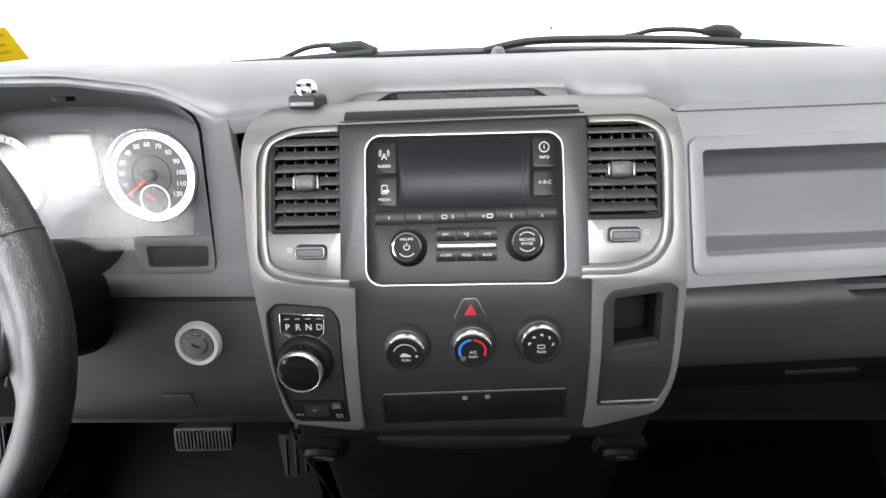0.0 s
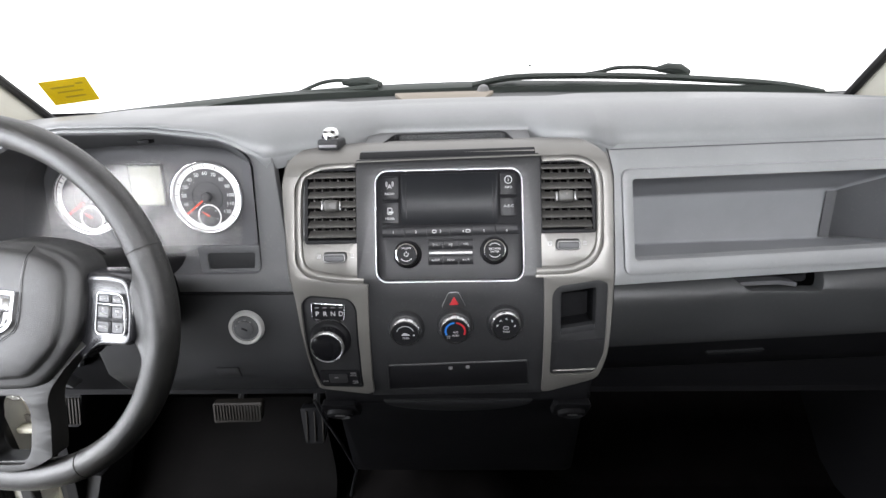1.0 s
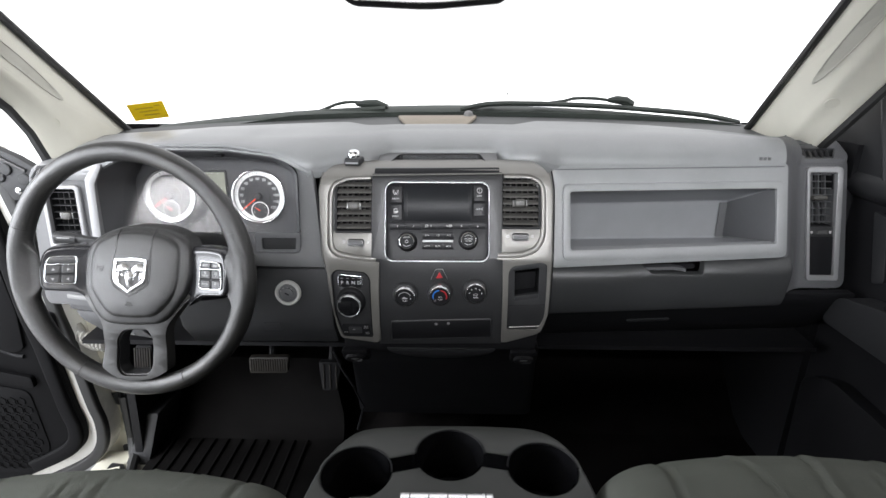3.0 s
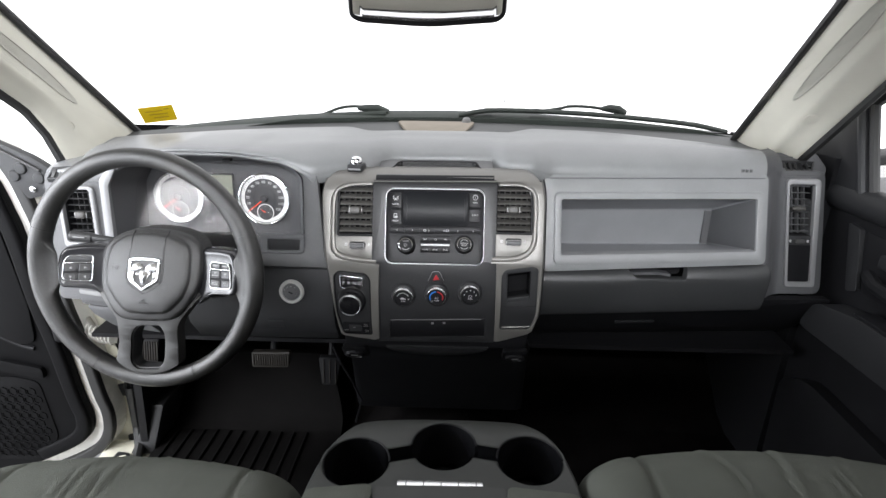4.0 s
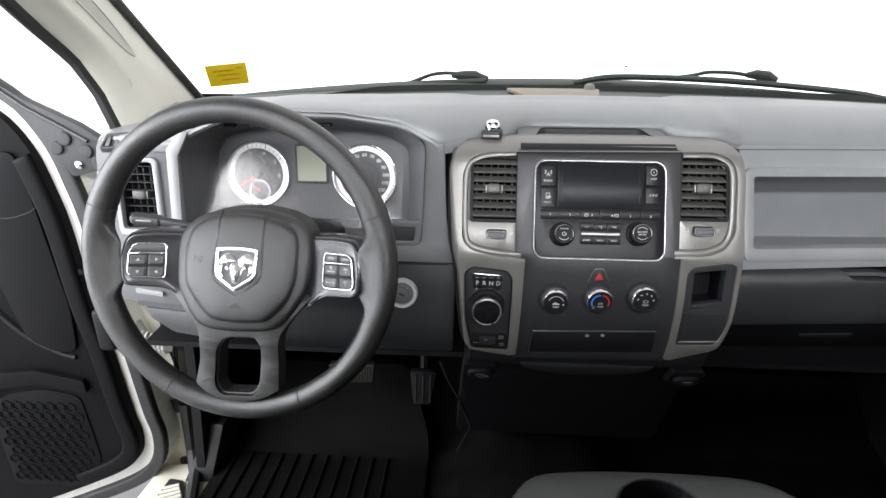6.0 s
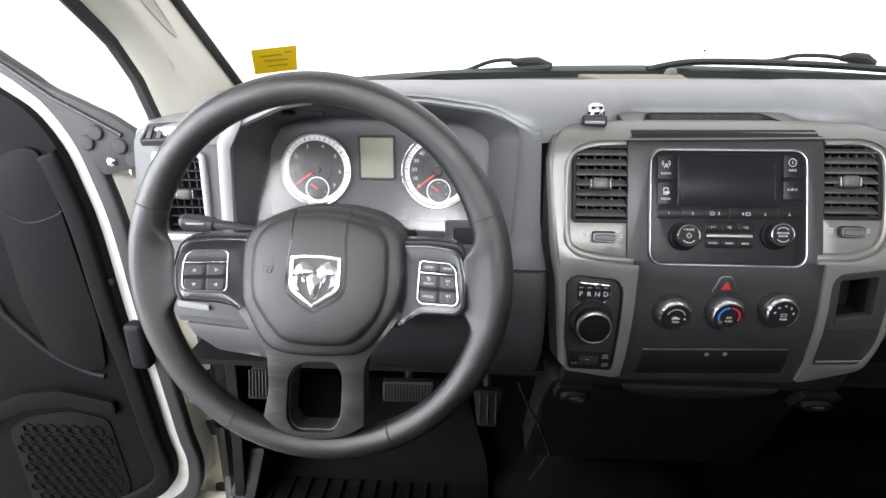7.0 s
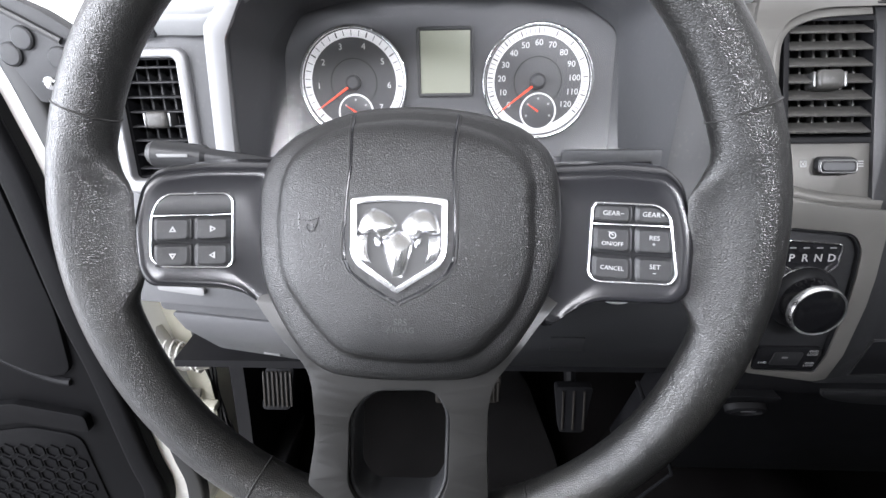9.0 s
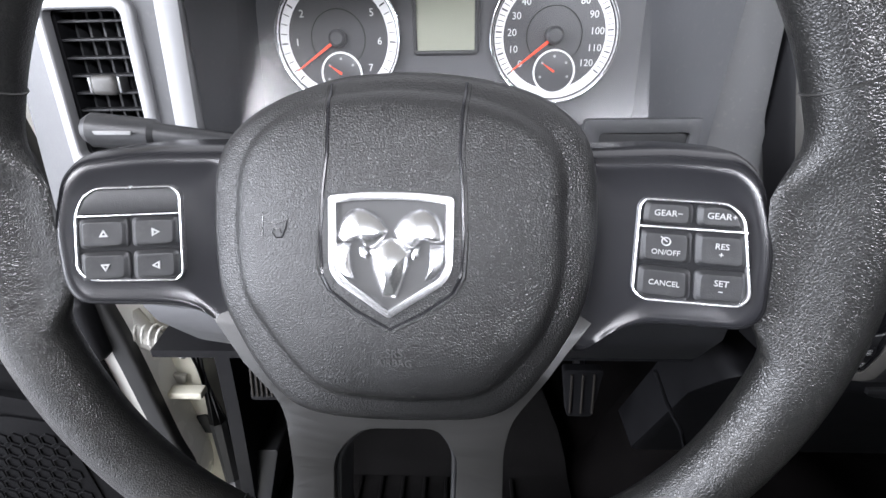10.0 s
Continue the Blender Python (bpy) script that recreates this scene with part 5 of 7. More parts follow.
RO, RP_ = polar(PADO), polar(PADP)


def padm(u, v, w):
    """The cover leans: it stands further out towards its foot."""
    return wh(u, v, w - 0.0106 - 0.272 * v)


# rings of the cover: share of the way from the outer edge to the plateau, scale of the plateau, height
PADRINGS = [(0, 1, -0.035), (0, 1, -0.0070), (0.03, 1, -0.0035), (0.10, 1, -0.0005), (0.25, 1, 0.0018), (0.5, 1, 0.0034), (0.80, 1, 0.0046), (0.93, 1, 0.0054), (1, 1, 0.0072), (1, 0.965, 0.0092), (1, 0.92, 0.0105), (1, 0.80, 0.0124), (1, 0.62, 0.0140), (1, 0.42, 0.0150), (1, 0.2, 0.0155)]
b = bmesh.new()
rows = []
for k, s, d in PADRINGS:
    row = []
    for j in range(PADN):
        t, r = 2 * math.pi * j / PADN, (RO[j] + (RP_[j] - RO[j]) * k) * s
        row.append(b.verts.new(padm(PADC[0] + r * math.cos(t), PADC[1] + r * math.sin(t), d)))
    rows.append(row)
for r0, r1 in zip(rows, rows[1:]):
    for j in range(PADN):
        b.faces.new((r0[j - 1], r0[j], r1[j], r1[j - 1]))
top_v = b.verts.new(padm(PADC[0], PADC[1], 0.0156))
for j in range(PADN):
    b.faces.new((rows[-1][j - 1], rows[-1][j], top_v))
b.faces.new(rows[0])
pad = part("airbag_cover", b, PADSKIN, sw, "leather-grain airbag cover", sharp=60)


def pad_w(u, v):
    t, r = math.atan2(v - PADC[1], u - PADC[0]) % (2 * math.pi), math.hypot(u - PADC[0], v - PADC[1])
    j = int(round(t / (2 * math.pi) * PADN)) % PADN
    if r < RP_[j]:
        return lerp(r / RP_[j], [0, 0.2, 0.42, 0.62, 0.8, 0.92, 0.965, 1], [0.0156, 0.0155, 0.0150, 0.0140, 0.0124, 0.0105, 0.0092, 0.0072])
    return lerp((RO[j] - r) / (RO[j] - RP_[j]), [0, 0.03, 0.1, 0.25, 0.5, 0.8, 0.93, 1], [-0.007, -0.0035, -0.0005, 0.0018, 0.0034, 0.0046, 0.0054, 0.0072])


for sd_ in (-1, 1):
    pts = [(0.0300, 0.0620), (0.0288, 0.050), (0.0282, 0.034), (0.0296, 0.020), (0.0305, 0.0), (0.0298, -0.0145), (0.0262, -0.0215), (0.014, -0.0300), (0.0, -0.0370)]
    fine = [(sd_ * lerp(t, range(len(pts)), [p[0] for p in pts]), lerp(t, range(len(pts)), [p[1] for p in pts])) for t in np.linspace(0, len(pts) - 1, 44)]
    part("cover_crease", tube([padm(u, v, pad_w(u, v) - 0.0003) for u, v in fine], 0.0009, 6), SPOKE, pad)
    part("crease_lip", tube([padm(u + sd_ * 0.0013, v - 0.0006, pad_w(u + sd_ * 0.0013, v) - 0.0005) for u, v in fine], 0.0011, 6), PADSKIN, pad)

# shield badge: plain shapes in its colours
SH = rounded([(-0.0262, 0.0178), (-0.0105, 0.0196), (0.0105, 0.0196), (0.0262, 0.0180), (0.0262, -0.0115), (0.0228, -0.0170), (0.0, -0.0314), (-0.0222, -0.0172), (-0.0258, -0.0115)], [0.002, 0.006, 0.006, 0.002, 0.006, 0.005, 0.001, 0.005, 0.006], 3)
bd = thing("badge", padm(0, -0.005, 0.015), "chrome-edged shield badge with silver curled shapes", "badge")
BD = lambda a, b, d: padm(a, b, d + 0.0146)
part("badge_plate", panel(inset(SH, 0.001), (), -0.004, 0.0010, 0.0, (), BD), RIBS, bd, "dark grey ground")
part("badge_frame", ring(SH, 0.0031, -0.004, 0.0032, 0.0010, BD), BRIGHT, bd, "bright chrome outline")


def bulge(outline, h, name):
    part(name, dome(outline, [(1.0, 0.0005), (1.0, 0.0013), (0.95, 0.0022), (0.84, 0.0034), (0.6, 0.0034 + h * 0.5), (0.25, 0.0034 + h)], BD), BRIGHT, bd, sharp=25)


bulge([(-0.0091, -0.0042), (-0.0040, -0.0005), (0.0, 0.0012), (0.0040, -0.0005), (0.0088, -0.0042), (0.0080, -0.0098), (0.0052, -0.0190), (0.0030, -0.0238), (-0.0030, -0.0238), (-0.0052, -0.0190), (-0.0082, -0.0100)], 0.0034, "center_wedge")
for sd_ in (-1, 1):
    curl = [(0.0142, 0.0133), (0.0193, 0.0106), (0.0219, 0.0055), (0.0230, 0.0004), (0.0207, -0.0011), (0.0142, -0.0004), (0.0119, -0.0013), (0.0091, -0.0038), (0.0054, -0.0022), (0.0017, 0.0013), (0.0009, 0.0042), (0.0045, 0.0093), (0.0091, 0.0123)]
    tail = [(0.0230, -0.0014), (0.0165, -0.0014), (0.0167, -0.0064), (0.0161, -0.0114), (0.0142, -0.0165), (0.0184, -0.0154), (0.0218, -0.0126), (0.0232, -0.0072)]
    ear = [(0.0130, -0.0021), (0.0105, -0.0026), (0.0091, -0.0051), (0.0096, -0.0076), (0.0124, -0.0064)]
    for nm, lp, hh in (("curl", curl, 0.0026), ("curl_tip", tail, 0.0010), ("side_tip", ear, 0.0005)):
        lp = [(sd_ * p[0], p[1]) for p in lp]
        bulge(rounded(lp, 0.002, 3) if nm == "curl" else lp, hh, nm)

for path in ([(-0.0572, 0.0095), (-0.0572, -0.0005)], [(-0.0572, 0.0055), (-0.0505, 0.0050), (-0.0455, 0.0068), (-0.0462, 0.0030)], [(-0.0462, 0.0030), (-0.0478, -0.0005), (-0.0505, -0.0008), (-0.0525, 0.0012), (-0.0515, 0.0032), (-0.0490, 0.0030), (-0.0482, 0.0012)]):
    part("horn_mark", tube([padm(u, v, pad_w(u, v) + 0.0001) for u, v in path], 0.00035, 5), SPOKE, pad)
for k, tx in enumerate(("SRS", "AIRBAG")):
    v = -0.0475 - 0.0042 * k
    words(tx, 0.0050 if k == 0 else 0.0044, at(padm, 0.0018, v, pad_w(0.0018, v) + 0.0001), RIBS, pad, depth=0.0005)

# spokes, which lean outwards to the rim
LS = rounded([(-0.080, 0.0355), (-0.119, 0.0360), (-0.147, 0.0325), (-0.155, 0.024), (-0.1597, 0.002), (-0.157, -0.027), (-0.151, -0.0365), (-0.107, -0.0400), (-0.092, -0.0450), (-0.080, -0.057), (-0.055, -0.03)], [0.004, 0.01, 0.008, 0.008, 0.02, 0.006, 0.006, 0.02, 0.01, 0.01, 0.004])
RS = rounded([(0.080, 0.0340), (0.118, 0.0366), (0.143, 0.0346), (0.1505, 0.027), (0.157, 0.002), (0.1555, -0.030), (0.149, -0.0370), (0.107, -0.0405), (0.0935, -0.0490), (0.080, -0.062), (0.055, -0.03)], [0.004, 0.01, 0.01, 0.01, 0.02, 0.006, 0.008, 0.02, 0.01, 0.01, 0.004])
WL = lambda a, b, d: wh(a, b, d - 0.0062 + 0.25 * (-a - 0.124) - 0.20 * (b + 0.006))
WR = lambda a, b, d: wh(a, b, d - 0.0050 + 0.30 * (a - 0.124) - 0.20 * (b + 0.006))
SPOKELEVELS = [(1.0, -0.026), (1.0, -0.012), (0.985, -0.0062), (0.955, -0.0026), (0.91, -0.0004), (0.86, 0.0004), (0.80, 0.0), (0.76, -0.0006), (0.5, -0.0008), (0.2, -0.0008)]
spl = part("left_spoke", dome(LS, SPOKELEVELS, WL), SPOKE, sw, "satin charcoal spoke", sharp=60)
spr = part("right_spoke", dome(RS, SPOKELEVELS, WR), SPOKE, sw, "satin charcoal spoke", sharp=60)
LB = rounded([(-0.1465, 0.0056), (-0.1432, 0.0140), (-0.1375, 0.0182), (-0.1055, 0.0182), (-0.1020, 0.0145), (-0.1018, -0.0225), (-0.1050, -0.0258), (-0.1410, -0.0240), (-0.1470, -0.0190)], [0.008, 0.006, 0.006, 0.003, 0.003, 0.003, 0.003, 0.005, 0.005])
RB = rounded([(0.1042, 0.0125), (0.1065, 0.0158), (0.1370, 0.0160), (0.1428, 0.0105), (0.1466, -0.0210), (0.1430, -0.0255), (0.1075, -0.0275), (0.1030, -0.0240)], [0.003, 0.003, 0.006, 0.008, 0.004, 0.004, 0.004, 0.004])


def cell(pts, m, parent, r=0.003, lift=0.004, gap=0.0004, name="switch_button"):
    lp = inset(rounded(pts, r, 3), gap)
    return part(name, dome(lp, [(1.0, -0.001), (1.0, 0.0010), (0.93, 0.0013), (0.86, 0.0016), (0.80, lift * 0.62), (0.74, lift * 0.64), (0.5, lift * 0.58), (0.2, lift * 0.58)], m), DARK, parent, sharp=60)


part("switch_frame", ring(LB, 0.0010, -0.002, 0.0020, 0.0005, WL), BRIGHT, spl, "thin chrome outline")
part("switch_bed", panel(inset(LB, 0.001), (), -0.004, 0.0004, 0, (), WL), BLACK, spl)
part("switch_bar", panel([(-0.1462, 0.0050), (-0.1022, 0.0050), (-0.1022, 0.0060), (-0.1459, 0.0060)], (), 0, 0.0018, 0.0004, (), WL), BRIGHT, spl)
part("switch_blank", panel(rounded([(-0.1450, 0.0064), (-0.1034, 0.0064), (-0.1034, 0.0168), (-0.1375, 0.0168), (-0.1420, 0.0135)], [0.001, 0.001, 0.003, 0.004, 0.004]), (), 0, 0.0014, 0.0006, (), WL), DARK, spl)
for (x0, x1, y0, y1, ang) in ((-0.1455, -0.1242, -0.0096, 0.0048, 90), (-0.1238, -0.1032, -0.0096, 0.0048, 0), (-0.1455, -0.1242, -0.0244, -0.0104, -90), (-0.1238, -0.1032, -0.0246, -0.0104, 180)):
    bt = cell([(x0, y0), (x1, y0), (x1, y1), (x0, y1)], WL, spl)
    cx, cy = (x0 + x1) / 2 + 0.0006, (y0 + y1) / 2
    tri = [(cx + 0.0019 * math.cos(radians(ang + q)) * (1.0 if q == 0 else 1.2), cy + 0.0019 * math.sin(radians(ang + q)) * (1.0 if q == 0 else 1.2)) for q in (0, 125, 235)]
    part("arrow_mark", panel(tri, [[(cx + (p[0] - cx) * 0.5, cy + (p[1] - cy) * 0.5) for p in tri]], 0.0022, 0.0029, 0, (), WL), INK, bt)

part("switch_frame", ring(RB, 0.0011, -0.002, 0.0024, 0.0005, WR), BRIGHT, spr, "bright chrome outline")
part("switch_bed", panel(inset(RB, 0.001), (), -0.004, 0.0004, 0, (), WR), BLACK, spr)
part("switch_bar", panel([(0.1042, 0.0034), (0.1440, 0.0042), (0.1439, 0.0053), (0.1043, 0.0045)], (), 0, 0.0024, 0.0004, (), WR), BRIGHT, spr)
for pts, tx, sz in (([(0.1050, 0.0048), (0.1250, 0.0052), (0.1250, 0.0150), (0.1060, 0.0150)], "GEAR−", 0.0036), ([(0.1254, 0.0052), (0.1432, 0.0056), (0.1415, 0.0105), (0.1368, 0.0152), (0.1254, 0.0150)], "GEAR+", 0.0036),
                    ([(0.1048, -0.0115), (0.1254, -0.0110), (0.1252, 0.0037), (0.1048, 0.0032)], "ON/OFF", 0.0031), ([(0.1258, -0.0110), (0.1454, -0.0102), (0.1436, 0.0042), (0.1255, 0.0038)], "RES\n+", 0.0034),
                    ([(0.1045, -0.0262), (0.1258, -0.0258), (0.1256, -0.0118), (0.1045, -0.0122)], "CANCEL", 0.0032), ([(0.1262, -0.0256), (0.1450, -0.0248), (0.1456, -0.0108), (0.1260, -0.0116)], "SET\n−", 0.0035)):
    bt = cell(pts, WR, spr)
    cx, cy = sum(p[0] for p in pts) / len(pts), sum(p[1] for p in pts) / len(pts)
    words(tx, sz, at(WR, cx, cy - (0.0022 if tx == "ON/OFF" else 0), 0.0026), INK, bt)
    if tx == "ON/OFF":
        part("cruise_mark", ring(circle(cx, cy + 0.0024, 0.0018, 16), 0.0004, 0.0022, 0.0028, 0, WR), INK, bt)
        part("cruise_mark", panel([(cx - 0.0022, cy + 0.0042), (cx - 0.0018, cy + 0.0045), (cx + 0.0006, cy + 0.0025), (cx + 0.0002, cy + 0.0022)], (), 0.0022, 0.0028, 0, (), WR), INK, bt)

# lower twin spoke with its window; its shoulders run up under the cover to the side spokes
lowm = lambda a, b, d: wh(a, b, d + lerp(b, [-0.182, -0.165, -0.125, -0.100, -0.065, -0.045, -0.030], [0.0138, 0.0118, 0.0062, 0.0070, 0.0020, -0.0070, -0.0180]))
LOW = rounded([(-0.099, -0.036), (-0.092, -0.0445), (-0.0570, -0.0825), (-0.0535, -0.0950), (-0.0530, -0.1250), (-0.0585, -0.1570), (-0.0406, -0.1708), (-0.0151, -0.1768), (0.0058, -0.1770), (0.0306, -0.1714), (0.0512, -0.1590), (0.0500, -0.1250), (0.0500, -0.1008), (0.0533, -0.0865), (0.0755, -0.0565), (0.091, -0.0390), (0.092, -0.03), (0.03, -0.05), (-0.03, -0.05), (-0.095, -0.028)], [0.004, 0.008, 0.02, 0.02, 0.03, 0.003, 0.01, 0.01, 0.01, 0.01, 0.003, 0.03, 0.02, 0.02, 0.02, 0.006, 0.004, 0.004, 0.004, 0.004])
WIN = rounded([(-0.0325, -0.1120), (-0.0190, -0.0940), (0.0200, -0.0920), (0.0285, -0.1060), (0.0272, -0.1537), (0.0195, -0.1687), (-0.0240, -0.1705), (-0.0340, -0.1576)], 0.009, 4)
LOWCUTS = tuple(-0.172 + 0.006 * k for k in range(23))
part("lower_spoke", panel(LOW, [WIN], -0.022, 0.0, 0.0045, LOWCUTS, lowm, 3), SPOKELO, sw, "warm grey lower spoke")
part("window_liner", panel(inset(WIN, -0.0005), [inset(WIN, 0.0030)], -0.026, -0.0035, 0.002, LOWCUTS, lowm), DARK, sw, "dark lining of the spoke window")
part("hub", lathe([(0.050, -0.120), (0.055, -0.045), (0.050, -0.038)], Matrix(((WX.x, WU.x, WN.x, WC.x), (WX.y, WU.y, WN.y, WC.y), (WX.z, WU.z, WN.z, WC.z), (0, 0, 0, 1)))), BLACK, sw)

# steering column shroud and stalk
col = thing("steering_column", WC - WN * 0.15, "dark plastic steering column shroud with stalk", "steering column")
rows = []
for t in np.linspace(0, 1, 6):
    w = -0.055 - 0.20 * t
    a_, b_ = 0.066 + 0.014 * t, 0.058 + 0.012 * t
    rows.append([wh(a_ * math.copysign(abs(math.cos(q)) ** 0.7, math.cos(q)), -0.012 - 0.03 * t + b_ * math.copysign(abs(math.sin(q)) ** 0.7, math.sin(q)), w) for q in np.linspace(0, 2 * math.pi, 25)])
part("shroud", sheet(rows), BLACK, col, sharp=60)
part("stalk", tube([wh(-0.060, 0.016, -0.095), wh(-0.11, 0.028, -0.092), wh(-0.158, 0.034, -0.089), wh(-0.161, 0.034, -0.089), wh(-0.196, 0.037, -0.086), wh(-0.200, 0.037, -0.086)], [0.006, 0.0065, 0.007, 0.0095, 0.0105, 0.008], 12), DARK, col, "grey turn stalk")
part("stalk_mark", box(-0.013, 0.013, -0.0012, 0.0012, 0.0112, 0.0121, 0.0003, m=at(wh, -0.180, 0.0360, -0.0885)), DIM, col)


# ---- small mount on the dash ----
gm = thing("dash_mount", (-0.157, 0.069, 1.3405), "small dark dash mount with chrome ball cap", "phone mount")
part("base", box(-0.0155, 0.0150, -0.014, 0.016, 0.0, 0.0145, 0.004, 3, Matrix.Translation((-0.158, 0.069, 1.3405)) @ Matrix.Rotation(radians(-8), 4, "Z")), DASHLO, gm, "dark grey base block")
part("base_strip", box(-0.0125, 0.0120, -0.0150, -0.0138, 0.004, 0.0075, 0.0005, 2, Matrix.Translation((-0.158, 0.069, 1.3405)) @ Matrix.Rotation(radians(-8), 4, "Z")), PALE, gm)
MT = Matrix.Translation((-0.158, 0.069, 1.3405))
cap = part("ball_cap", lathe([(0.0112, 0.0125), (0.0120, 0.0150), (0.0118, 0.0195), (0.0105, 0.0240), (0.008, 0.0272), (0.004, 0.0287), (0, 0.0290)], MT, 28), BRIGHT, gm, "chrome ball cap")
for q, z in ((-90, 0.0172), (-62, 0.0236), (-118, 0.0236), (-40, 0.0172), (-140, 0.0172)):
    r = 0.0120 if z < 0.020 else 0.0106
    part("cap_slot", box(-0.0026, 0.0026, -0.0006, 0.0006, -0.0016, 0.0016, 0.0005, 2, MT @ Matrix.Rotation(radians(q + 90), 4, "Z") @ Matrix.Translation((0, -r, z))), BLACK, cap)


# ---- windscreen, pillars, roof ----
def screen_pt(x, t):
    """Windscreen: t=0 at the dash, t=1 at the roof."""
    y, z = glass_foot(x)
    q = (x / 0.76) ** 2
    return Vector((x * (1 - 0.13 * t), y + 0.012 - (0.60 + 0.02 * q) * t, z - 0.004 + 0.395 * t - 0.01 * math.sin(math.pi * t)))


ws = solo("window_1", sheet([[screen_pt(x, t) for x in np.linspace(-0.79, 0.79, 21)] for t in np.linspace(0, 1, 8)]), WINDOW, "clear curved windscreen over the dashboard", "windscreen", kind="structure")
ws.visible_shadow = False

def pillar_foot(s, t, B0, B1):
    """Edge of the pillar trim along the door opening; the driver's one bows."""
    b = B0 + (B1 - B0) * t
    if s < 0:
        zs = (1.28, 1.35, 1.40, 1.45, 1.50, 1.55, 1.70)
        b.x, b.y = lerp(b.z, zs, (-0.766, -0.770, -0.775, -0.785, -0.790, -0.784, -0.762)), lerp(b.z, zs, (0.128, 0.109, 0.094, 0.068, 0.005, -0.066, -0.28))
    return b


for s, A0, A1, B0, B1 in ((-1, (-0.743, 0.318, 1.372), (-0.783, 0.066, 1.613), (-0.757, 0.125, 1.322), (-0.825, 0.020, 1.488)),
                          (1, (0.715, 0.350, 1.378), (0.672, 0.020, 1.648), (0.765, 0.190, 1.362), (0.805, 0.065, 1.527))):
    A0, A1, B0, B1 = (Vector(p) for p in (A0, A1, B0, B1))
    rows, inner, outer = [], [], []
    for t in np.linspace(-0.12, 2.1, 24):
        a = A0 + (A1 - A0) * t
        b = pillar_foot(s, t, B0, B1)
        nrm = Vector((-s * 0.72, -0.62, -0.2)).normalized()
        hump = lambda q: 0.022 * math.sin(math.pi * q) ** 0.8
        rows.append([a + Vector((s * 0.004, 0.02, 0.0))] + [a + (b - a) * q + nrm * (hump(q) + 0.006 * math.exp(-((q - 0.62) / 0.1) ** 2)) for q in np.linspace(0, 1, 17)] + [b + Vector((s * 0.02, 0.01, 0))])
        inner.append(a + nrm * 0.002)
        outer.append(b + Vector((s * 0.010, 0.004, -0.002)))
    pil = solo("trim", sheet(rows), CREAM, "cream plastic windscreen pillar trim", "pillar trim", kind="structure", sharp=60)
    part("pillar_frit", tube([p + Vector((-s * 0.004, 0.008, 0.002)) for p in inner], 0.0075, 8), SEAL, pil, "black glass border")
    part("door_seal", tube(outer, 0.011, 8), SEAL, pil, "black rubber door seal")
    # long oval inset in the trim, its recess shading put in as darker cream
    def pilmap(u, v, d, A0=A0, A1=A1, B0=B0, B1=B1, s=s):
        a, b = A0 + (A1 - A0) * v, pillar_foot(s, v, B0, B1)
        nrm = Vector((-s * 0.72, -0.62, -0.2)).normalized()
        return a + (b - a) * u + nrm * (0.022 * math.sin(math.pi * min(1, max(0, u))) ** 0.8 + 0.006 * math.exp(-((u - 0.62) / 0.1) ** 2) + d)
    ov = [(0.33 + 0.10 * math.cos(q) + 0.02 * math.sin(q), 0.86 + 0.40 * math.sin(q)) for q in np.linspace(0, 2 * math.pi, 33)[:-1]]
    part("oval_inset", dome(ov, [(1.0, -0.004), (1.0, 0.0004), (0.96, 0.0020), (0.90, 0.0018), (0.82, 0.0002), (0.5, 0.0003), (0.2, 0.0003)], pilmap), CREAMSH, pil, "shallow oval inset")
    part("grommet", lathe([(0.012, 0), (0.012, 0.0015), (0.010, 0.002), (0, 0.002)], at(pilmap, 0.70, 0.42, 0.0), 20), CREAM, pil)

part("screen_frit", sheet([[Vector((x, glass_foot(x)[0] + 0.010, glass_foot(x)[1] - 0.006)), Vector((x, glass_foot(x)[0] + 0.008, glass_foot(x)[1] - 0.006 + 0.015 * min(1.0, max(0.02, (x + 0.52) / 0.14), max(0.02, (0.74 - x) / 0.12))))] for x in np.linspace(-0.52, 0.74, 41)], 0.003, (0, -1, 0)), WIPER, ws, "dark border at the foot of the glass")

solo("ceiling", sheet([[Vector((x, y, 1.79 + 0.03 * math.cos(x * 1.6) + 0.01 * math.sin((y + 0.1) * -1.6))) for x in np.linspace(-0.80, 0.80, 17)] for y in np.linspace(-0.10, -1.08, 9)], 0.03, (0, 0, 1)), HEAD, "cream cloth headliner", "ceiling", kind="structure", sharp=80)


def side_wall(name, x, s, loop, holes, mat, label):
    return solo(name, panel(loop, holes, 0, 0.05, 0.006, (), lambda a, b, d: Vector((x + s * (0.05 - d), a, b))), mat, label, "wall", kind="structure")


side_wall("wall_right", 0.845, 1, [(-1.05, 0.50), (-0.80, 0.50), (-0.80, 1.85), (-1.05, 1.85)], (), CREAM, "cream rear corner of the cab")
side_wall("wall_left", -0.845, -1, [(-1.05, 0.50), (-0.88, 0.50), (-0.88, 1.85), (-1.05, 1.85)], (), CREAM, "cream rear corner of the cab")
# unseen wall; its high slot keeps the rear softbox off the lower dash
solo("wall_rear", panel([(-0.89, 0.50), (0.89, 0.50), (0.89, 1.85), (-0.89, 1.85)], [rr(-0.68, 0.68, 1.690, 1.79, 0.04)], 0, 0.05, 0.006, (), lambda a, b, d: Vector((a, -1.05 - d, b))), DASHLO, "dark grey unseen rear cab wall with light-cutting slot", "wall", kind="structure")
solo("trim_roof_rail", box(0.80, 0.90, -0.85, -0.06, 1.70, 1.85, 0.02), CREAM, "cream roof rail over the door", "roof rail", kind="structure")
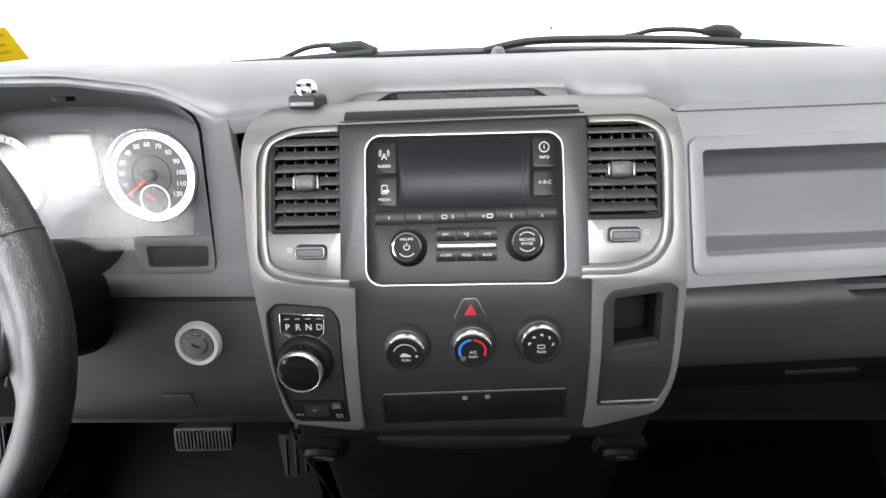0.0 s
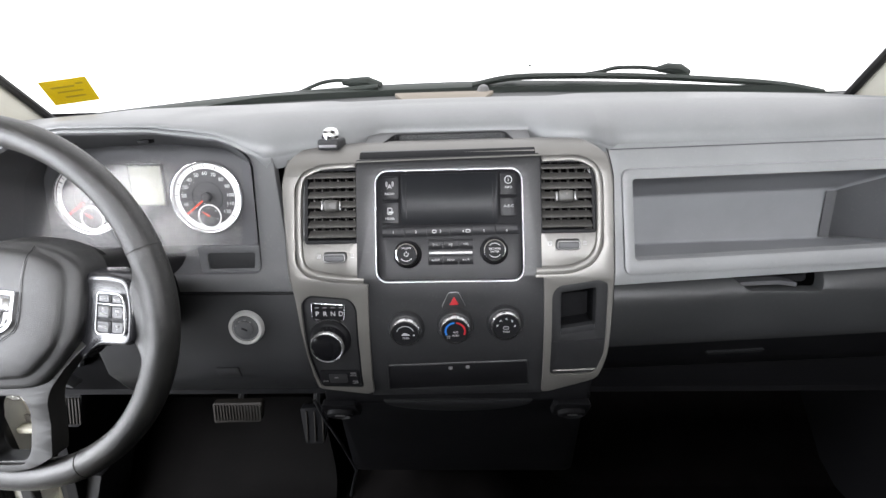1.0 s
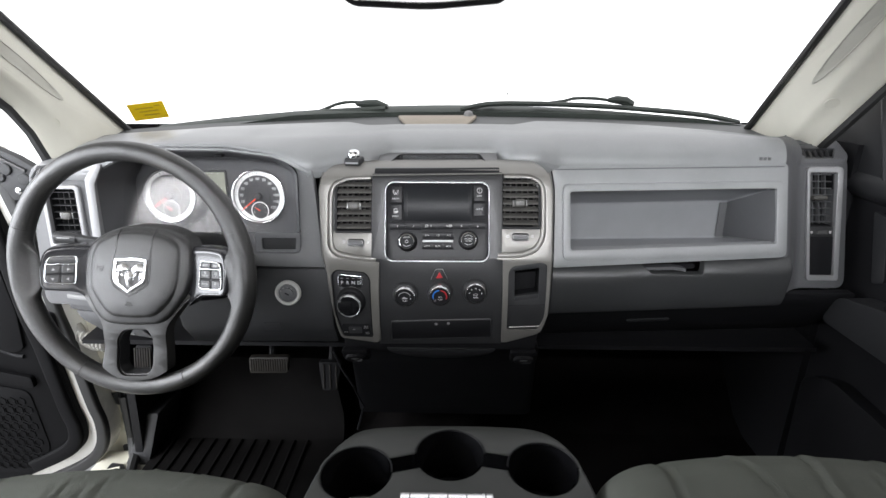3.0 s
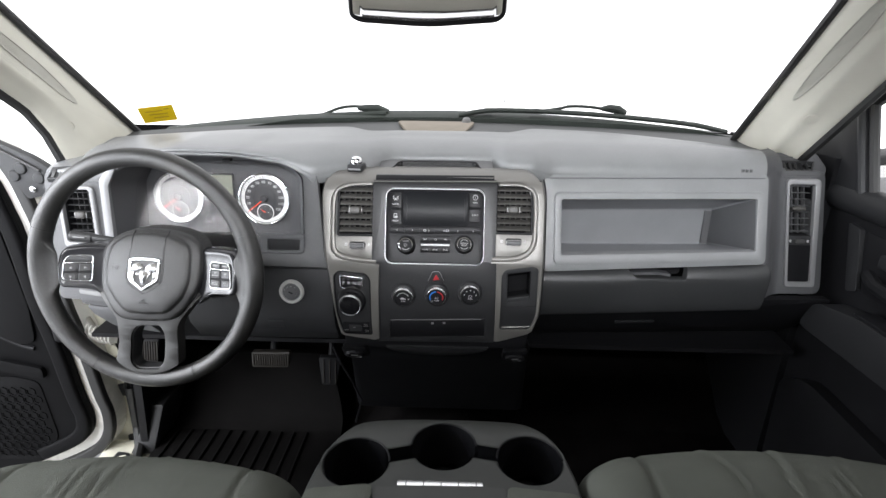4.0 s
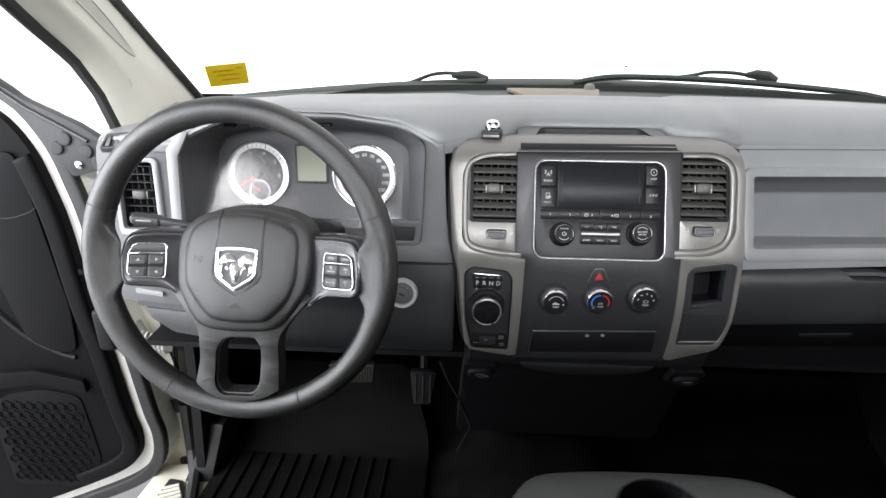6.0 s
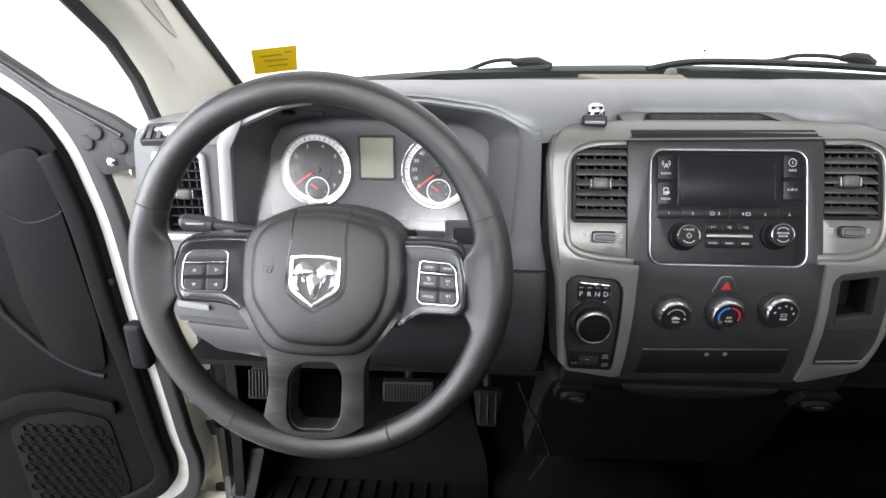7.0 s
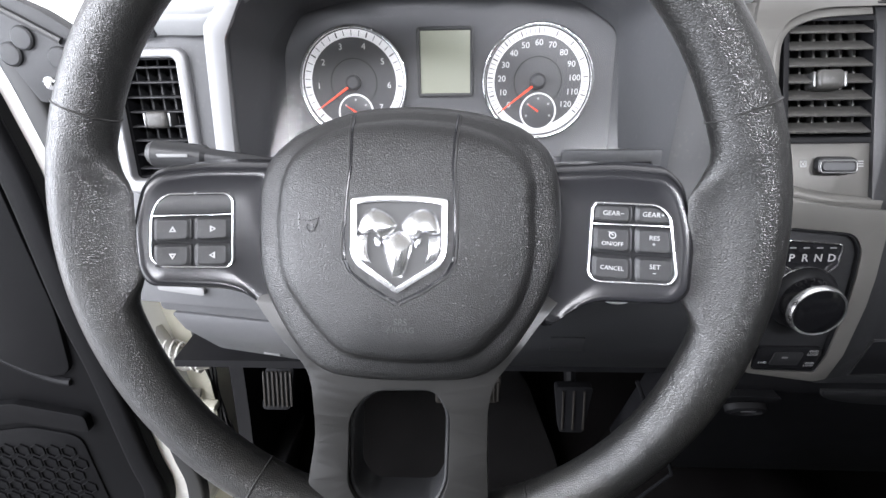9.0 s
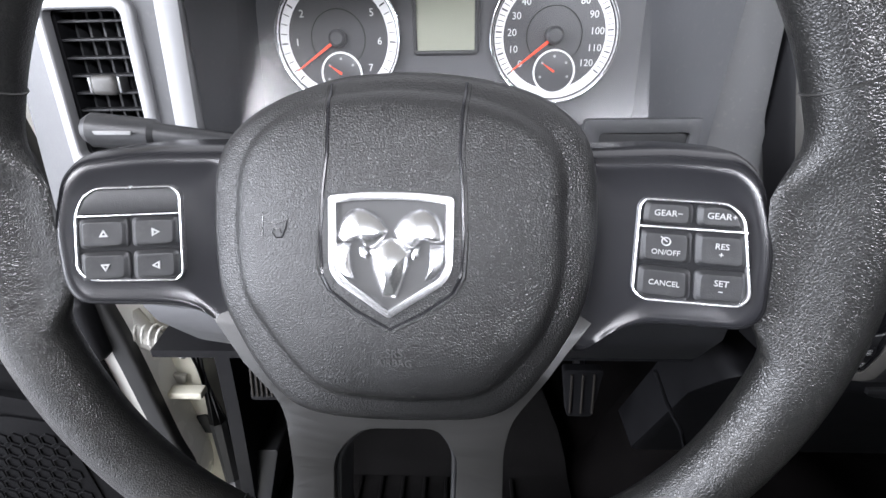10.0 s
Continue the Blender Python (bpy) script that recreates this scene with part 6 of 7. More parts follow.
solo("trim_roof_rail_driver", box(-0.90, -0.80, -0.93, -0.10, 1.70, 1.85, 0.02), CREAM, "cream roof rail over the driver door opening", "roof rail", kind="structure")

# firewall, floor
solo("wall_front", sheet([[Vector((x, y, z)) for x in np.linspace(-0.90, 0.90, 9)] for y, z in ((0.455, 1.378), (0.50, 1.30), (0.52, 0.95), (0.50, 0.72), (0.36, 0.575), (0.30, 0.55))], 0.02, (0, 0.7, -0.7)), CARPET, "black carpeted firewall", "wall", kind="structure", sharp=60)
solo("floor", sheet([[Vector((x, y, 0.55 + 0.10 * math.exp(-(x / 0.17) ** 4))) for x in np.linspace(-0.80, 0.88, 43)] for y in (0.45, 0.30, 0.0, -0.4, -0.8, -1.05)], 0.03, (0, 0, -1)), CARPET, "black carpeted cab floor with raised tunnel", "floor", kind="structure", sharp=60)
solo("ground", panel(circle(0, 0, 60, 48), (), -0.02, 0.0, 0, ()), GROUND, "grey studio floor under the truck", "ground", kind="structure")

# white studio cove in front of the truck and at its sides, glowing by itself
solo("backdrop", sheet([[Vector((r * math.cos(a), r * math.sin(a), z)) for a in np.linspace(radians(-35), radians(215), 60)] for r, z in ((2.9, 0.01), (5.0, 0.03), (6.0, 0.3), (6.5, 1.0), (6.7, 2.2))], 0.02, (0, 0, -1)), COVE, "white studio backdrop curving up, glowing by itself", "backdrop", kind="structure", sharp=60)

solo("trim_rocker", panel(rounded([(-0.93, 0.30), (-0.80, 0.30), (-0.74, 0.552), (-0.90, 0.552)], 0.015), (), 0, 1.15, 0.0, (), lambda a, b, d: Vector((a, 0.20 - d, b))), JAMB, "dusty white painted door sill", "door sill", kind="structure")


def jamb(a, b, d):
    return Vector((a, 0.215 - d, b))


hp = solo("trim_hinge_pillar", panel(rounded([(-0.960, 0.49), (-0.835, 0.50), (-0.832, 0.90), (-0.822, 1.10), (-0.815, 1.31), (-0.905, 1.26), (-0.93, 1.0), (-0.935, 0.80)], 0.01), [], -0.40, 0.0, 0.008, (0.8, 1.0), jamb), JAMB, "dusty off-white painted hinge pillar", "hinge pillar", kind="structure")
for z in (0.545, 0.708):
    part("access_hole", panel(rounded([(-0.862, z - 0.016), (-0.838, z - 0.020), (-0.838, z + 0.020), (-0.862, z + 0.014)], 0.006), (), 0.0, 0.003, 0.0005, (), jamb), SEAL, hp, "dark access hole")
part("tape_flap", panel(rounded([(-0.905, 0.800), (-0.850, 0.797), (-0.846, 0.812), (-0.890, 0.818), (-0.912, 0.760), (-0.916, 0.775)], 0.002), (), 0.004, 0.010, 0.001, (), jamb), TAPE, hp, "torn foil flap")
part("wire_boot", tube([(-0.885, 0.195, 0.93), (-0.865, 0.185, 0.895), (-0.845, 0.19, 0.880), (-0.815, 0.20, 0.872)], [0.012, 0.016, 0.016, 0.012], 12), TAPE, hp, "pale ribbed wire boot")
for k in range(7):
    p = Vector((-0.872 + 0.008 * k, 0.186 + 0.001 * k, 0.905 - 0.0045 * k))
    part("boot_rib", tube([p + Vector((0, 0.0165 * math.cos(q), 0.0165 * math.sin(q))) for q in np.linspace(0, 2 * math.pi, 13)[:-1]], 0.0018, 5, True), PAINT, hp)
part("bracket", box(-0.866, -0.815, 0.18, 0.20, 0.790, 0.802, 0.003, 2, Matrix.Rotation(radians(0), 4, "Z")), JAMB, hp)
part("opening_seal", tube([(-0.822, 0.185, 1.31), (-0.820, 0.19, 1.10), (-0.818, 0.20, 0.90), (-0.822, 0.21, 0.72), (-0.818, 0.20, 0.60), (-0.795, 0.16, 0.568), (-0.752, 0.05, 0.562), (-0.745, -0.60, 0.562)], 0.013, 8), SEAL, hp, "black door opening seal")

kick = solo("trim_kick_panel", sheet([[Vector((-0.772 + 0.03 * math.sin((z - 0.55) * 3), y, z)) for z in np.linspace(0.55, 1.06, 9)] for y in (0.16, 0.20, 0.30, 0.50)], 0.02, (-1, 0, 0)), BLACK, "black kick panel in driver footwell", "kick panel", kind="structure", sharp=60)
solo("trim_kick_panel_passenger", sheet([[Vector((0.822, y, z)) for z in np.linspace(0.55, 1.365, 5)] for y in (0.16, 0.25, 0.60)], 0.02, (1, 0, 0)), BLACK, "black kick panel in passenger footwell", "kick panel", kind="structure")

# ribbed scuff plate on the sill
sp = thing("scuff_plate", (-0.82, 0.0, 0.555), "pale ribbed metal scuff plate on the door sill", "scuff plate")
part("plate", panel(rounded([(-0.860, -0.75), (-0.765, -0.75), (-0.765, 0.06), (-0.815, 0.145), (-0.850, 0.150)], 0.006), (), 0.553, 0.558, 0.002, (), flat), DARK, sp)
for k in range(60):
    y = 0.135 - 0.0125 * k
    wdt = 0.0 if y < 0.06 else (y - 0.06) * 0.6
    part("rib", box(-0.852, -0.773 - wdt, y - 0.0038, y + 0.0038, 0.557, 0.5625, 0.0015, 1, Matrix.Translation((-0.81, y, 0)) @ Matrix.Rotation(radians(24), 4, "Z") @ Matrix.Translation((0.81, -y, 0))), JAMB, sp)


# ---- driver door, standing open ----
def door(a, b, d):
    return Vector((a, 0.165 - d, b))


def offset(pts, o):
    out = []
    for k, p in enumerate(pts):
        a, c = Vector(pts[max(0, k - 1)]), Vector(pts[min(len(pts) - 1, k + 1)])
        t = (c - a).normalized()
        out.append((p[0] - t.y * o, p[1] + t.x * o))
    return out


def band(pts, o0, o1):
    return offset(pts, o0) + offset(pts, o1)[::-1]


def smooth(pts, n=5):
    out = []
    for k in range(len(pts) - 1):
        p0, p1, p2, p3 = (Vector(pts[max(0, min(len(pts) - 1, k + j))]) for j in (-1, 0, 1, 2))
        for j in range(n):
            t = j / n
            q = 0.5 * ((2 * p1) + (p2 - p0) * t + (2 * p0 - 5 * p1 + 4 * p2 - p3) * t * t + (3 * p1 - p0 - 3 * p2 + p3) * t ** 3)
            out.append((q.x, q.y))
    return out + [tuple(pts[-1])]


EDGE = smooth([(-1.16, 1.463), (-1.10, 1.428), (-1.049, 1.393), (-1.000, 1.355), (-0.964, 1.295), (-0.946, 1.225), (-0.934, 1.150), (-0.924, 0.987), (-0.911, 0.893), (-0.897, 0.730), (-0.888, 0.668), (-0.900, 0.610), (-0.945, 0.563), (-1.05, 0.508), (-1.224, 0.428), (-1.45, 0.33)])
dl = thing("truck_door", (-0.90, 0.19, 0.55), "open driver door with dark grey trim and white painted edge", "door")
part("door_shell", panel(offset(EDGE, 0.040) + [(-1.75, 0.30), (-1.75, 1.48)], (), -0.050, -0.006, 0.004, (), door), PAINT, dl, "white painted door shell")
part("edge_seal", panel(band(EDGE, 0.012, 0.040), (), -0.006, 0.010, 0.006, (), door, 3), SEAL, dl, "black rubber edge seal")
part("door_trim", panel([(p[0], p[1]) for p in offset(EDGE, -0.014)] + [(-1.75, 0.36), (-1.75, 1.46)], (), -0.004, 0.012, 0.006, (), door, 3), DOORSHADE, dl, "black moulded door trim")
part("trim_rim", panel(band([p for p in EDGE if p[1] < 1.30 and p[1] > 0.50], -0.052, -0.016), (), 0.010, 0.022, 0.008, (), door, 3), DOORSHADE, dl, "raised dark rim of the door trim")
part("upper_pad", panel(rounded([(-1.108, 1.030), (-1.108, 1.215), (-1.085, 1.270), (-1.045, 1.291), (-1.008, 1.293), (-0.997, 1.250), (-0.990, 1.157), (-0.976, 0.985), (-0.985, 0.885), (-1.030, 0.880), (-1.085, 0.910)], 0.02), (), 0.012, 0.019, 0.005, (), door, 3), DOORSHADE, dl, "moulded upper trim pad")
part("trim_groove", tube([door(a, b, 0.019) for a, b in smooth([(-1.110, 1.200), (-1.062, 1.168), (-1.01, 1.178), (-0.990, 1.190)])], 0.0012, 6), BLACK, dl)
part("trim_groove", tube([door(a, b, 0.013) for a, b in smooth([(-1.25, 1.16), (-1.165, 1.02), (-1.150, 0.985), (-1.090, 0.915), (-1.03, 0.878), (-0.995, 0.868)])], 0.006, 8), BLACK, dl, "dark groove across the trim")
part("map_shelf", panel(rounded([(-1.30, 0.735), (-1.235, 0.795), (-1.170, 0.825), (-1.084, 0.836), (-0.985, 0.815), (-0.985, 0.785), (-1.084, 0.803), (-1.170, 0.788), (-1.235, 0.757), (-1.30, 0.690)], 0.008), (), 0.010, 0.024, 0.005, (), door, 3), DOORSHADE, dl, "raised band over the speaker")
SPK = rounded([(-1.225, 0.52), (-1.225, 0.735), (-1.165, 0.772), (-1.084, 0.786), (-1.010, 0.770), (-1.000, 0.60), (-1.06, 0.52)], 0.02)
grille = part("speaker_grille", panel(SPK, (), 0.010, 0.015, 0.003, (), door), DOORSHADE, dl, "dark honeycomb speaker grille")
for i in range(9):
    for j in range(9):
        hx, hz = -1.205 + 0.024 * i + (0.012 if j % 2 else 0), 0.545 + 0.0245 * j
        if hx < -1.02 and hz < 0.76 - 0.35 * max(0, -1.16 - hx) * 1.5:
            part("grille_cell", ring([(hx + 0.0125 * math.cos(radians(60 * q + 30)), hz + 0.0125 * math.sin(radians(60 * q + 30))) for q in range(6)], 0.0018, 0.014, 0.0175, 0.0006, door), DOORSHADE, grille)
part("wire_boot", box(-0.930, -0.893, 0.135, 0.165, 0.893, 0.985, 0.010, 3), BLACK, dl, "black rubber wiring boot")
part("strap_hole", panel(circle(-0.940, 1.06, 0.006, 12), (), 0.010, 0.014, 0.001, (), door), BLACK, dl)
SAIL = rounded([(-1.20, 1.485), (-1.041, 1.432), (-0.965, 1.381), (-0.882, 1.343), (-0.845, 1.318), (-0.832, 1.296), (-0.845, 1.262), (-0.908, 1.248), (-0.930, 1.290), (-0.962, 1.345), (-1.045, 1.412), (-1.20, 1.470)], 0.008)
sail = part("sail_panel", panel(SAIL, (), -0.006, 0.012, 0.005, (), door, 3), DASHLO, dl, "dark grey mirror corner cover")
part("sail_ridge", tube([door(a, b, 0.013) for a, b in ((-1.15, 1.468), (-1.04, 1.423), (-0.965, 1.368), (-0.905, 1.335), (-0.865, 1.312))], 0.004, 8), DARK, sail)
for x, z in ((-0.907, 1.316), (-0.872, 1.295), (-0.853, 1.273), (-0.925, 1.300)):
    part("plug", lathe([(0.0125, 0), (0.0125, 0.003), (0.0105, 0.0045), (0, 0.005)], at(door, x, z, 0.0115), 20), DASHLO, sail)
part("mirror_bolt", lathe([(0.0075, 0), (0.007, 0.004), (0.004, 0.006), (0, 0.0065)], at(door, -0.8905, 1.270, 0.0115), 16), CHROME, sail, "bright bolt head")


# ---- passenger door, shut ----
def rdoor(a, b, d):
    return Vector((0.838 - d, a, b))


dr = thing("truck_door", (0.86, -0.30, 0.55), "closed passenger door with charcoal trim", "door")
part("door_trim", panel(rounded([(0.30, 0.52), (0.30, 1.318), (0.10, 1.312), (-0.80, 1.300), (-0.80, 0.52)], 0.02), (), -0.040, 0.0, 0.010, (), rdoor, 3), BLACK, dr, "charcoal moulded door trim")
part("upper_roll", tube([rdoor(a, 1.288 + 0.01 * a, -0.012) for a in np.linspace(0.26, -0.80, 20)], 0.030, 12), DOORTRIM, dr, "soft upper roll of the door trim")
part("sail_panel", panel(rounded([(0.30, 1.300), (0.285, 1.345), (0.215, 1.432), (0.175, 1.478), (0.150, 1.470), (0.090, 1.318), (0.095, 1.300)], 0.010), (), -0.02, 0.006, 0.006, (), rdoor, 3), DOORTRIM, dr, "black mirror corner cover")
part("window_post", tube([rdoor(0.084, 1.300, 0.0), rdoor(0.122, 1.40, 0.0), rdoor(0.148, 1.470, 0.0)], 0.010, 10), DASHLO, dr, "grey window guide")
part("window_post", tube([rdoor(0.066, 1.300, -0.008), rdoor(0.104, 1.40, -0.008), rdoor(0.132, 1.480, -0.008)], 0.009, 8), SEAL, dr)
part("window_frame", tube([rdoor(0.205, 1.440, -0.010), rdoor(0.11, 1.505, -0.010), rdoor(-0.03, 1.60, -0.010), rdoor(-0.16, 1.68, -0.014), rdoor(-0.80, 1.70, -0.02)], 0.019, 10), SEAL, dr, "black window frame")
pane = part("pane", panel([(0.08, 1.300), (0.135, 1.480), (-0.03, 1.59), (-0.16, 1.67), (-0.80, 1.69), (-0.80, 1.300)], (), -0.018, -0.014, 0, (), rdoor), WINDOW, dr, "clear window pane")
pane.visible_shadow = False
part("pull_trim", panel(rounded([(0.088, 1.250), (0.055, 1.246), (0.022, 1.128), (0.048, 1.118)], 0.006), (), 0.0, 0.010, 0.004, (), rdoor, 3), DOORTRIM, dr, "grey upright trim of the handle recess")
part("handle_recess", panel(rounded([(0.052, 1.244), (-0.30, 1.236), (-0.30, 1.10), (0.020, 1.128)], 0.014), (), -0.006, 0.002, 0.001, (), rdoor), BLACK, dr)
part("inner_handle", box(0.822, 0.834, -0.075, -0.012, 1.192, 1.218, 0.005, 3), DOORTRIM, dr, "grey inner door handle")
part("grab_bar", tube([rdoor(a, b, d) for a, b, d in ((0.015, 1.165, 0.0), (-0.03, 1.160, 0.020), (-0.20, 1.150, 0.028), (-0.40, 1.150, 0.020))], 0.013, 10), BLACK, dr)
part("armrest", panel(rounded([(0.09, 1.02), (0.06, 1.085), (-0.05, 1.105), (-0.70, 1.10), (-0.70, 1.02)], 0.02), (), -0.01, 0.055, 0.014, (), rdoor, 4), DOORTRIM, dr, "moulded armrest")
part("switch_pod", box(0.785, 0.825, -0.16, -0.04, 1.104, 1.112, 0.003, 2), GLOSS, dr, "window switch pod")
part("map_pocket", panel(rounded([(0.12, 0.60), (0.13, 0.86), (0.05, 0.90), (-0.70, 0.86), (-0.70, 0.60)], 0.03), (), 0.0, 0.03, 0.012, (), rdoor, 3), BLACK, dr)
om = thing("door_mirror", (1.0, 0.25, 1.25), "dark grey outside mirror beyond the passenger window", "door mirror")
part("housing", dome(rounded([(0.955, 1.225), (1.19, 1.225), (1.20, 1.36), (1.16, 1.375), (0.955, 1.352)], 0.02), [(0.9, -0.07), (1.0, -0.03), (1.0, 0.02), (0.96, 0.028), (0.9, 0.03)], lambda a, b, d: Vector((a, 0.29 - d, b))), DASHLO, om, sharp=50)
part("mirror_face", panel(rounded([(0.985, 1.245), (1.17, 1.245), (1.17, 1.345), (0.985, 1.335)], 0.012), (), 0.028, 0.034, 0.001, (), lambda a, b, d: Vector((a, 0.29 - d, b))), MIRROR, om)
part("arm", box(0.86, 1.02, 0.27, 0.32, 1.235, 1.275, 0.012, 3), BLACK, om)


# ---- seats ----
def seat(name, x0, x1, yf, top, label, folds, torn=False):
    s = thing(name, ((x0 + x1) / 2, yf - 0.3, 0.62), label, "seat", "front seats")
    rows = []
    nx = 131
    for k in range(nx):
        u = -1 + 2 * k / (nx - 1)
        x = (x0 + x1) / 2 + (x1 - x0) / 2 * math.copysign(abs(u) ** 0.92, u)
        edge = (1 - abs(u) ** 11) ** 0.5 if abs(u) < 1 else 0
        bol = 0.004 * math.exp(-((abs(u) - 0.80) / 0.14) ** 2) - 0.004 * math.exp(-((abs(u) - 0.66) / 0.02) ** 2)
        h = top - 0.055 * (1 - edge) + bol - 0.012 * u * u
        bow = 0.030 * (1 - u * u)
        row = []
        for j in range(22):
            t = j / 21
            if t < 0.5:
                a = radians(-40 + 130 * (t / 0.5))
                y = yf + bow - 0.085 + 0.085 * math.cos(a)
                z = h - 0.085 + 0.085 * math.sin(a)
            else:
                q = (t - 0.5) / 0.5
                y = yf + bow - 0.085 - 0.45 * q
                z = h - 0.045 * q + 0.0015 * noise.noise(Vector((x * 30, y * 22, 3)))
            for u0, lean, deep in folds:
                f = u - u0 - lean * (y - yf)
                fade = deep * min(1, t * 4) * max(0, 1 - 2.6 * max(0, t - 0.55))
                z += fade * (0.6 * math.exp(-((f - 0.03) / 0.03) ** 2) - math.exp(-(f / 0.013) ** 2))
            row.append(Vector((x, y, z)))
        row.insert(0, Vector((x, yf - 0.03, h - 0.26)))
        rows.append(row)
    part("cushion", sheet(rows, 0.02, (0, -0.3, -0.7)), CLOTH, s, "creased grey cloth cushion", sharp=70)
    part("seat_base", box(x0 + 0.03, x1 - 0.03, yf - 0.55, yf - 0.07, 0.62, top - 0.13, 0.03, 3), BLACK, s)
    for f in (-0.66, 0.66):
        x = (x0 + x1) / 2 + (x1 - x0) / 2 * f
        b0 = 0.030 * (1 - f * f)
        zt = top - 0.012 * f * f - 0.009
        part("seam", tube([(x, yf + b0 - 0.085 + 0.085 * math.cos(radians(a)), zt - 0.085 + 0.0855 * math.sin(radians(a))) for a in range(-30, 91, 12)] + [(x, yf + b0 - 0.085 - 0.45 * q, zt - 0.045 * q + 0.0005) for q in (0.15, 0.35, 0.6, 1.0)], 0.0016, 6), CONSOLE, s)
    if torn:
        part("torn_foam", dome([(x0 + 0.020 + 0.040 * math.cos(q) * (1 + 0.2 * math.sin(3 * q)), yf - 0.085 + 0.050 * math.sin(q) * (1 + 0.15 * math.cos(2 * q))) for q in np.linspace(0, 2 * math.pi, 19)[:-1]], [(1.0, -0.03), (1.0, 0.004), (0.8, 0.010), (0.5, 0.009), (0.2, 0.011)], lambda a, b, d: Vector((a, b, top - 0.037 + 0.55 * (a - x0 - 0.03) + d + 0.004 * noise.noise(Vector((a * 90, b * 90, 1)))))), FOAM, s, "yellow foam showing through a tear")


seat("driver_seat", -0.655, -0.180, -0.318, 1.000, "grey cloth driver seat with torn corner showing yellow foam", [(-0.62, 1.9, 0.004), (-0.13, 1.7, 0.005), (0.07, 2.2, 0.006), (0.36, 0.8, 0.002)], True)
seat("passenger_seat", 0.222, 0.720, -0.316, 1.043, "creased grey cloth passenger seat beside the console", [(-0.30, -1.2, 0.004), (0.05, 0.6, 0.005), (0.40, 1.6, 0.004)])


# ---- centre console with cup holders ----
cc = thing("center_console", (0.028, -0.45, 0.64), "grey plastic centre console with three cup holders and armrest lid", "centre console")
CUPS = [(-0.0985, -0.3335, 0.0470), (0.0270, -0.2965, 0.0480), (0.1530, -0.3200, 0.0470)]
CO = smooth([(-0.160, -0.70), (-0.160, -0.50), (-0.159, -0.40), (-0.151, -0.332), (-0.135, -0.284), (-0.104, -0.248), (-0.045, -0.234), (0.025, -0.229), (0.105, -0.230), (0.156, -0.241), (0.194, -0.279), (0.211, -0.342), (0.215, -0.40), (0.216, -0.50), (0.216, -0.70)], 3)


def cup_loop(grow=0.0, half=0.0125):
    out = []
    def arc(c, a0, a1, n=14):
        return [(c[0] + (c[2] + grow) * math.cos(a0 + (a1 - a0) * k / n), c[1] + (c[2] + grow) * math.sin(a0 + (a1 - a0) * k / n)) for k in range(n + 1)]
    L, M_, R = CUPS
    da = math.asin(half / 0.047)
    lm = math.atan2(M_[1] - L[1], M_[0] - L[0])
    mr = math.atan2(R[1] - M_[1], R[0] - M_[0])
    out += arc(L, lm + da, lm + 2 * math.pi - da, 26)
    out += arc(M_, lm + math.pi + da, mr + 2 * math.pi - da)
    out += arc(R, mr + math.pi + da, mr + 3 * math.pi - da, 26)
    out += arc(M_, mr + da, lm + math.pi - da)
    return out


top = lambda a, b, d: Vector((a, b, 1.000 + d - 6.0 * max(0, b + 0.262) ** 2))
CL = cup_loop()
part("top_plate", panel(CO, [CL], -0.03, 0.0, 0.008, (-0.26, -0.245), top, 3), CONSOLE, cc, "grey cup holder plate")
b = bmesh.new()
lv = []
for sc, dz in ((0.985, -0.001), (0.98, -0.03), (0.94, -0.085)):
    row = []
    for p in CL:
        c = min(CUPS, key=lambda q: (q[0] - p[0]) ** 2 + (q[1] - p[1]) ** 2)
        row.append(b.verts.new((c[0] + (p[0] - c[0]) * sc, c[1] + (p[1] - c[1]) * sc, 1.0 + dz)))
    lv.append(row)
for r0, r1 in zip(lv, lv[1:]):
    for k in range(len(r0)):
        b.faces.new((r0[k - 1], r0[k], r1[k], r1[k - 1]))
bmesh.ops.triangle_fill(b, use_beauty=True, edges=[e for e in b.edges if all(v in lv[-1] for v in e.verts)], normal=(0, 0, 1))
part("cup_well", b, POLISH, cc, "glossy black cup wells", sharp=50)
for c in CUPS:
    part("cup_rim", tube([(c[0] + (c[2] + 0.0005) * math.cos(q), c[1] + (c[2] + 0.0005) * math.sin(q), 0.9995) for q in np.linspace(0, math.pi, 24)], 0.0014, 6), BLACK, cc)
    part("cup_floor", lathe([(0.043, 0), (0.040, 0.004), (0.012, 0.003), (0, 0.003)], Matrix.Translation((c[0], c[1], 0.916))), BLACK, cc)
    for q in (215, 325):
        part("grip_finger", dome([(0.008 * math.cos(a), 0.020 * math.sin(a)) for a in np.linspace(0, 2 * math.pi, 17)[:-1]], [(1, -0.002), (1, 0.003), (0.7, 0.006), (0.3, 0.007)], lambda a, b, d, c=c, q=q: Vector((c[0] + (c[2] - d - 0.001) * math.cos(radians(q) + a / 0.045), c[1] + (c[2] - d - 0.001) * math.sin(radians(q) + a / 0.045), 0.960 + b))), GLOSS, cc)
rows = []
for z, g in ((0.985, 0.002), (0.90, 0.006), (0.62, 0.0)):
    rows.append([Vector((0.028 + (p[0] - 0.028) * (1 + g), p[1] - (0.985 - z) * 0.10, z)) for p in CO])
part("console_body", sheet(rows), CONSOLE, cc, sharp=50)
lidm = lambda a, b, d: Vector((a, b, 1.0 + d))
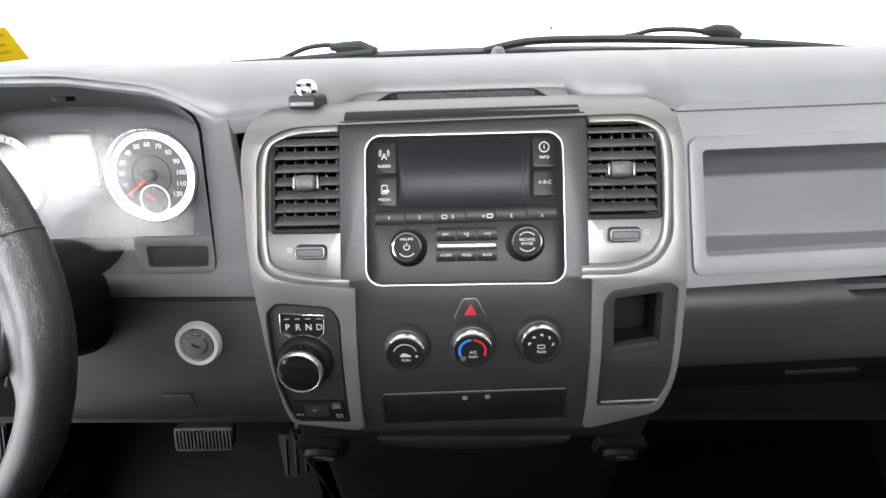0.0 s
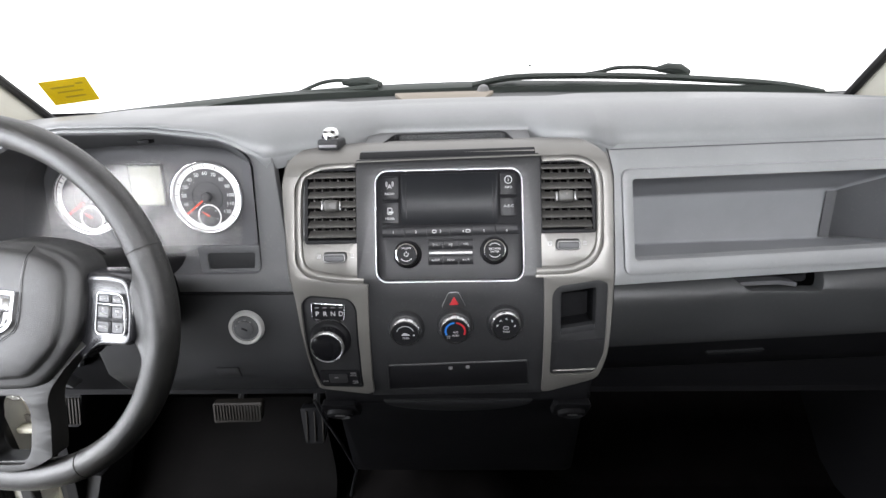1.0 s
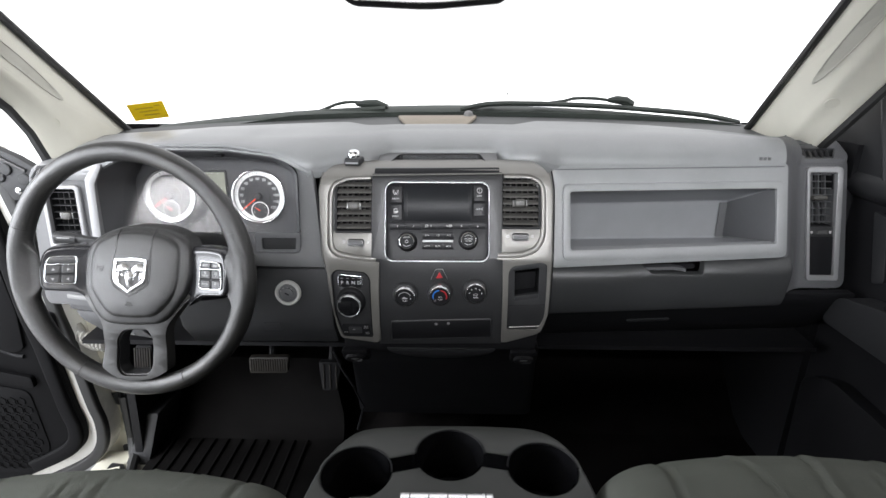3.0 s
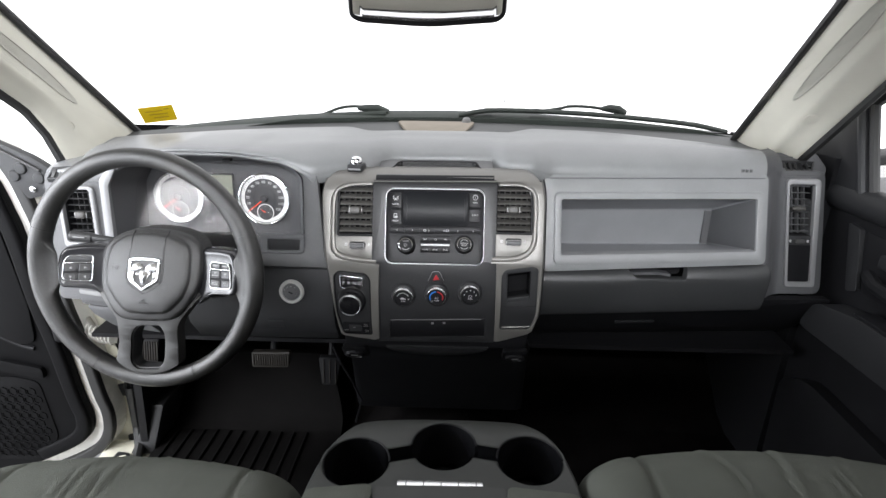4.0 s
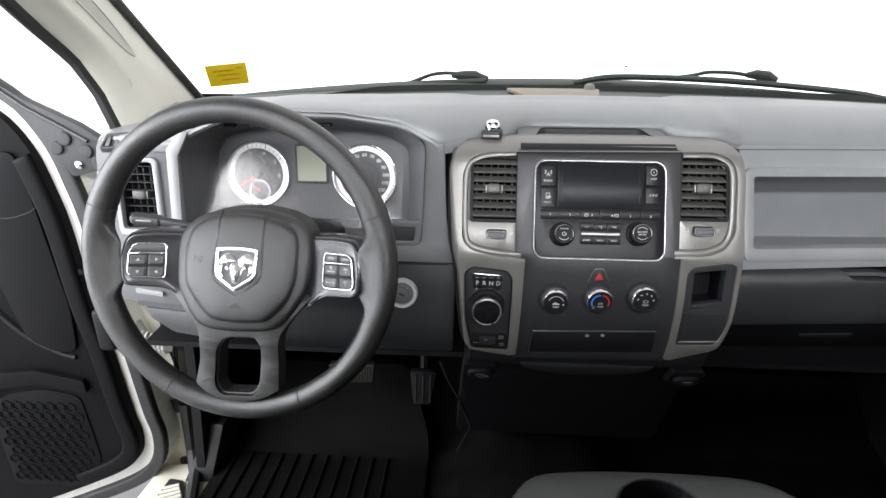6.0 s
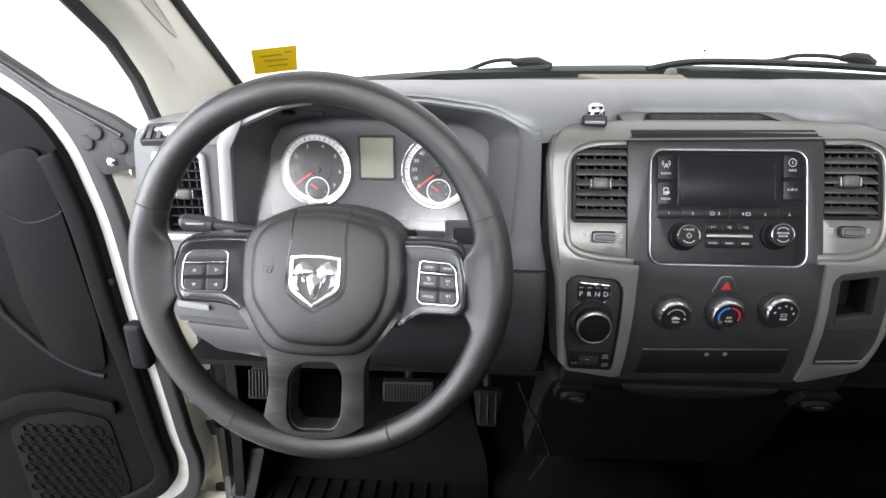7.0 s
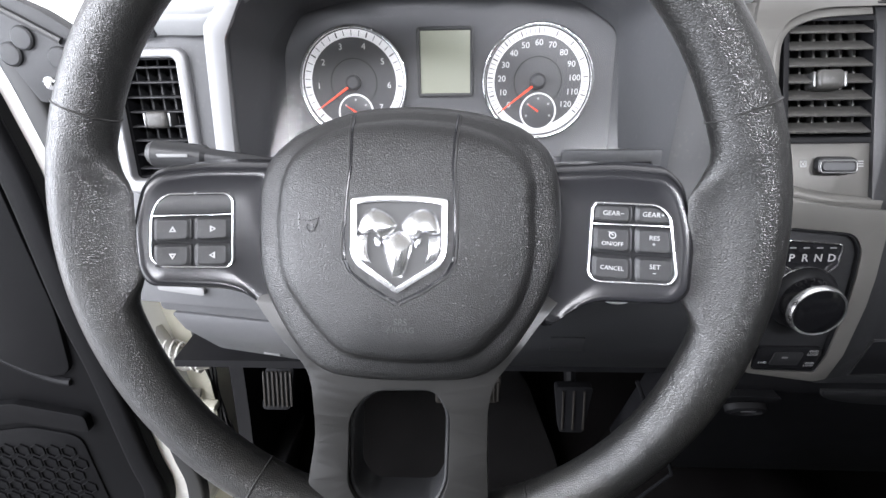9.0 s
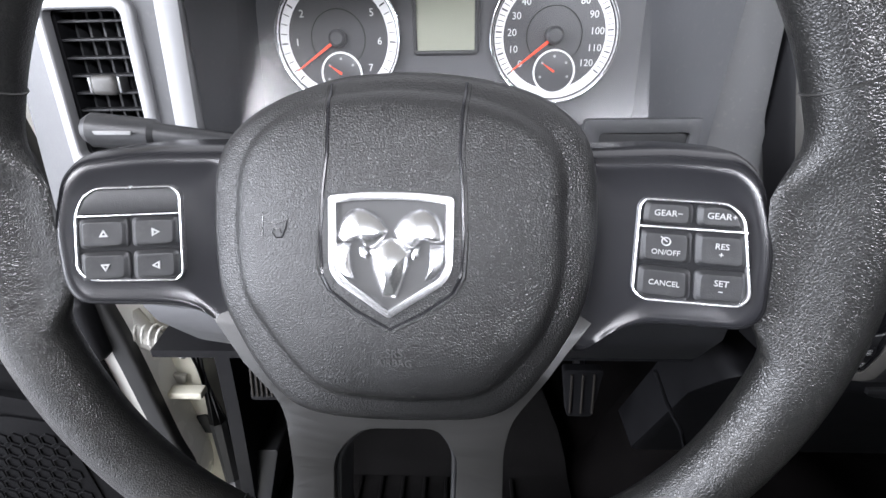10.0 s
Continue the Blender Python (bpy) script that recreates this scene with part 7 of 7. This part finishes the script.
part("lid", panel(rounded([(-0.152, -0.80), (-0.152, -0.402), (-0.065, -0.390), (-0.065, -0.80)], 0.012), (), 0.0, 0.016, 0.008, (), lidm, 3), CLOTH, cc, "grey cloth lid side")
part("lid", panel(rounded([(0.113, -0.80), (0.113, -0.388), (0.207, -0.398), (0.207, -0.80)], 0.012), (), 0.0, 0.016, 0.008, (), lidm, 3), CLOTH, cc, "grey cloth lid side")
part("lid_center", panel(rounded([(-0.062, -0.80), (-0.062, -0.390), (0.110, -0.386), (0.110, -0.80)], 0.006), (), 0.0, 0.013, 0.005, (), lidm, 3), CONSOLE, cc, "plastic lid centre")
part("latch_slot", panel(rounded([(-0.020, -0.384), (0.070, -0.382), (0.066, -0.372), (-0.015, -0.373)], 0.003), (), 0.0005, 0.0025, 0.0005, (), lidm), BLACK, cc)
la = part("latch", box(-0.034, 0.082, -0.3905, -0.3785, 1.002, 1.0125, 0.002, 2), BRIGHT, cc, "silver latch bar")
for k in range(5):
    part("latch_groove", box(-0.0355 + 0.0235 * (k + 0.6) - 0.0006, -0.0355 + 0.0235 * (k + 0.6) + 0.0006, -0.3908, -0.3782, 1.0110, 1.0128, 0), DARK, la)


# ---- driver footwell ----
mt = thing("floor_mat", (-0.50, 0.10, 0.552), "black ribbed rubber floor mat", "floor mat")
matm = lambda a, b, d: Vector((a, b, 0.556 + d + 1.4 * max(0, b - 0.24) ** 1.2))
part("mat_sheet", panel(rounded([(-0.755, -0.30), (-0.27, -0.30), (-0.27, 0.28), (-0.33, 0.40), (-0.70, 0.40), (-0.755, 0.24)], 0.03), (), 0.0, 0.008, 0.003, (0.2, 0.24, 0.28, 0.32, 0.36), matm), MAT, mt)
for k in range(11):
    x = -0.725 + 0.036 * k
    part("rib", box(x - 0.0035, x + 0.0035, -0.25, 0.235, 0.562, 0.570, 0.003, 2), MAT, mt)


def pedal(name, pts, y, lean, label, cat, arm_top, ribs, mat=BLACK):
    p = thing(name, (sum(q[0] for q in pts) / 4, y + 0.05, min(q[1] for q in pts)), label, cat, "pedals")
    z0 = min(q[1] for q in pts)
    m = lambda a, b, d: Vector((a, y + (b - z0) * lean - d, b))
    part("pad", panel(rounded(pts, 0.006), (), -0.010, 0.004, 0.003, (), m), mat, p, "rubber pedal pad")
    xs = [q[0] for q in pts]
    zs = [q[1] for q in pts]
    for k in range(ribs):
        f = (k + 0.8) / (ribs + 0.6)
        x = min(xs) + (max(xs) - min(xs)) * f
        part("rib", panel([(x - 0.0014, min(zs) + 0.006), (x + 0.0014, min(zs) + 0.006), (x + 0.0014, max(zs) - 0.006), (x - 0.0014, max(zs) - 0.006)], (), 0.004, 0.0068, 0.0008, (), m), PEDALMETAL, p)
    cx, cz = sum(xs) / 4, sum(zs) / 4
    part("arm", tube([(cx, y + 0.02, cz), (cx, y + 0.07, cz + 0.08), arm_top], [0.009, 0.009, 0.010], 8), BLACK, p)


pedal("brake_pedal", [(-0.484, 0.791), (-0.389, 0.793), (-0.384, 0.834), (-0.484, 0.832)], 0.215, 0.15, "worn ribbed brake pedal in the dark footwell", "pedal", (-0.44, 0.40, 1.0), 16, PEDALMETAL)
pedal("accelerator_pedal", [(-0.298, 0.757), (-0.262, 0.757), (-0.250, 0.829), (-0.306, 0.829)], 0.195, 0.20, "narrow black accelerator pedal", "pedal", (-0.28, 0.36, 0.95), 3)
pedal("parking_brake_pedal", [(-0.705, 0.860), (-0.668, 0.860), (-0.660, 0.918), (-0.697, 0.918)], 0.115, 0.25, "small ribbed parking brake pedal", "pedal", (-0.68, 0.30, 1.02), 7)
solo("footrest", panel(rounded([(-0.818, 0.545), (-0.756, 0.548), (-0.728, 0.680), (-0.762, 0.680)], 0.006), (), -0.12, 0.0, 0.008, (), lambda a, b, d: Vector((a, 0.15 + 0.3 * (b - 0.55) - d, b)), 3), DARK, "grey plastic dead pedal by the kick panel", "footrest")
solo("hood_cable", tube([(-0.235, 0.09, 0.93), (-0.218, 0.085, 0.89), (-0.195, 0.08, 0.85), (-0.175, 0.085, 0.79), (-0.20, 0.12, 0.70)], 0.0025, 8), BLACK, "grey cable hanging under the dashboard", "cable")


# ---- outside the glass: cowl and wipers ----
solo("cowl", sheet([[Vector((x, glass_foot(x)[0] + 0.03 + dy, glass_foot(x)[1] + 0.008 + dz - 0.02 * (x / 0.7) ** 2)) for x in np.linspace(-0.70, 0.74, 25)] for dy, dz in ((-0.005, -0.015), (0.02, 0.004), (0.06, 0.012), (0.10, 0.006))], 0.01), WIPER, "weathered black cowl panel outside the windscreen", "cowl", kind="structure", sharp=60)


def wiper(path, arm, head, label):
    w = thing("windshield_wiper", (path[2][0], 0.52, path[2][1]), label, "wiper", "wipers")
    part("blade", tube([(x, 0.520, z - 0.011) for x, z in smooth(path, 4)], 0.0085, 8, flatten=0.8), WIPER, w)
    part("arm", tube([(x, 0.535, z - 0.011) for x, z in smooth(arm, 5)], 0.0042, 8), WIPER, w)
    part("head", tube([(x, 0.535, z - 0.011) for x, z in head], [0.006, 0.011, 0.012, 0.009], 10), WIPER, w)
    for x, z in path[1:-1]:
        part("bridge", box(x - 0.012, x + 0.012, 0.515, 0.540, z - 0.016, z - 0.005, 0.003, 2), WIPER, w)


wiper([(-0.64, 1.362), (-0.58, 1.380), (-0.50, 1.398), (-0.40, 1.408), (-0.30, 1.413), (-0.16, 1.421)], [(-0.40, 1.408), (-0.345, 1.413), (-0.290, 1.432), (-0.255, 1.437), (-0.225, 1.436)], [(-0.240, 1.433), (-0.215, 1.432), (-0.185, 1.432), (-0.155, 1.422)], "weathered black wiper on the driver half of the windscreen")
wiper([(0.04, 1.418), (0.12, 1.432), (0.25, 1.432), (0.40, 1.426), (0.55, 1.415), (0.68, 1.402), (0.77, 1.384)], [(0.25, 1.430), (0.31, 1.438), (0.345, 1.445), (0.40, 1.444), (0.44, 1.438)], [(0.43, 1.440), (0.45, 1.441), (0.475, 1.438), (0.495, 1.428)], "weathered black wiper on the passenger half of the windscreen")
for x, z in ((0.166, 1.442),):
    solo("washer_nozzle", lathe([(0.0004, -0.040), (0.0004, 0), (0.003, 0.001), (0.003, 0.004), (0, 0.005)], Matrix.Translation((x, 0.56, z)), 10), WIPER, "tiny washer nozzle above the cowl", "washer nozzle")

# ---- yellow tag on the windscreen ----
tagm = lambda a, b, d: Vector((-0.6535, 0.274, 1.423)) + Vector((0.070, 0.018, 0.008)) * a + Vector((0.019, -0.051, 0.038)) * b + Vector((0.229, -0.526, -0.819)) * d
tg = thing("windshield_tag", (-0.64, 0.243, 1.41), "yellow printed tag stuck to the windscreen", "tag")
part("paper", panel([(-0.5, -0.5), (0.5, -0.5), (0.5, 0.5), (-0.5, 0.5)], (), -0.0005, 0.0005, 0, (), tagm), YELLOW, tg)
for x, y, w in ((-0.08, 0.22, 0.5), (0.02, 0.02, 0.55), (0.06, -0.2, 0.45), (0.3, 0.3, 0.16)):
    part("print_bar", panel([(x - w / 2, y - 0.03), (x + w / 2, y - 0.03), (x + w / 2, y + 0.03), (x - w / 2, y + 0.03)], (), 0.0005, 0.001, 0, (), tagm), YELLOWINK, tg)

# ---- rear-view mirror ----
rm = thing("rear_view_mirror", (-0.017, 0.02, 1.63), "black framed rear-view mirror under the windscreen header", "mirror")
mm = lambda a, b, d: Vector((a, 0.010 + 0.18 * (b - 1.63) - d, b))
MO = rounded([(-0.146, 1.612), (-0.130, 1.6035), (-0.03, 1.598), (0.0, 1.598), (0.100, 1.6055), (0.113, 1.615), (0.116, 1.675), (0.100, 1.688), (-0.132, 1.688), (-0.148, 1.675)], 0.010)
part("housing", dome(MO, [(0.8, -0.035), (0.95, -0.022), (1.0, -0.008), (1.0, 0.003), (0.985, 0.005), (0.96, 0.005)], mm), BLACK, rm, sharp=50)
part("mirror_face", panel(inset(MO, 0.007), (), 0.004, 0.0062, 0.0008, (), mm), MIRROR, rm, "clear mirror glass")
part("stem", tube([(-0.016, 0.045, 1.645), (-0.016, 0.075, 1.675), (-0.016, 0.095, 1.690)], 0.009, 10), BLACK, rm)

# small moulded letters on the dash pad, too small to read
part("airbag_letters", merge(*[box(0.606 + 0.008 * k, 0.6115 + 0.008 * k, 0.1075, 0.1150, 1.343, 1.349, 0.0006, 1) for k in range(3)]), DASHMID, dash)
